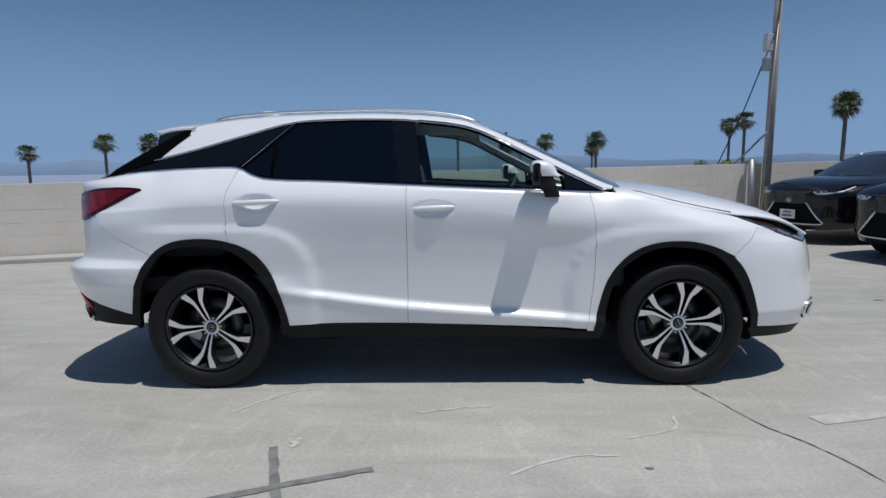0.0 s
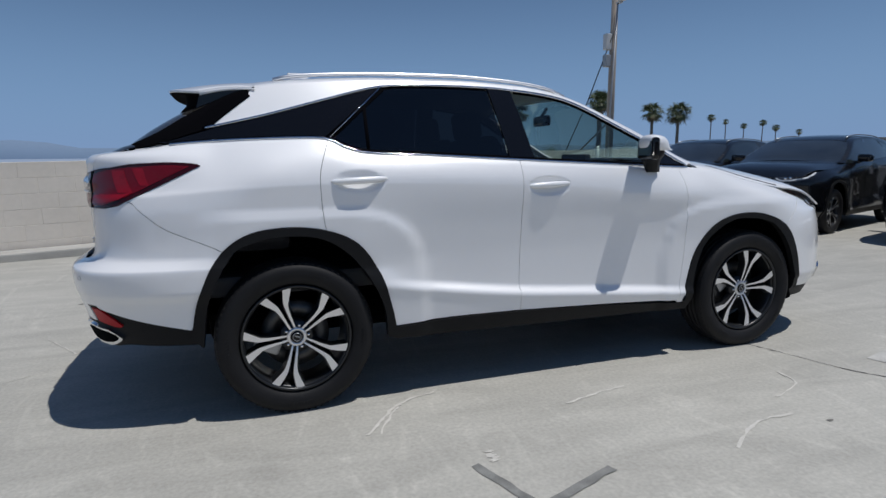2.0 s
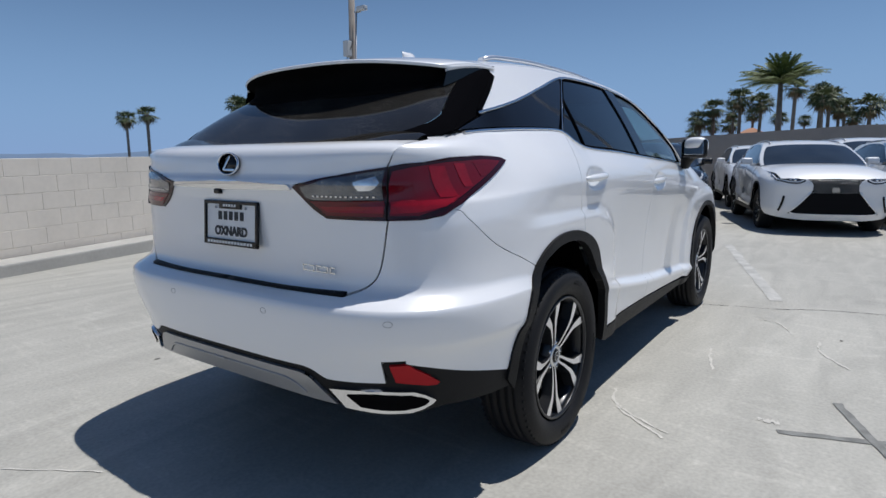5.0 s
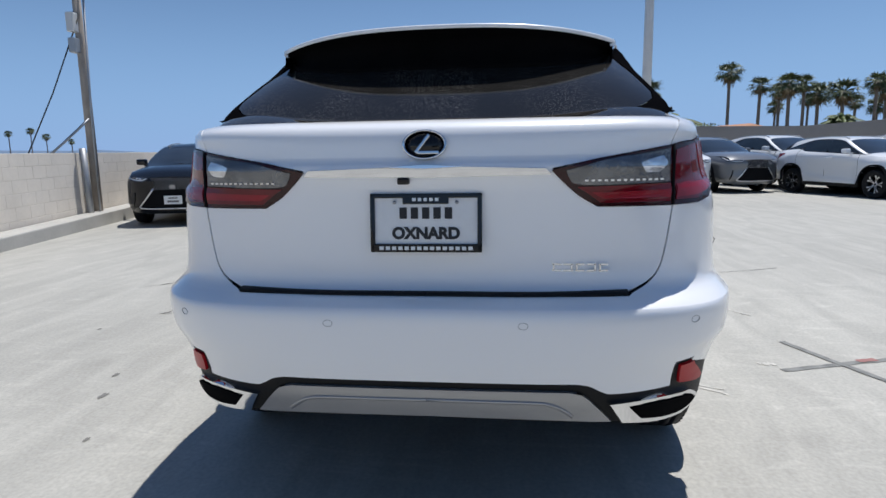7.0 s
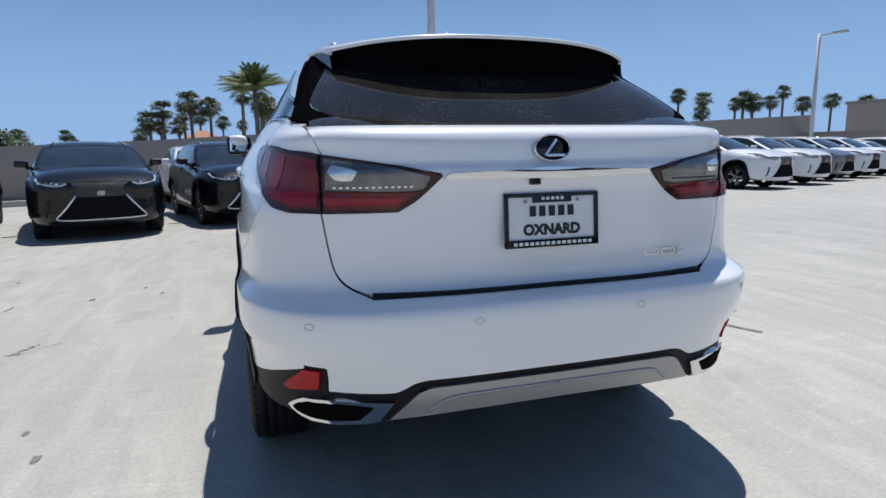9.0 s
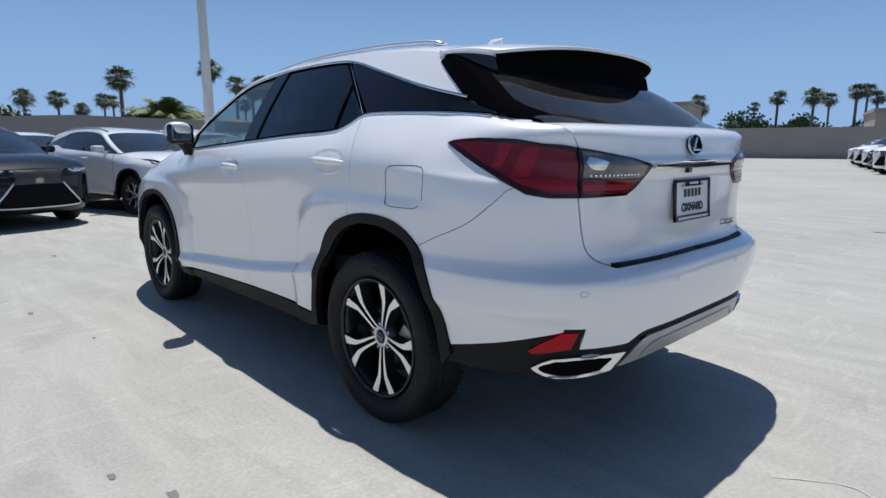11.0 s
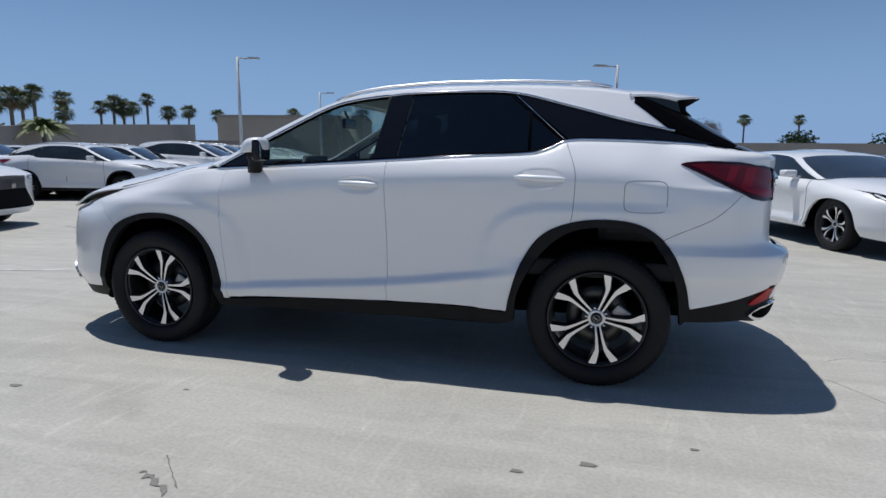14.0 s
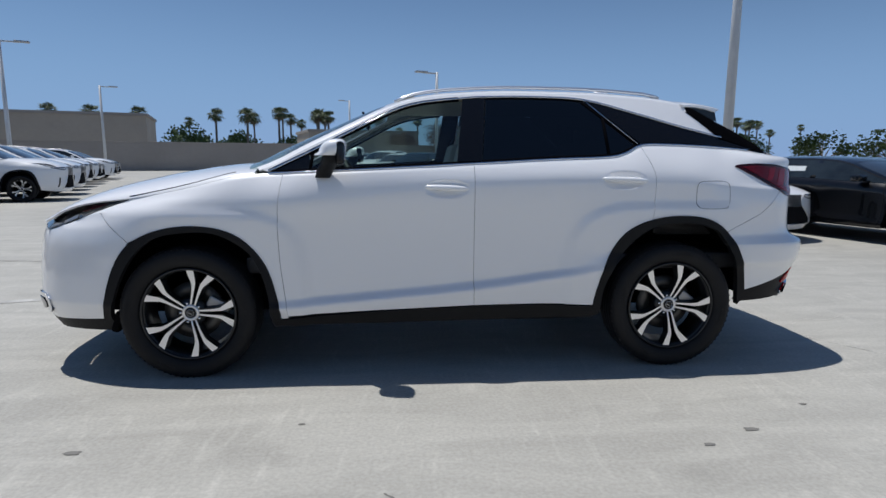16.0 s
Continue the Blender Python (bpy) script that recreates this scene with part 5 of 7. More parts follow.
    for rows, b in ((rows_t, bm), (rows_b, under)):
        for r0, r1 in zip(rows, rows[1:]):
            for q in range(len(r0) - 1):
                f = b.faces.new((r0[q], r0[q + 1], r1[q + 1], r1[q]))
                f.smooth = True
        if b is bm:
            for r in (rows[0], rows[-1]):
                b.faces.new(r)
        bmesh.ops.recalc_face_normals(b, faces=b.faces)
    sides = []
    for s in (1, -1):
        ends = bmesh.new()
        edge = []
        for q in np.linspace(0, 1, 9):
            x = -1.515 + (-1.765 + 1.515) * q
            yy = 0.648 * (1 - 0.085 * q) - 0.003
            zz = 1.563 + (1.547 - 1.563) * q + 0.010 * math.sin(math.pi * q) - 0.012
            low = top(x, min(0.99, yy / green(x, z_roof_edge(x))))
            edge.append((ends.verts.new((x, s * yy, max(zz, low.z))), ends.verts.new((x - 0.02 * q, s * (yy - 0.004 * q), low.z - 0.004))))
        for a, b in zip(edge, edge[1:]):
            f = ends.faces.new((a[0], b[0], b[1], a[1]))
            f.smooth = True
        sides.append(ends)
    sp = part("roof_spoiler", bm, PAINT, car, "white roof spoiler with black underside")
    part("spoiler_underside", under, DARK, sp)
    for s in (1, -1):
        skirt = bmesh.new()
        rows = []
        for q in np.linspace(0, 1, 9):
            x = -1.515 - 0.25 * q
            yy = 0.648 * (1 - 0.085 * q)
            zz = 1.563 - 0.016 * q + 0.010 * math.sin(math.pi * q)
            rows.append([skirt.verts.new(p) for p in ((x, s * (yy - 0.012), zz), (x, s * (yy + 0.001), zz - 0.004), (x, s * (yy + 0.002), zz - 0.010 - 0.010 * q), (x, s * (yy - 0.012), zz - 0.013 - 0.010 * q))])
        for a, b in zip(rows, rows[1:]):
            for k in range(3):
                f = skirt.faces.new((a[k], a[k + 1], b[k + 1], b[k]))
                f.smooth = True
        skirt.faces.new(rows[-1])
        bmesh.ops.recalc_face_normals(skirt, faces=skirt.faces)
        part("spoiler_side", skirt, PAINT, sp)
    for ends in sides:
        part("spoiler_end", ends, BLACK_GLOSS, sp)
    # fin aerial
    bm = bmesh.new()
    fin = [[bm.verts.new((-1.20 - 0.02 * h + lx, w * (1 - h * 0.9), 1.661 + 0.062 * h)) for lx, w in ((0.075 * (1 - h * 0.85), 0.0), (0.0, 0.026), (-0.07 + 0.0 * h, 0.018), (-0.078, 0.0), (-0.07, -0.018), (0.0, -0.026))] for h in (0.0, 0.35, 0.7, 1.0)]
    for a, b in zip(fin, fin[1:]):
        for k in range(6):
            f = bm.faces.new((a[k], a[(k + 1) % 6], b[(k + 1) % 6], b[k]))
            f.smooth = True
    bm.faces.new(fin[-1])
    bmesh.ops.recalc_face_normals(bm, faces=bm.faces)
    part("aerial_fin", bm, PAINT, car)
    # lower tail: valance, skid plate, ledge, bright strip, badge, plate
    val = join(run("y", [(0.0, 0.534), (0.42, 0.533)], 6), run("y", [(0.458, 0.524), (0.495, 0.503), (0.53, 0.496), (0.690, 0.498), (0.695, 0.577), (0.76, 0.580)], 4), run("x", [(-2.25, 0.568), (-2.20, 0.552), (-2.08, 0.516), (-1.95, 0.484), (-1.856, 0.462)], 4),
               run("x", [(-1.815, 0.385), (-2.0, 0.388), (-2.12, 0.392)], 4), run("y", [(0.75, 0.376), (0.56, 0.385), (0.52, 0.395), (0.0, 0.412)], 4))
    part("rear_valance", panel(val, ua, vz, side, proud=-0.004, thick=0.04, both=True), PLASTIC, car, "black plastic rear valance")
    skid = join(run("y", [(0.0, 0.508), (0.25, 0.508), (0.40, 0.505)], 6), run("y", [(0.40, 0.505), (0.44, 0.492), (0.485, 0.446), (0.525, 0.400)], 4), run("y", [(0.525, 0.400), (0.3, 0.413), (0.0, 0.416)], 6))
    part("skid_plate", panel(inset(skid, 0.001), ua, vz + [0.43, 0.445, 0.46, 0.475], side, proud=0.006, thick=0.03, both=True), SATIN, car, "silver-grey rear skid plate")
    crease = run("y", [(0.0, 0.474), (0.28, 0.472), (0.35, 0.464), (0.39, 0.442), (0.41, 0.424)], 5)
    for mir in (False, True):
        part("skid_crease", ribbon(crease, side, 0.010, 0.004, mir, 0.006), SATIN, car)
        part("loading_ledge", ribbon(run("y", [(0.0, 0.769), (0.3, 0.769), (0.56, 0.772)], 6), side, 0.022, 0.008, mir), PLASTIC, car, "black rubber loading edge")
        strip = join(run("y", [(0.0, 1.128), (0.33, 1.120)], 5), run("y", [(0.345, 1.105), (0.0, 1.100)], 5))
        part("tailgate_strip", panel(strip, ua, vz, side, proud=0.012, thick=0.014, mirror=mir), CHROME, car, "chrome tailgate strip")
    back = Matrix.Rotation(radians(-90), 4, "Z") @ Matrix.Rotation(radians(90), 4, "X")   # x to the car's right, y up, z to the rear

    def tail(y, z, off=0.0, tilt=0.0):
        return Matrix.Translation((side(Y(abs(y), z)[0], z).x - off, y, z)) @ back @ Matrix.Rotation(radians(tilt), 4, "X")
    badge = new("maker_badge")
    badge.parent = car
    badge.matrix_local = tail(0, 1.187, 0.006, -6)
    tagged(badge, label="oval chrome badge on a dark ground")
    bm = bmesh.new()
    lathe(bm, [(0.060, -0.004), (0.060, 0.004), (0.0001, 0.005)], 36, Matrix.Diagonal((1, 0.66, 1, 1)))
    part("badge_ground", bm, BLACK_GLOSS, badge)
    bm = bmesh.new()
    lathe(bm, [(0.054, 0.004), (0.056, 0.009), (0.061, 0.009), (0.063, 0.003)], 40, Matrix.Diagonal((1, 0.66, 1, 1)), close=True)
    part("badge_ring", bm, CHROME, badge)
    bm = bmesh.new()
    block(bm, (-0.006, 0.002, 0.007), (0.009, 0.062, 0.005), Matrix.Rotation(radians(-38), 4, "Z"), 0.002)
    block(bm, (0.010, -0.022, 0.007), (0.060, 0.009, 0.005), None, 0.002)
    part("badge_stroke", bm, CHROME, badge)
    plate = new("dealer_plate")
    plate.parent = car
    plate.matrix_local = tail(0, 0.972, 0.012, -4)
    tagged(plate, label="white dealer plate in a black frame")
    bm = bmesh.new()
    block(bm, (0, 0, 0), (0.300, 0.148, 0.004), None, 0.002)
    part("plate_sheet", bm, WHITE_PLATE, plate)
    bm = bmesh.new()
    for c, sz in (((0, 0.0745, 0.003), (0.316, 0.013, 0.012)), ((0, 0.062, 0.003), (0.13, 0.022, 0.012)), ((0, -0.0725, 0.003), (0.316, 0.024, 0.012)), ((-0.1515, 0, 0.003), (0.013, 0.162, 0.012)), ((0.1515, 0, 0.003), (0.013, 0.162, 0.012))):
        block(bm, c, sz, None, 0.003)
    part("plate_holder", bm, BLACK_GLOSS, plate)
    letters("plate_word", "OXNARD", 0.031, Matrix.Translation((0, -0.032, 0.003)), INK, plate, label="black block letters")
    for k in range(5):
        bm = bmesh.new()
        block(bm, (-0.064 + 0.032 * k, 0.026, 0.003), (0.021, 0.032, 0.002), None, 0.0008)
        part("plate_bar", bm, INK, plate)
    for k in range(15):
        bm = bmesh.new()
        block(bm, (-0.126 + 0.018 * k, -0.0725, 0.0098), (0.012, 0.010, 0.001))
        part("holder_bar", bm, WHITE_PLATE, plate)
    for k in range(5):
        bm = bmesh.new()
        block(bm, (-0.032 + 0.016 * k, 0.064, 0.0098), (0.010, 0.009, 0.001))
        part("holder_bar", bm, WHITE_PLATE, plate)
    for sx in (-0.088, 0.088):
        bm = bmesh.new()
        lathe(bm, [(0.005, 0), (0.005, 0.005), (0.0001, 0.006)], 12, Matrix.Translation((sx, 0.056, 0.002)))
        part("plate_screw", bm, SATIN, plate)
    model = new("model_badge")
    model.parent = car
    model.matrix_local = tail(-0.43, 0.842, 0.002)
    for k, w in enumerate((0.026, 0.028, 0.024, 0.024, 0.024)):
        bm = bmesh.new()
        x0 = -0.064 + 0.032 * k
        block(bm, (x0, 0.009, 0.002), (w, 0.004, 0.004))
        block(bm, (x0, -0.009, 0.002), (w, 0.004, 0.004))
        block(bm, (x0 + (0.009 if k % 2 else -0.009), 0, 0.002), (0.004, 0.018, 0.004))
        part("badge_bar", bm, CHROME, model)
    bm = bmesh.new()
    block(bm, (0, 0, 0), (0.035, 0.020, 0.022), None, 0.006)
    cam_knob = part("reversing_camera", bm, BLACK_GLOSS, car)
    cam_knob.matrix_local = tail(0.06, 1.088, 0.004)
    # grille
    gr = join(run("y", [(0.0, 0.86), (0.40, 0.84)], 4, True), run("y", [(0.35, 0.62), (0.46, 0.39)], 4, True), [Y(0.0, 0.39, True)])
    part("grille", panel(gr, ua, vz, side, proud=-0.006, thick=0, both=True), BLACK_GLOSS, car)
    # unseen sheet under the bonnet, added to block sun leaking through the nose
    bm = bmesh.new()
    rim = [side(a, 0.80) * 0.985 for a in np.linspace(X(1.78, 0.80)[0], A_FRONT, 14)]
    bm.faces.new([bm.verts.new((p.x, p.y, 0.80)) for p in rim] + [bm.verts.new((p.x, -p.y, 0.80)) for p in rim[-2::-1]])
    part("engine_tray", bm, DARK, car)
    # underbody and cabin
    bm = bmesh.new()
    block(bm, (0, 0, 0.38), (3.6, 1.24, 0.16), None, 0.05)
    block(bm, (0, 0, 0.36), (1.75, 1.72, 0.16), None, 0.03)
    block(bm, (1.82, 0, 0.34), (0.55, 1.15, 0.06), None, 0.02)
    block(bm, (-1.98, 0, 0.43), (0.50, 1.20, 0.05), None, 0.02)
    part("underbody", bm, DARK, car)
    for x in (-1.395, 1.395):
        part("axle", tube([(x, -0.72, 0.36), (x, 0.72, 0.36)], 0.05, 8), DARK, car)
    bm = bmesh.new()
    block(bm, (-0.4, 0, 0.62), (3.0, 1.60, 0.10), None, 0.02)
    block(bm, (-1.75, 0, 0.98), (0.75, 1.30, 0.45), None, 0.05)
    part("cabin_floor", bm, TRIM_IN, car)
    bm = bmesh.new()
    block(bm, (0.86, 0, 1.02), (0.55, 1.50, 0.24), None, 0.07, 3)
    block(bm, (0.70, 0, 1.16), (0.05, 0.32, 0.14), None, 0.015)
    block(bm, (0.10, 0, 0.82), (1.2, 0.24, 0.30), None, 0.04)
    part("dashboard", bm, TRIM_IN, car)
    for sy in (-0.37, 0.37):
        bm = bmesh.new()
        block(bm, (0.12, sy, 0.80), (0.52, 0.50, 0.16), None, 0.06, 3)
        block(bm, (-0.20, sy, 1.06), (0.16, 0.48, 0.56), Matrix.Rotation(radians(-14), 4, "Y"), 0.06, 3)
        seat = part("front_seat", bm, LEATHER, car, "cream leather front seat")
        bm = bmesh.new()
        block(bm, (-0.30, sy, 1.40), (0.10, 0.27, 0.17), Matrix.Rotation(radians(-10), 4, "Y"), 0.045, 3)
        part("headrest", bm, LEATHER, seat)
    bm = bmesh.new()
    block(bm, (-0.80, 0, 0.89), (0.50, 1.34, 0.14), None, 0.06, 3)
    block(bm, (-1.14, 0, 1.16), (0.16, 1.34, 0.40), Matrix.Rotation(radians(-20), 4, "Y"), 0.06, 3)
    for sy in (-0.38, 0.38):
        block(bm, (-1.24, sy, 1.40), (0.09, 0.26, 0.14), None, 0.04, 3)
    part("rear_bench", bm, LEATHER, car)
    bm = bmesh.new()
    ringp = [(0.46 + 0.10 * math.sin(a), 0.37 + 0.185 * math.cos(a), 1.06 + 0.155 * math.sin(a)) for a in np.linspace(0, math.tau, 25)]
    tube(ringp, 0.016, 8, bm)
    block(bm, (0.49, 0.37, 1.05), (0.05, 0.30, 0.06), None, 0.02)
    block(bm, (0.52, 0.37, 1.02), (0.05, 0.10, 0.16), None, 0.02)
    part("steering_wheel", bm, TRIM_IN, car)
    bm = bmesh.new()
    block(bm, (0.42, 0, 1.46), (0.03, 0.22, 0.07), None, 0.02)
    tube([(0.42, 0, 1.49), (0.46, 0, 1.55)], 0.01, 6, bm)
    part("inside_mirror", bm, BLACK_GLOSS, car)
    bm = bmesh.new()
    block(bm, (-0.6, 0, 1.585), (1.6, 1.15, 0.03), None, 0.01)
    part("headliner", bm, LEATHER, car)
    # wheels
    first = wheel_parts(car, -1.395, 0.826, 1, turn=29)
    wheel_parts(car, 1.395, 0.826, 1, mesh_from=first, turn=36)
    wheel_parts(car, -1.395, -0.826, -1, mesh_from=first, turn=41)
    wheel_parts(car, 1.395, -0.826, -1, mesh_from=first, turn=6)
    return car


build_suv()


# ---- parked cars ----
def low_car(name, label, paint, sc=(1, 1, 1), wheel_r=0.37, cladding=True, rails=True):
    car = thing(name, label, "car")
    ua, vz = car_lines(2.6)
    vz = lines(0.2, 1.34, 0.06)
    S = Matrix.Diagonal((*sc, 1))

    lift = 0.085 if cladding else 0.03

    def ease(t):
        t = min(1.0, max(0.0, t))
        return t * t * (3 - 2 * t)

    def add(pname, bm, mat, parent=car, plabel=""):
        for v in bm.verts:
            x, z = v.co.x, v.co.z
            if x > 1.0 and z > 0.42:
                # a taller, more upright nose
                v.co.z += lift * ease((x - 1.0) / 1.1) * ease((z - 0.42) / 0.42)
                v.co.x += lift * 0.6 * ease((x - 1.9) / 0.3) * ease((z - 0.6) / 0.25)
        bm.transform(S)
        return part(pname, bm, mat, parent, plabel)
    hull = join(run("y", [(0.0, 1.255), (0.4, 1.255), (0.7, 1.255)], 4), xs_of(belt(-2.05, -1.41, 8)), belt(-1.40, 1.40, 24), xs_of(belt(1.41, 2.15, 8)), run("y", [(0.55, 0.86), (0.38, 0.86), (0.315, 0.70), (0.60, 0.385), (0.55, 0.36), (0.0, 0.36)], 3, True),
                run("y", [(0.0, 0.25), (0.4, 0.25)], 3, True), run("x", [(2.25, 0.27), (1.852, 0.32)], 3), xs_of(ARCH_F[::2]), [(0.887, 0.32), (-0.908, 0.32)], xs_of(ARCH_R[::2]),
                run("x", [(-1.86, 0.40), (-2.1, 0.40)], 3), run("y", [(0.7, 0.38), (0.0, 0.41)], 4))
    add("body", panel(hull, ua, vz, side, thick=0.03, both=True), paint)
    add("bonnet", panel(join([(1.02, 0), (1.02, 1.0), (2.0, 1.0), (2.2, 1.0), (2.28, 0.7), (2.31, 0)]), lines(1.0, 2.35, 0.1), lines(0, 1, 0.16), bonnet, both=True), paint)
    tx, ts = lines(-2.2, 1.2, 0.12), lines(0, 1, 0.16)
    add("roof", panel(join([(-1.75, 0), (-1.70, 1.0), (1.0, 1.0), (1.02, 0.955), (0.45, 0.925), (0.30, 0.90), (0.285, 0.6), (0.30, 0.0)]), tx, ts, top, both=True), paint)
    add("windscreen", panel(join([(0.305, 0), (0.29, 0.6), (0.305, 0.895), (0.45, 0.92), (1.02, 0.95), (1.10, 0.9), (1.10, 0.0)]), tx, ts, top, proud=-0.004, both=True, thick=0), SCREEN_GLASS)
    add("rear_window", panel(join([(-2.12, 0), (-2.09, 0.7), (-1.98, 0.95), (-1.72, 0.95), (-1.76, 0.0)]), tx, ts, top, proud=0.003, both=True, thick=0), SCREEN_GLASS)
    gr = join(run("y", [(0.0, 0.885), (0.39, 0.875)], 3, True), run("y", [(0.325, 0.70), (0.61, 0.385), (0.56, 0.35)], 3, True), [Y(0.0, 0.35, True)])
    grille = add("grille", panel(gr, ua, vz, side, proud=-0.010, thick=0, both=True), SHADE_GAP)
    bm = bmesh.new()
    for mir in (False, True):
        for k in range(9):
            z = 0.862 - 0.022 * k
            w = 0.365 - 0.006 * k
            ribbon([Y(w * f, z - 0.020 * ((j + k) % 2), True) for j, f in enumerate(np.linspace(0, 1, 15))], side, 0.005, 0.004, mir, -0.008, bm)
    add("grille_mesh", bm, SATIN, grille)
    bm = bmesh.new()
    for mir in (False, True):
        ribbon(run("y", [(0.33, 0.68), (0.45, 0.55), (0.60, 0.39)], 3, True), side, 0.022, 0.008, mir, 0.0, bm)
        ribbon(run("y", [(0.0, 0.35), (0.3, 0.35), (0.55, 0.36), (0.60, 0.39)], 3, True), side, 0.022, 0.008, mir, 0.0, bm)
    add("grille_trim", bm, ALLOY, grille, "silver lower grille trim")
    bm = bmesh.new()
    block(bm, (x_front(0.72) + 0.003, 0, 0.71), (0.010, 0.10, 0.060), None, 0.004)
    add("badge", bm, SATIN, grille)
    for mir in (False, True):
        s = -1 if mir else 1
        gx, gz = lines(-2.0, 1.0, 0.14), lines(1.14, 1.64, 0.08)
        win = join([(-1.90, 1.295)], DLO_TOP[::2], [DLO_TOP[-1]], belt(0.93, -1.88, 24, -0.004))
        add("side_window", panel(win, gx, gz, glasshouse, mirror=mir, thick=0), SIDE_GLASS)
        up = join([(-1.748, 1.366), (-1.62, 1.48)], [(x, z_roof_edge(x)) for x in np.linspace(-1.60, 0.98, 24)], [(0.96, 1.158)], DLO_TOP[::-2])
        add("roof_side", panel(up, gx, gz, glasshouse, proud=0.002, mirror=mir, thick=0.01), paint)
        add("window_pillar", ribbon([(-0.20, 1.215), (-0.22, 1.58)], glasshouse, 0.09, 0.004, mir), BLACK_GLOSS)
        add("window_pillar", ribbon([(-1.16, 1.32), (-0.93, 1.57)], glasshouse, 0.05, 0.004, mir), BLACK_GLOSS)
        bm = bmesh.new()
        for ln in (DOOR_FRONT_EDGE, DOOR_REAR_EDGE, [(-0.205, 1.20), (-0.206, 0.38)]):
            ribbon([tuple(p) for p in spline(ln, 1)], side, 0.008, 0.001, mir, 0.0, bm)
        add("door_gap", bm, SHADE_GAP)
        for hx, hz in ((-1.072, 1.112), (-0.045, 1.066)):
            bm = tube([(hx + 0.11 * f, s * (0.936 + 0.016 * (1 - f * f)), hz) for f in (-1, -0.5, 0, 0.5, 1)], 0.013, 6)
            add("door_handle", bm, paint)
        low = spline([(1.74, 0.995), (1.88, 0.945), (2.02, 0.885), (2.12, 0.835)], 4)
        head = join(xs_of(low), run("y", [(0.62, 0.790), (0.50, 0.790), (0.42, 0.825), (0.405, 0.862)], 3, True), xs_of(belt(2.16, 1.78, 8, 0.004)))
        hl = add("headlamp", panel(inset(head, 0.002), ua, vz, side, proud=0.004, thick=0.02, mirror=mir), HEADLAMP)
        drl = join(run("x", [(1.90, 0.945), (2.02, 0.895), (2.11, 0.855)], 3), run("y", [(0.62, 0.812), (0.50, 0.810), (0.43, 0.845)], 3, True), run("y", [(0.44, 0.858), (0.505, 0.828), (0.62, 0.832)], 3, True), run("x", [(2.10, 0.872), (2.02, 0.908), (1.90, 0.956)], 3))
        add("light_bar", panel(drl, ua, vz, side, proud=0.008, thick=0.004, mirror=mir), DRL, hl)
        for k in range(3):
            c = Y(0.66 - 0.055 * k, 0.866 - 0.008 * k, True)
            bm = bmesh.new()
            lathe(bm, [(0.022, -0.01), (0.022, 0.004), (0.017, 0.008), (0.0001, 0.004)], 10, Matrix.Translation(side(*c) * 1.0) @ Matrix.Rotation(radians(90), 4, "Y"))
            if mir:
                bm.transform(Matrix.Diagonal((1, -1, 1, 1)))
                bmesh.ops.reverse_faces(bm, faces=bm.faces)
            add("projector", bm, CHROME, hl)
        bm = bmesh.new()
        ribbon(run("y", [(0.68, 0.62), (0.70, 0.52), (0.74, 0.40)], 3, True), side, 0.035, 0.006, mir, 0.0, bm)
        add("bumper_vent", bm, BLACK_GLOSS)
        tl = [TAIL_LAMP[k] for k in range(0, len(TAIL_LAMP), 2)]
        add("tail_lamp", panel(tl, ua, vz, side, proud=0.006, thick=0.02, mirror=mir), LAMP_RED)
        if cladding:
            af = spline([(1.80, 0.255), (1.797, 0.404), (1.700, 0.642), (1.558, 0.790), (1.362, 0.830), (1.201, 0.812), (1.042, 0.702), (0.965, 0.519), (0.937, 0.31)], 3)
            ar = spline([(-0.95, 0.33), (-0.976, 0.514), (-1.094, 0.72), (-1.25, 0.843), (-1.446, 0.868), (-1.60, 0.838), (-1.677, 0.779), (-1.775, 0.595), (-1.812, 0.37)], 3)
            add("arch_cladding", panel(join(xs_of(ARCH_F), xs_of(af[::-1])), ua, vz, side, proud=0.008, thick=0.03, mirror=mir), PLASTIC)
            add("arch_cladding", panel(join(xs_of(ARCH_R), xs_of(ar[::-1])), ua, vz, side, proud=0.008, thick=0.03, mirror=mir), PLASTIC)
            sill = join([(0.89, 0.36), (-0.92, 0.38), (-0.945, 0.29), (0.93, 0.27)])
            add("sill_cladding", panel(sill, ua, vz, side, proud=0.006, thick=0.06, mirror=mir), PLASTIC)
        bm = bmesh.new()
        block(bm, (0.57, s * 1.0, 1.25), (0.15, 0.20, 0.13), None, 0.05, 3)
        block(bm, (0.62, s * 0.90, 1.18), (0.06, 0.10, 0.05), None, 0.015)
        add("door_mirror", bm, paint)
        if rails:
            bm = tube([(x, s * top(x, 0.83).y, top(x, 0.83).z + 0.02) for x in np.linspace(-1.4, 0.2, 10)], 0.012, 6)
            add("roof_rail", bm, SATIN)
    bm = bmesh.new()
    block(bm, (0.62, -0.42, 1.385), (0.004, 0.16, 0.07), Matrix.Rotation(radians(-62), 4, "Y"))
    add("screen_sticker", bm, PAPER)
    bm = bmesh.new()
    block(bm, (0, 0, 0.40), (4.1, 1.30, 0.26), None, 0.05)
    block(bm, (0, 0, 0.40), (1.7, 1.74, 0.22), None, 0.03)
    for wx in (-1.395, 1.395):
        block(bm, (wx, 0, 0.60), (0.92, 1.60, 0.42))
    add("underbody", bm, DARK)
    # wheels keep their round shape
    x, y = 1.395 * sc[0], 0.80 * sc[1]
    first = wheel_parts(car, -x, y, 1, r=wheel_r, detail=False, rim_r=wheel_r - 0.115)
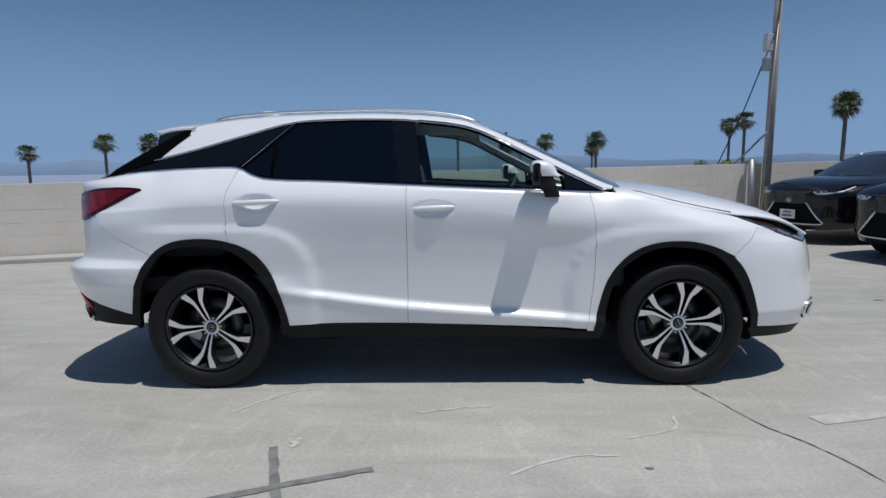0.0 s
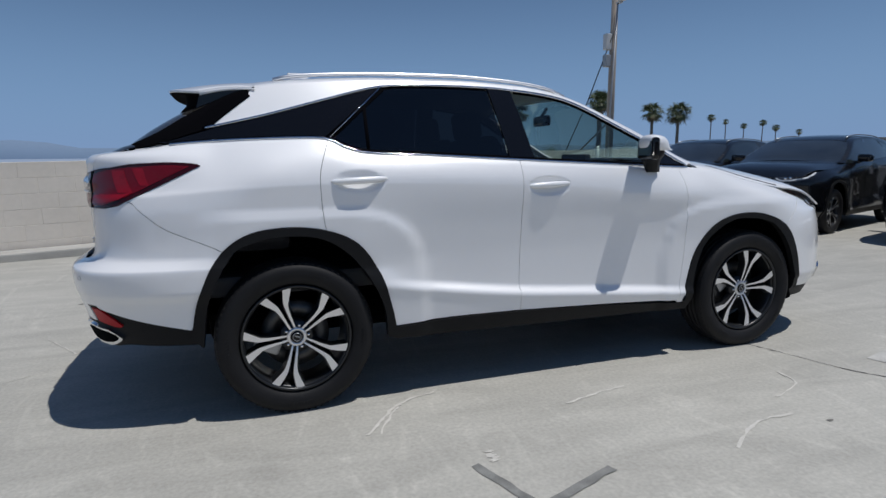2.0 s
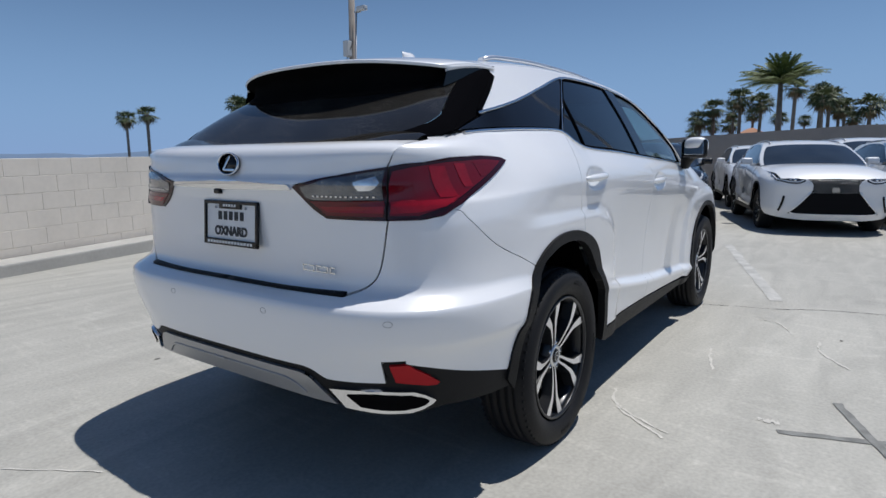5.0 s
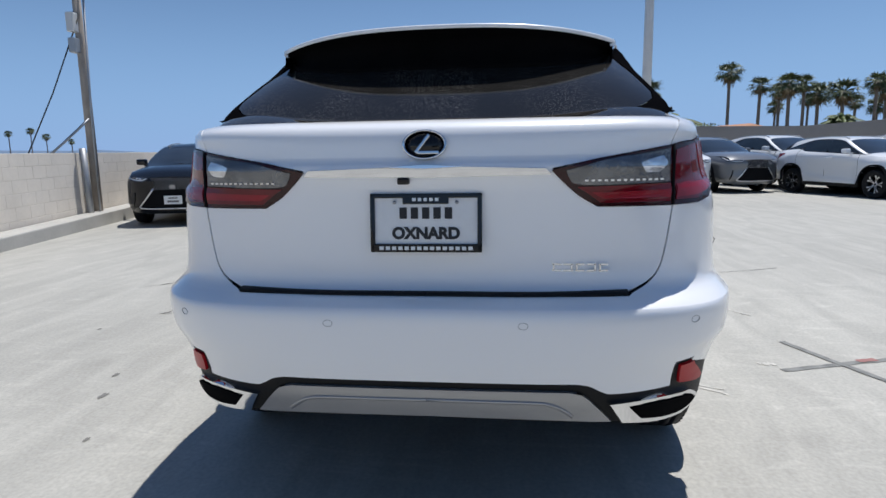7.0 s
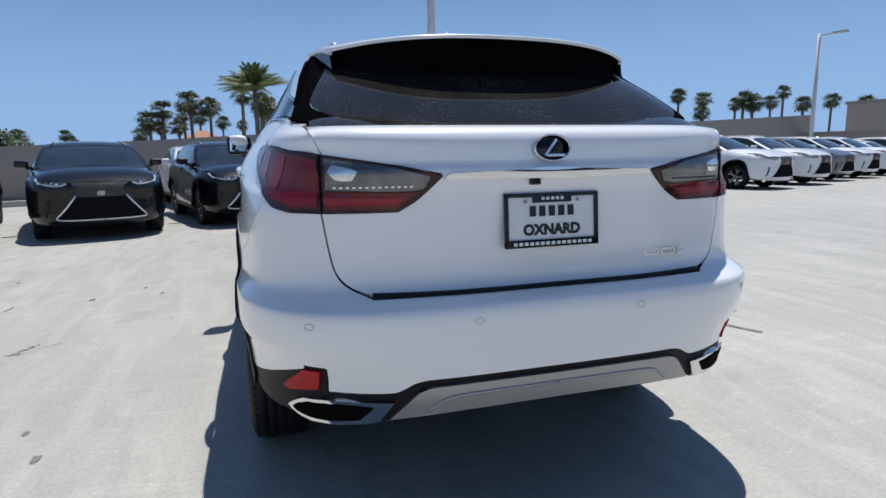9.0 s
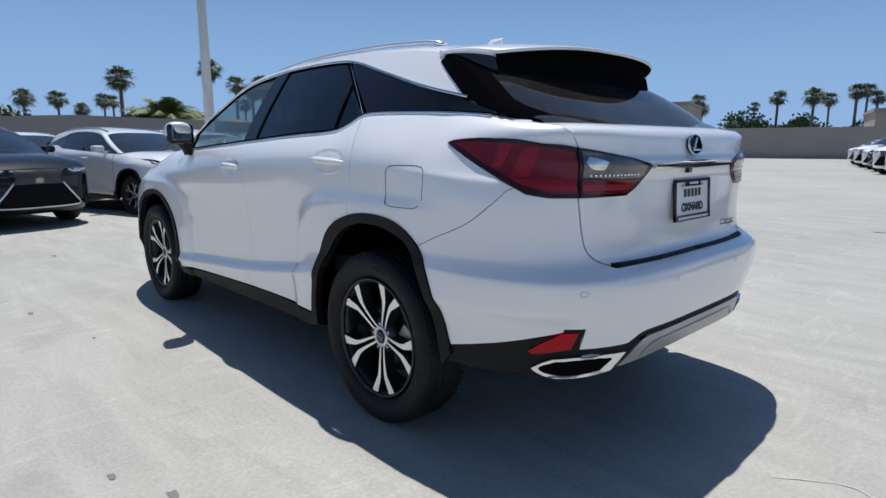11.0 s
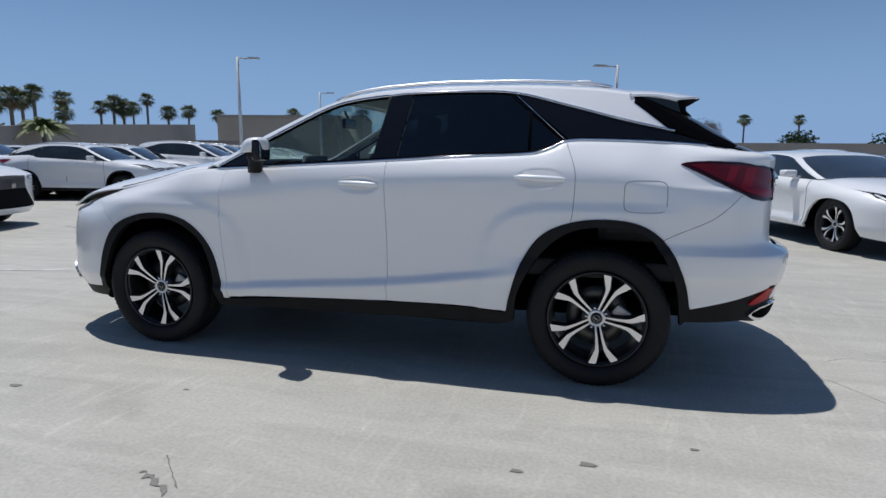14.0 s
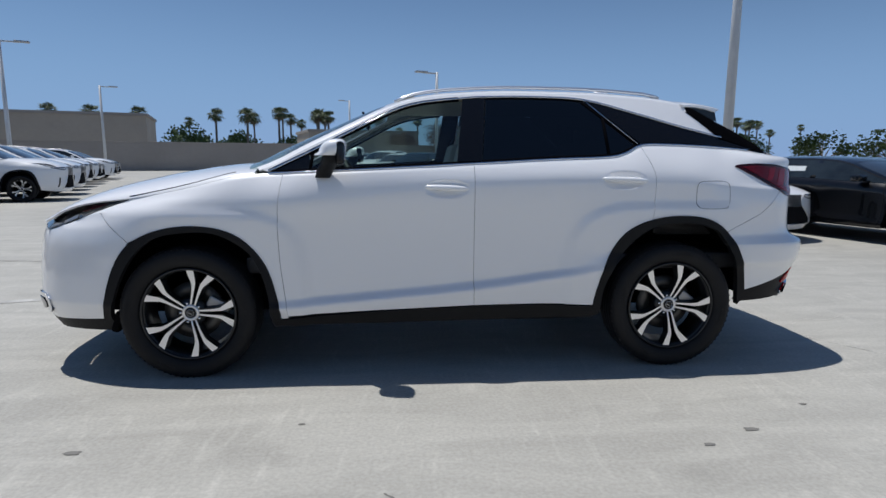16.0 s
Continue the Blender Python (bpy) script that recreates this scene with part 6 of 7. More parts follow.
    for a, b in ((x, 1), (-x, -1), (x, -1)):
        wheel_parts(car, a, b * y, b, r=wheel_r, detail=False, mesh_from=first)
    return car


DRL = material("white_light_guide", (0.62, 0.64, 0.66), rough=0.15, coat=1.0)
SCREEN_GLASS = material("dark_car_window", (0.02, 0.025, 0.03), rough=0.05, coat=0.5, vary=0.4, vary_scale=3)
SIDE_GLASS = material("dark_side_window", (0.015, 0.02, 0.022), rough=0.05, coat=0.5, vary=0.5, vary_scale=4)
LS_ = (1.075, 1.01, 0.80)
UX_ = (0.925, 0.975, 0.905)


def place(car, p, q, turn=180.0, x=None, y=None):
    c = lot(p, q) if x is None else Vector((x, y, 0))
    return Matrix.Translation(c) @ Matrix.Rotation(LOT + radians(turn), 4, "Z")


ROW = "cars parked in the row"
bases = {}


def park(kind, p, q, turn=180.0, x=None, y=None):
    """Parks a car of a kind; the first of each kind is built, the others are copied."""
    labels = {"black_suv": ("parked_suv", "black compact crossover with silver grille trim parked on the deck", PAINT_BLACK, UX_, 0.345),
              "white_suv": ("parked_suv", "white compact crossover with black arches parked on the deck", PAINT_FLAT, UX_, 0.345),
              "white_big_suv": ("parked_suv", "white mid-size crossover parked in a long row", PAINT_FLAT, (1, 1, 1), 0.37),
              "grey_suv": ("parked_suv", "silver-grey mid-size crossover parked in a row", PAINT_GREY, (0.97, 0.99, 0.97), 0.37),
              "white_sedan": ("parked_sedan", "long white sedan with black grille parked on the deck", PAINT_FLAT, LS_, 0.36),
              "black_sedan": ("parked_sedan", "black sedan with paper on its side window", PAINT_BLACK, (1.075, 1.01, 0.78), 0.36),
              "blue_sedan": ("parked_sedan", "dark blue sedan parked across the deck", PAINT_BLUE, (1.02, 0.99, 0.86), 0.34)}
    name, label, paint, sc, wr = labels[kind]
    m = place(None, p, q, turn, x, y)
    if kind not in bases:
        sedan = "sedan" in kind
        ob = low_car(name, label, paint, sc, wr, cladding=not sedan, rails=not sedan)
        ob.matrix_basis = m
        ob["group"] = ROW
        bases[kind] = ob
        return ob
    return copy_thing(bases[kind], m)


H = 1.3
in_row = []
for kind, p, q in (("black_suv", 8.03, 3.77), ("black_suv", 7.29, 1.39), ("black_suv", 7.57, -1.05), ("white_suv", 7.2, -3.63), ("white_suv", 7.75, -5.75), ("white_suv", 8.0, -12.5),
                   ("white_suv", 7.8, -14.3), ("white_big_suv", 6.4, -16.0), ("white_big_suv", 6.6, -18.9), ("grey_suv", 7.0, -21.8), ("white_big_suv", 7.3, -24.6), ("white_big_suv", 7.4, -27.4),
                   ("white_suv", 7.5, -30.2), ("white_big_suv", 7.5, -33.0), ("grey_suv", 7.6, -35.8)):
    in_row.append(park(kind, p + H, q))
for k, (kind, q) in enumerate((("white_suv", -1.35), ("white_suv", -3.75), ("white_big_suv", -6.15), ("white_big_suv", -8.4), ("grey_suv", -10.6), ("white_big_suv", -13.3), ("white_suv", -16.0),
                                ("white_big_suv", -18.8), ("white_big_suv", -21.6), ("white_suv", -24.4))):
    park(kind, 12.9 + 0.1 * (k % 3), q)
park("white_sedan", 0, 0, 90, -4.83, -6.42)
bs = park("black_sedan", -8.65, -2.6, 90)
park("black_sedan", -11.4, -2.9, 90)
park("blue_sedan", 0, 0, 180, -4.5, -19.6)
for k in range(-2, 6):
    park(("white_big_suv", "black_suv", "white_suv")[k % 3], -7.5, -27.5 - 2.8 * k, 48)
for k in range(5):
    park(("white_suv", "black_sedan", "grey_suv")[k % 3], -14.5 - 2.75 * k, -16.5, 90)
for n in (0, 5):
    bm = bmesh.new()
    block(bm, (x_front(0.5) * UX_[0] + 0.012, 0, 0.47), (0.012, 0.30, 0.15), None, 0.004)
    fpl = part("front_plate", bm, WHITE_PLATE, in_row[n], "white dealer plate")
    for k in range(6):
        for y0, dy, z0, w, h in ((-0.08, 0.032, 0.445, 0.022, 0.035), (-0.064, 0.026, 0.505, 0.018, 0.025)):
            bm = bmesh.new()
            block(bm, (x_front(0.5) * UX_[0] + 0.019, y0 + dy * k, z0), (0.003, w, h))
            part("plate_bar", bm, INK, fpl)
bm = bmesh.new()
block(bm, (-0.62, -0.80, 1.07), (0.42, 0.004, 0.15), Matrix.Rotation(radians(-24), 4, "X"))
part("window_sticker", bm, PAPER, bs, "white price sheet inside the window")


# ---- block wall and kerb along the deck ----
WA = math.atan(0.25)
WM = Matrix.Translation((0, 5.63, 0.03)) @ Matrix.Rotation(WA, 4, "Z") @ Matrix.Rotation(-0.012, 4, "Y")
bm = bmesh.new()
block(bm, (4.0, 0.20, -0.07), (44, 0.40, 0.38), None, 0.02)
kerb = tagged(part("kerb", bm, KERB, None), "worn concrete kerb at the foot of the wall", "kerb", kind="structure")
kerb.matrix_world = WM
bm = bmesh.new()
block(bm, (4.0, 0.52, 0.46), (44, 0.158, 1.49))
wall = tagged(part("wall_north", bm, MORTAR, None), "cream painted concrete-block parapet wall", "wall", kind="structure")
wall.matrix_world = WM


# ---- light poles ----
POLE = material("pale_painted_steel", (0.56, 0.57, 0.57), rough=0.45, vary=0.06, vary_scale=4)
WOOD = material("weathered_pole_wood", (0.33, 0.29, 0.25), rough=0.85, bump=0.3, bump_scale=30, vary=0.22, vary_scale=3)
GALV = material("galvanised_steel", (0.38, 0.39, 0.40), rough=0.5, metal=0.6, vary=0.12, vary_scale=6)


def lamp_post(x, y, h, turn, r=0.10, arm=0.7):
    post = thing("lamp_post", "pale grey steel lamp post with a flat lamp head", "lamp post", "lamp posts of the deck")
    part("pole", tube([(0, 0, 0), (0, 0, h * 0.5), (0, 0, h)], [r, r * 0.85, r * 0.7], 14), POLE, post)
    bm = bmesh.new()
    block(bm, (0, 0, 0.03), (0.42, 0.42, 0.06), None, 0.01)
    part("base_plate", bm, POLE, post)
    bm = bmesh.new()
    block(bm, (arm * 0.5, 0, h - 0.06), (arm, 0.07, 0.06), None, 0.01)
    part("arm", bm, POLE, post)
    bm = bmesh.new()
    block(bm, (arm + 0.1, 0, h - 0.03), (0.56, 0.30, 0.07), None, 0.025)
    part("lamp_head", bm, GALV, post)
    post.matrix_world = Matrix.Translation((x, y, 0)) @ Matrix.Rotation(radians(turn), 4, "Z")
    return post


lamp_post(12.35, -3.85, 10.5, 200, 0.13)
lamp_post(-8.5, -10.6, 10.5, 110, 0.13)
lamp_post(16.6, -22.7, 6.1, 205, 0.10)
lamp_post(-1.9, -24.0, 5.25, 20, 0.09)
lamp_post(19.8, -38.0, 6.0, 205, 0.10)
lamp_post(4.45, -56.6, 7.0, 20, 0.12)

# ---- timber pole with camera by the wall ----
tp = thing("timber_pole", "weathered timber utility pole with camera, boxes and guy wire", "utility pole")
part("pole", tube([(6.42, 7.66, -0.3), (6.46, 7.68, 2.6), (6.50, 7.70, 5.6)], [0.085, 0.078, 0.065], 14), WOOD, tp)
bm = bmesh.new()
block(bm, (6.45, 7.36, 4.28), (0.12, 0.26, 0.10), None, 0.03)
block(bm, (6.44, 7.48, 4.22), (0.05, 0.16, 0.04))
part("security_camera", bm, POLE, tp, "small white security camera")
for z, h in ((3.45, 0.34), (3.05, 0.26)):
    bm = bmesh.new()
    block(bm, (6.36, 7.72, z), (0.18, 0.14, h), None, 0.02)
    part("junction_box", bm, GALV if h < 0.3 else POLE, tp)
part("conduit", tube([(6.30, 7.54, -0.3), (6.33, 7.52, 1.9), (6.40, 7.48, 4.2)], 0.018, 8), GALV, tp)
part("guy_wire", tube([(6.40, 7.60, 3.6), (6.1, 8.05, 2.2), (5.75, 8.45, 1.0)], 0.012, 6), CRACK, tp)
part("guy_strut", tube([(6.38, 7.62, 1.75), (6.15, 7.95, 1.35), (5.95, 8.2, 1.05)], 0.022, 8), GALV, tp)
tp.location = (-0.1, -0.14, 0.19)
gp = thing("steel_post", "short grey steel post at the wall", "post")
part("post_body", tube([(6.02, 7.44, -0.2), (6.0, 7.44, 0.7), (5.98, 7.45, 1.4)], 0.055, 12), GALV, gp)


# ---- palms and other trees ----
def leaf_material(name, base):
    m = material(name, base, rough=0.6, vary=0.35, vary_scale=1.2)
    return m


FROND = leaf_material("palm_frond", (0.085, 0.11, 0.042))
FROND_DRY = leaf_material("dry_palm_frond", (0.16, 0.12, 0.065))
FEATHER = leaf_material("feather_palm_frond", (0.13, 0.17, 0.05))
BARK = material("palm_bark", (0.17, 0.145, 0.12), rough=0.9, bump=0.4, bump_scale=14, vary=0.25, vary_scale=4)
LEAF = leaf_material("green_leaf", (0.050, 0.085, 0.025))
LEAF_BROWN = leaf_material("brown_bare_twigs", (0.14, 0.085, 0.055))


def fan(bm, base, way, size, rnd, blades=9):
    """A fan-shaped leaf of separate blades at the end of a stalk."""
    way = way.normalized()
    sidew = way.cross(Vector((0, 0, 1)))
    sidew = sidew.normalized() if sidew.length > 1e-3 else Vector((1, 0, 0))
    up = sidew.cross(way)
    hub = base + way * size * 0.45
    w = up * 0.02 * size
    v = [bm.verts.new(p) for p in (base - w, base + w, hub + w, hub - w)]
    bm.faces.new(v)
    for k in range(blades):
        a = (k / (blades - 1) - 0.5) * 2.6 + rnd.uniform(-0.1, 0.1)
        d = (way * math.cos(a) + sidew * math.sin(a)).normalized()
        l = size * rnd.uniform(0.55, 0.86) * (1 - 0.15 * abs(a))
        n = d.cross(up).normalized() * size * 0.045
        mid = hub + d * l * 0.6 + up * rnd.uniform(-0.03, 0.03) * size
        tip = hub + d * l - Vector((0, 0, size * rnd.uniform(0.10, 0.28)))
        q = [bm.verts.new(p) for p in (hub, mid + n, tip, mid - n)]
        bm.faces.new(q)


def fan_palm(seed, h, crown=2.3):
    rnd = random.Random(seed)
    tree = thing("fan_palm", "tall fan palm with ragged green crown and thin trunk", "palm tree", "palms round the deck")
    lean = (rnd.uniform(-0.3, 0.3), rnd.uniform(-0.3, 0.3))
    top_z = -crown * 0.75
    base = -h - 8
    pts = [(lean[0] * f, lean[1] * f, base + (top_z - base) * f) for f in (0, 0.35, 0.7, 0.92, 1.0)]
    part("trunk", tube(pts, [0.36, 0.27, 0.22, 0.21, 0.28], 10), BARK, tree)
    bm, dry = bmesh.new(), bmesh.new()
    o = Vector((lean[0], lean[1], top_z))
    for k in range(54):
        az, el = k * 2.399 + rnd.uniform(-0.2, 0.2), rnd.uniform(-0.75, 1.35)
        w = Vector((math.cos(az) * math.cos(el), math.sin(az) * math.cos(el), math.sin(el)))
        fan(bm, o + w * 0.1, w, crown * rnd.uniform(0.78, 1.05) * (1 if el < 0.9 else 0.85), rnd)
    for k in range(16):
        az, el = k * 2.399, rnd.uniform(-1.35, -0.7)
        w = Vector((math.cos(az) * math.cos(el), math.sin(az) * math.cos(el), math.sin(el)))
        fan(dry, o + w * 0.1, w, crown * rnd.uniform(0.6, 0.85), rnd, 7)
    part("crown", bm, FROND, tree)
    part("dead_skirt", dry, FROND_DRY, tree, "hanging dry brown fronds")
    return tree


def feather_palm(h, crown=3.2, seed=4, arch=0.55):
    rnd = random.Random(seed)
    tree = thing("feather_palm", "green feather palm with arching plumes", "palm tree")
    part("trunk", tube([(0, 0, -8), (0.05, 0, h * 0.4), (0.1, 0.05, h)], [0.055 * crown + 0.05, 0.045 * crown + 0.04, 0.04 * crown + 0.02], 10), BARK, tree)
    bm = bmesh.new()
    o = Vector((0.1, 0.05, h))
    for k in range(80):
        az, el = k * 2.399 + rnd.uniform(-0.2, 0.2), rnd.uniform(0.35, 1.45)
        fw = Vector((math.cos(az), math.sin(az), 0))
        sw = Vector((-math.sin(az), math.cos(az), 0))
        L_ = crown * rnd.uniform(0.75, 1.0)
        pts = []
        for j in range(13):
            f = j / 12
            pts.append(o + fw * L_ * f * math.cos(el) * (1 + 0.2 * f) + Vector((0, 0, L_ * (math.sin(el) * f - arch * f * f * (1.2 + 0.4 * math.cos(el))))))
        for j in range(1, 13):
            p, d = pts[j], (pts[j] - pts[j - 1]).normalized()
            ll = L_ * 0.20 * math.sin(math.pi * min(0.97, 0.12 + 0.85 * j / 13))
            for s in (1, -1):
                for e in (0, 0.25, 0.5, 0.75):
                    b0 = pts[j - 1].lerp(p, e)
                    t_ = b0 + sw * s * ll * 0.75 + d * ll * 0.55 - Vector((0, 0, ll * rnd.uniform(0.25, 0.6)))
                    q = [bm.verts.new(v) for v in (b0, b0 + d * 0.022 * crown, t_)]
                    bm.faces.new(q)
        for j in range(12):
            q = [bm.verts.new(v) for v in (pts[j] - sw * 0.025, pts[j] + sw * 0.025, pts[j + 1] + sw * 0.02, pts[j + 1] - sw * 0.02)]
            bm.faces.new(q)
    part("crown", bm, FEATHER, tree)
    return tree


def bush(name, label, x, y, z, r, h, mat, seed, category="tree", twigs=False):
    """A tree or shrub: a short trunk with limbs and many small leaf clumps in an uneven outline."""
    rnd = random.Random(seed)
    tree = thing(name, label, category)
    bm = bmesh.new()
    tube([(0, 0, z - 2.5), (0.05, 0, z - 0.2), (0.1, 0.05, z + h * 0.5)], [0.22, 0.18, 0.06], 8, bm)
    lobes = []
    for k in range(11):
        a, e = rnd.uniform(0, math.tau), rnd.uniform(0.1, 1.3)
        c = Vector((math.cos(a) * math.cos(e) * r * 0.68, math.sin(a) * math.cos(e) * r * 0.68, z + h * (0.2 + 0.62 * math.sin(e))))
        lobes.append((c, rnd.uniform(0.28, 0.46) * r))
        tube([(0, 0, z), tuple(c * 0.5 + Vector((0, 0, z * 0.5 + h * 0.05))), tuple(c)], [0.09, 0.05, 0.02], 5, bm)
    part("trunk", bm, BARK, tree)
    bm = bmesh.new()
    for c, rr in lobes:
        for k in range(110 if not twigs else 420):
            d = Vector((rnd.gauss(0, 1), rnd.gauss(0, 1), rnd.gauss(0, 0.8))).normalized() * rr * rnd.uniform(0.45, 1.08)
            p = c + d
            s = r * rnd.uniform(0.045, 0.085) * (0.5 if twigs else 1.0)
            a = Vector((rnd.gauss(0, 1), rnd.gauss(0, 1), rnd.gauss(0, 1))).normalized() * s
            b = a.orthogonal().normalized() * s * (0.6 if not twigs else 0.24)
            bm.faces.new([bm.verts.new(v) for v in (p - a, p + b, p + a * (1 if not twigs else 1.8), p - b)])
    part("crown", bm, mat, tree)
    tree.location = (x, y, 0)
    return tree


PALMS_A = [(-62.9, 81.8, 5.7, 1), (-50.3, 80.1, 7.1, 1), (29.7, 119.7, 6.4, 1), (49.5, 101.9, 9.8, 1), (42.5, 60.6, 8.7, 1), (55.1, 65.9, 8.3, 1), (57.8, 64.1, 8.2, 1), (192.3, 197, 17.41, 1), (214.4, 210.6, 16.4, 1), (226, 211.4, 14.79, 1), (231.1, 205.8, 16.1, 1), (235, 201.5, 13.7, 1), (241.2, 194.5, 11.4, 1), (1.1, 93.1, 9.2, 1), (14.9, 123, 7.5, 1), (270.8, 149.2, 12.39, 1), (281.5, 127.4, 14.79, 1), (256.5, 108.4, 14.11, 1), (275.2, 121.9, 15.7, 1), (286, 117.8, 14.71, 1), (42.8, 82.8, 9, 1), (48.1, 69, 10.2, 1)]
PALMS_B = [(143.2, -28, 10.29, 1), (130.9, -29.5, 11.6, 1), (134.4, -32.2, 11.5, 1), (71.6, -17.2, 10, 1), (113.9, -13.6, 10.29, 1), (124.5, -20.4, 11.11, 1), (95.2, -78.3, 13.29, 1), (25.7, -138.1, 13, 1), (27.9, -184.2, 13.21, 1), (17.5, -138.1, 12.3, 1), (13.4, -122.7, 11.11, 1), (9.1, -165.9, 12.8, 1), (3.4, -168.9, 13.1, 1), (-2.8, -228, 13.29, 1), (-6.6, -148.2, 12.1, 1), (91.3, -75, 12.7, 1), (90.9, -79.8, 9.8, 1), (96.1, -84.9, 12.9, 1), (89.2, -86.4, 11, 1), (73.1, -72.8, 10.5, 1), (71.8, -73.5, 9.9, 1), (98.2, -104.6, 12.7, 1)]
PALMS_C = [(84.4, -92.8, 12.9, 1), (75.6, -88.2, 10.1, 1), (86.6, -107.2, 11.9, 1), (-38.2, -170.4, 12.5, 1), (-47.8, -158.2, 11.4, 1), (74.7, -101.6, 10.4, 1), (67.1, -117.9, 11.71, 1), (61.1, -122.2, 11.9, 1), (57.4, -122.9, 10, 1), (50.7, -119.6, 11.4, 1), (53.4, -127.8, 10.29, 1), (-103.4, -231.8, 13.6, 1), (-86.2, -176.6, 12.39, 1), (-115.1, -202.2, 14.5, 1), (-114.4, -186.4, 14.71, 1), (-112.8, -176.2, 13.5, 1), (57.8, -170.9, 12.7, 1), (35.1, -117.3, 11, 1), (27.2, -108.8, 10.4, 1), (34.2, -147.3, 12.39, 1), (21.8, -112.6, 10.89, 1), (23.2, -135.1, 11.4, 1)]
PALMS_D = [(16, -124.8, 11.71, 1), (15.9, -140.2, 12.2, 1), (-89.4, -142.5, 12.2, 1), (-96.3, -148.1, 12.1, 1), (-120.1, -182.1, 14.2, 1), (-147.8, -215.5, 13.29, 1), (-154.9, -208, 14.79, 1), (-191.7, -243.3, 13.29, 1), (-44, 80.6, 7, 1), (-37.7, 83.4, 6.2, 1), (9.1, 91.5, 6.2, 1), (14.9, 90.4, 6.8, 1), (22.6, 88.7, 6.9, 1), (88.9, 32.1, 5.55, 0.68), (90.4, 27.2, 5.45, 0.65), (92.6, 26.8, 4.76, 0.57), (80.6, 16, 5.27, 0.65), (68.9, 12.8, 6.6, 0.79), (69.1, 11.3, 7.67, 0.88), (75.1, 12.5, 5.87, 0.65), (75.3, 10.8, 6.09, 0.7), (62.4, 7.6, 8.12, 0.8)]
PALMS_E = [(65.4, 8.7, 6.66, 0.62), (73.5, 7.9, 6.92, 0.64), (61.6, 6, 7.39, 0.7), (75.8, 5.6, 6.47, 0.55), (52.7, 2.4, 7.56, 0.68), (83.9, 3.4, 6.48, 0.55), (55.8, 0.3, 6.9, 0.68), (61.9, -0.6, 6.44, 0.62), (86.8, 42.2, 6.03, 0.69), (92.5, 41.6, 6.55, 0.66), (86.3, 38.2, 6.12, 0.68), (52.1, -19.9, 9.04, 0.64), (57, -24.4, 8.23, 0.7), (58.2, -26.8, 7.83, 0.68), (75.1, -33.4, 7.47, 0.59), (52.3, -25.2, 8, 0.7), (53.7, -27, 7.94, 0.64), (71.7, -35.8, 7.98, 0.63), (56.8, -29.9, 7.56, 0.73), (52.4, -29.7, 7.37, 0.76), (69.7, -40, 7.44, 0.69), (49.6, -30.7, 7.55, 0.62)]
PALMS_F = [(68.8, -41.7, 7.06, 0.69), (52.6, -33.5, 7.49, 0.7), (50.4, -33.3, 7.32, 0.64), (67.8, -43.2, 7.35, 0.63), (69.9, -47.4, 7.69, 0.66), (53.9, -39, 7.14, 0.75), (50, -37.6, 7.21, 0.79), (51.1, -39.6, 7.1, 0.68), (58, 0.9, 7.6, 0.7), (60, 0.1, 7.45, 0.68), (66.1, -0.9, 6.9, 0.66), (80.2, -1.7, 6.47, 0.69), (62.1, -2.6, 6.77, 0.79)]
palm_kinds = []
rnd = random.Random(21)
for k, (x, y, z, size) in enumerate(PALMS_A + PALMS_B + PALMS_C + PALMS_D + PALMS_E + PALMS_F):
    m = Matrix.Translation((x, y, z)) @ Matrix.Rotation(rnd.uniform(0, 6.28), 4, "Z") @ Matrix.Scale(size, 4)
    if k < 4:
        palm_kinds.append(fan_palm(50 + k, 12.0, 1.6 + 0.12 * k))
        palm_kinds[-1].matrix_basis = m
    else:
        copy_thing(palm_kinds[k % 4], m)
fp = feather_palm(4.5, 2.05, 4, 0.26)
fp.location = (27.2, 1.0, 0)
fp2 = feather_palm(2.0, 3.1, 9, 0.42)
fp2.location = (25.4, -7.1, 0)
fp4 = feather_palm(2.4, 1.7, 15, 0.45)
fp4.location = (26.0, -19.8, 0)
fp3 = feather_palm(2.4, 1.35, 12, 0.45)
fp3.location = (27.0, -16.5, 0)
for k, (x, y, z, r, h) in enumerate(((11.3, 22.6, 0.75, 0.65, 0.75), (13.4, 22.4, 0.75, 0.55, 0.8), (18.2, 22.6, 0.75, 0.6, 0.8), (19.8, 22.6, 0.7, 0.5, 0.7))):
    bush("shrub", "dark green shrub behind the wall", x, y, z, r, h, LEAF, 70 + k, "shrub")
ff = feather_palm(1.35, 0.7, 33, 0.7)
ff.location = (12.2, 22.0, 0)
for k, (x, y, r, h) in enumerate(((-5.5, -58.0, 3.0, 3.4), (-10.5, -56.0, 2.4, 2.8), (-1.0, -66.0, 2.4, 2.6))):
    bush("bare_tree", "leafless reddish-brown tree behind the wall", x, y, 1.6, r, h, LEAF_BROWN, 90 + k, twigs=True)
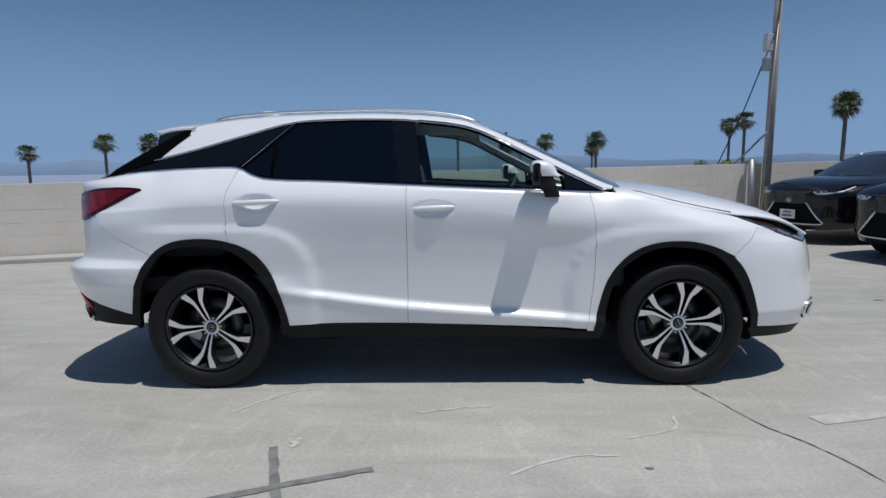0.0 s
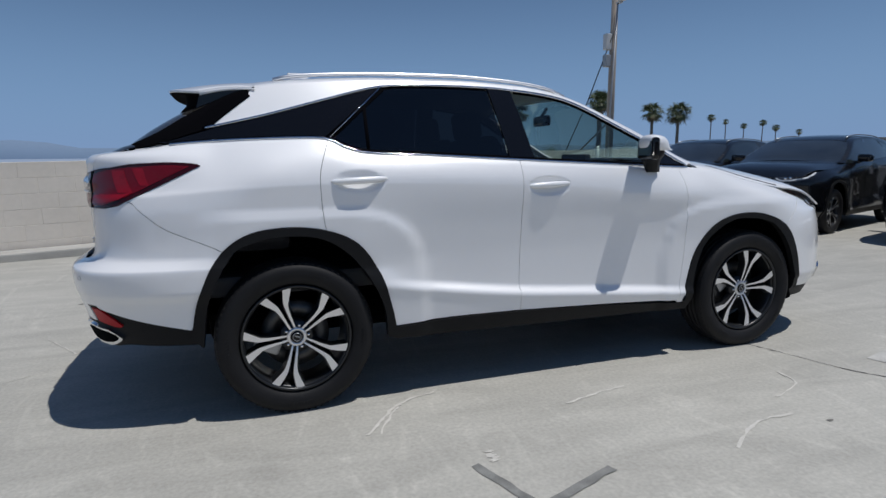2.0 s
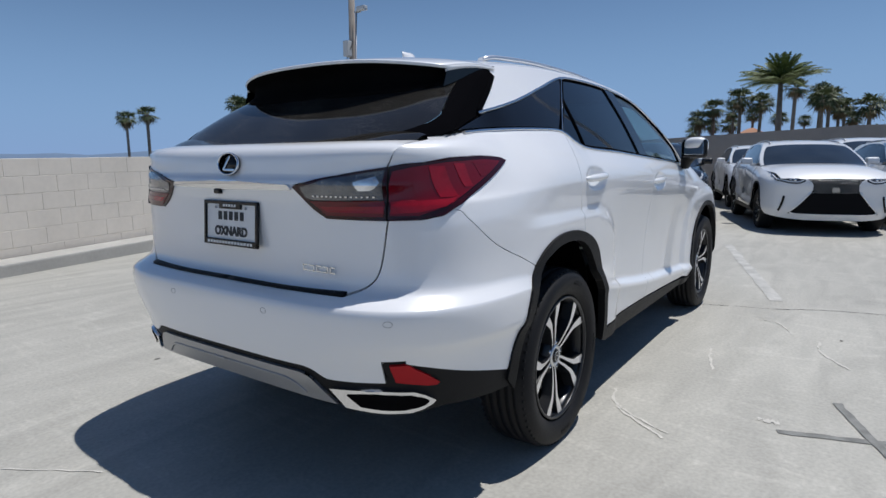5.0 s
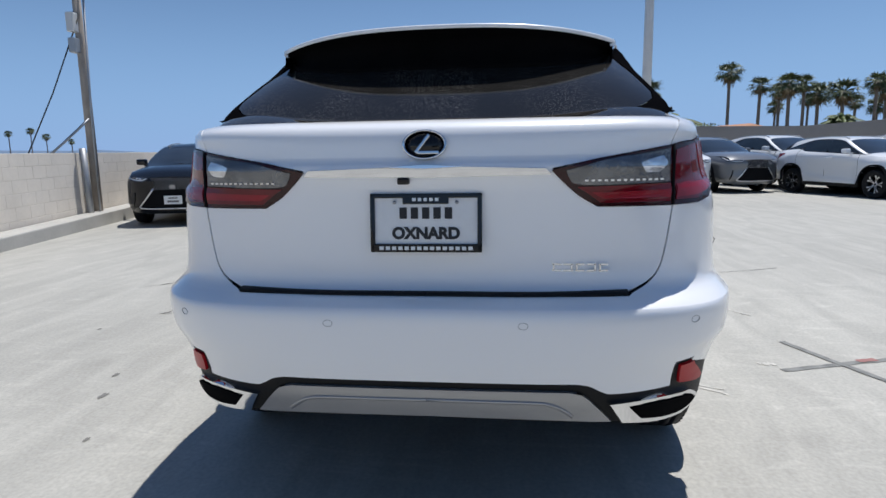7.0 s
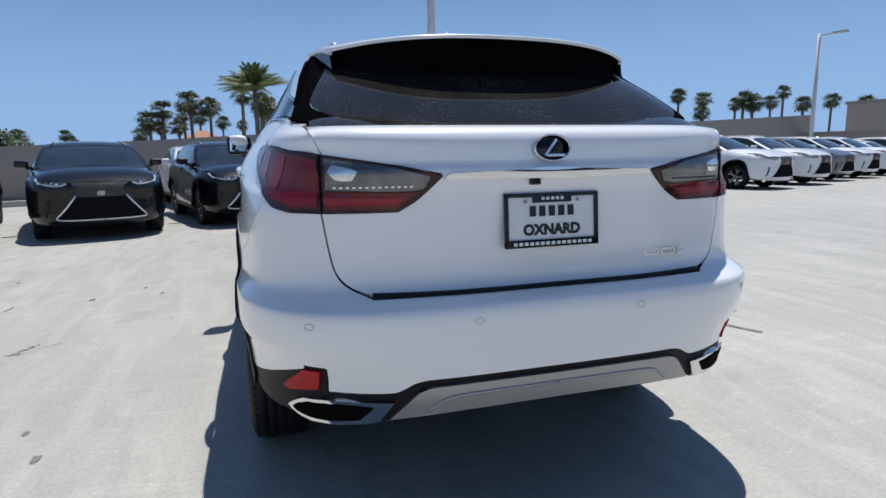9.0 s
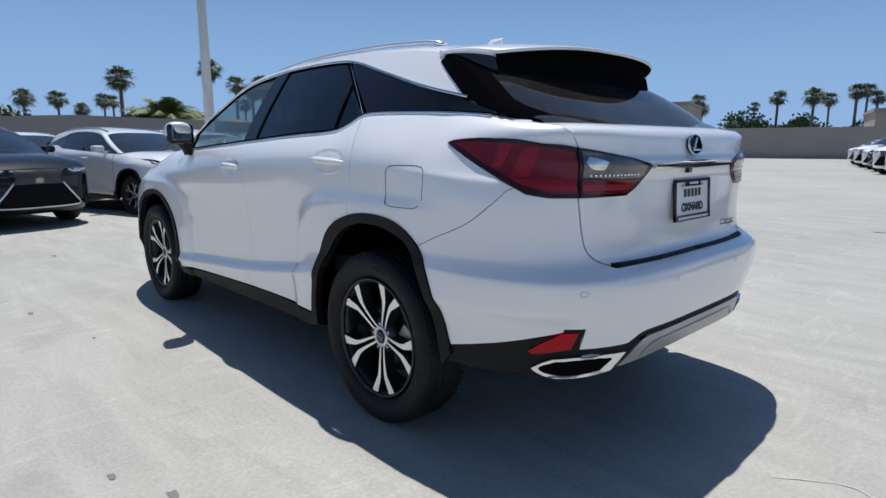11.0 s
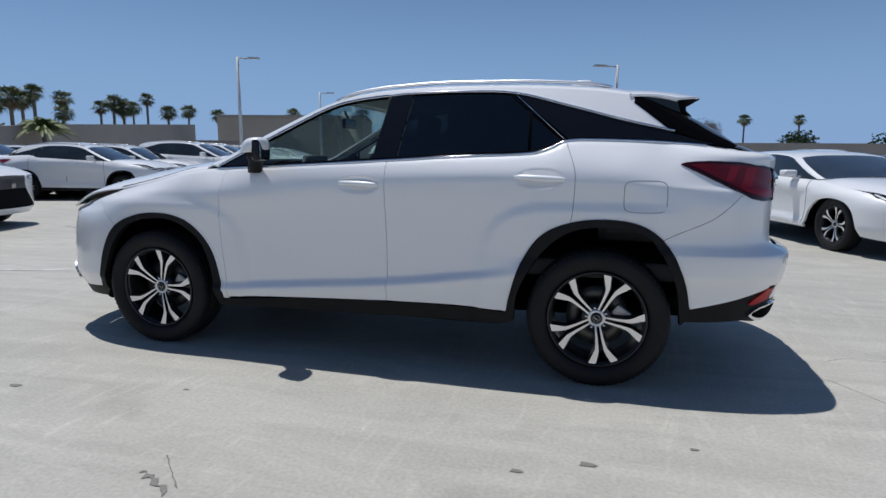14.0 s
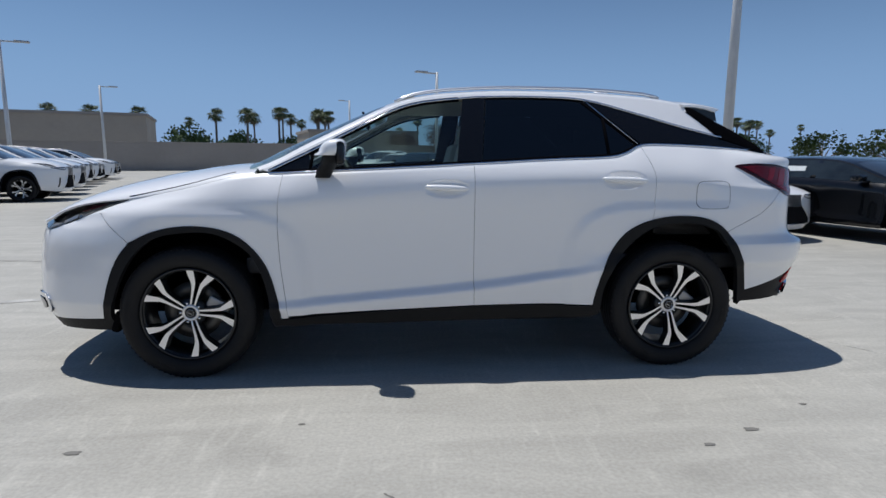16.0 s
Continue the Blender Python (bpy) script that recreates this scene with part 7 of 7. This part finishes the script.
for k, (x, y, r, h) in enumerate(((41.0, -118.0, 5.5, 6.5), (30.0, -116.0, 4.5, 5.0), (-46.0, -104.0, 5.0, 4.6), (-60.0, -110.0, 5.0, 5.5), (-84.0, -130.0, 6.0, 5.5), (-34.0, -110.0, 4.0, 4.0), (70.0, -6.0, 3.4, 4.4), (62.0, -17.0, 3.0, 4.0),
                                 (58.0, -40.0, 3.2, 3.8), (20.0, -112.0, 4.0, 4.0), (40.9, -82.0, 3.6, 3.6), (33.0, -86.0, 2.6, 2.4), (24.8, -88.0, 3.0, 2.6), (-46.0, -73.0, 4.0, 3.4), (-48.0, -58.0, 3.4, 3.4), (-49.0, -50.0, 3.4, 3.0), (-51.0, -42.0, 3.2, 3.0), (55.0, 22.0, 2.6, 2.8), (46.0, -16.0, 2.2, 2.6), (40.0, -33.0, 2.4, 2.6))):
    bush("broadleaf_tree", "dense green tree beyond the deck", x, y, 1.0, r, h, LEAF, 110 + k)


# ---- walls and buildings beyond ----
def long_box(name, label, p0, p1, q0, q1, z0, z1, mat, cap=0.0):
    bm = bmesh.new()
    block(bm, ((p0 + p1) / 2, (q0 + q1) / 2, (z0 + z1) / 2), (p1 - p0, q1 - q0, z1 - z0), None, 0.02)
    if cap:
        block(bm, ((p0 + p1) / 2, (q0 + q1) / 2, z1 + cap / 2), (p1 - p0 + 0.12, q1 - q0 + 0.12, cap), None, 0.015)
    ob = part(name, bm, mat, None)
    ob.matrix_world = Matrix.Rotation(LOT, 4, "Z")
    return tagged(ob, label, name.split("_")[0], kind="structure")


def sweep_wall(name, label, stations, near, far, low, mat):
    """A wall along the lot's far edge: stations give p, q and the height of its top; near and far are its faces, low its foot."""
    bm = bmesh.new()
    rings = [[bm.verts.new((p + a, q, b)) for a, b in ((near, low), (near, z), (far, z), (far, low))] for p, q, z in stations]
    for r0, r1 in zip(rings, rings[1:]):
        for i in range(4):
            bm.faces.new((r0[i], r0[(i + 1) % 4], r1[(i + 1) % 4], r1[i]))
    bm.faces.new(rings[0])
    bm.faces.new(rings[-1])
    bmesh.ops.recalc_face_normals(bm, faces=bm.faces)
    ob = part(name, bm, mat, None)
    ob.matrix_world = Matrix.Rotation(LOT, 4, "Z")
    return tagged(ob, label, name.split("_")[0], kind="structure")


EDGE = [(15.35, 5.2, 1.47), (16.0, -0.5, 1.74), (17.0, -7.2, 2.16), (18.8, -19.5, 2.24), (20.3, -30.0, 2.9), (22.7, -47.0, 3.75), (24.6, -60.0, 4.4)]
sweep_wall("wall_east", "long grey stucco parapet wall with a rising top", EDGE, 0.25, 0.5, -1.0, STUCCO)
sweep_wall("kerb", "worn concrete kerb at the foot of the stucco wall", [(p, q, 0.15) for p, q, z in EDGE], -0.25, 0.25, -0.2, KERB)
long_box("wall_south", "long grey stucco parapet wall", -60, 24.2, -57.3, -57, -1, 2.6, STUCCO, 0.08)


def building(name, label, p0, p1, q0, q1, h, mat, roof=None):
    b = thing(name, label, "building")
    bm = bmesh.new()
    block(bm, ((p0 + p1) / 2, (q0 + q1) / 2, h / 2 - 1), (p1 - p0, q1 - q0, h + 2), None, 0.03)
    part("wall", bm, mat, b)
    bm = bmesh.new()
    if roof:
        m_ = (q0 + q1) / 2
        vs_ = [bm.verts.new(v) for v in ((p0 - 0.4, q0 - 0.4, h), (p1 + 0.4, q0 - 0.4, h), (p1 + 0.4, q1 + 0.4, h), (p0 - 0.4, q1 + 0.4, h), (p0 + 2.0, m_, h + roof), (p1 - 2.0, m_, h + roof))]
        for f in ((0, 1, 5, 4), (2, 3, 4, 5), (1, 2, 5), (3, 0, 4), (3, 2, 1, 0)):
            bm.faces.new([vs_[i] for i in f])
        part("roof", bm, ROOF_TILE, b, "terracotta tiled roof")
    else:
        for c, s in ((((p0 + p1) / 2, q0, h + 0.15), (p1 - p0 + 0.3, 0.3, 0.3)), (((p0 + p1) / 2, q1, h + 0.15), (p1 - p0 + 0.3, 0.3, 0.3)), ((p0, (q0 + q1) / 2, h + 0.15), (0.3, q1 - q0, 0.3)), ((p1, (q0 + q1) / 2, h + 0.15), (0.3, q1 - q0, 0.3))):
            block(bm, c, s)
        part("parapet", bm, STUCCO, b)
    b.matrix_world = Matrix.Rotation(LOT, 4, "Z")
    return b


building("flat_building", "low flat-roofed tan stucco building", 8, 26, -82, -70, 5.8, STUCCO_TAN)
building("flat_building", "low flat-roofed tan stucco building", -22, -9, -74, -64, 4.2, STUCCO_TAN)
building("house", "low house with tan stucco and terracotta roof", 31, 39, -31, -24, 1.9, STUCCO_TAN, 1.2)
building("house", "low house with terracotta hip roof", 64, 72, -15.0, -9.5, 2.6, STUCCO_TAN, 1.7)
building("house", "low house with terracotta hip roof", 70, 82, -34, -26, 2.4, STUCCO_TAN, 1.6)
building("house", "low house with terracotta hip roof", 56, 66, -45, -38, 2.2, STUCCO_TAN, 1.4)
building("house", "low house with terracotta hip roof", 20, 30, -104, -96, 2.6, STUCCO_TAN, 1.5)

# hills on the horizon, the distance haze put into their blue base colour
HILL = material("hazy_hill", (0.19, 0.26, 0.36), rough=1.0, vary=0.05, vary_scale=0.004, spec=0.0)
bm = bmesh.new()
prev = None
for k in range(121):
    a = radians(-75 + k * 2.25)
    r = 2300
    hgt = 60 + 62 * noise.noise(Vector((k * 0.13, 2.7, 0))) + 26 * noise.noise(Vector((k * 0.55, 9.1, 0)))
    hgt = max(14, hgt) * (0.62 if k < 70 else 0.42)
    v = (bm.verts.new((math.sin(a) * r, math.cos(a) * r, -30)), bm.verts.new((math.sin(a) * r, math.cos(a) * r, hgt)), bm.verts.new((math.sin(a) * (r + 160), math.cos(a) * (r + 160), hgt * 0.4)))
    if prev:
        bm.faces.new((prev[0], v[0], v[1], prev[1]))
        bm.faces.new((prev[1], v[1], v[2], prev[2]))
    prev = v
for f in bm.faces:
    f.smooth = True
tagged(part("backdrop", bm, HILL, None), "hills on the horizon tinted with blue haze", "hills", kind="structure")

# blocks of the parapet wall, course by course
bm = bmesh.new()
block(bm, (0, 0, 0), (0.3992, 0.165, 0.1972), None, 0.003, 1)
unit = bpy.data.meshes.new("block")
bm.to_mesh(unit)
bm.free()
unit.materials.append(WALL_PAINT)
rnd = random.Random(8)
for c in range(6):
    for k in range(50):
        x = -8.2 + 0.4 * k + (0.2 if c % 2 else 0.0)
        b = new("block", unit)
        b.parent = wall
        b.matrix_local = Matrix.Translation((x, 0.52 + rnd.uniform(-0.0012, 0.0012), 0.113 + 0.2 * c)) @ Matrix.Rotation(rnd.uniform(-0.0015, 0.0015), 4, "Z")
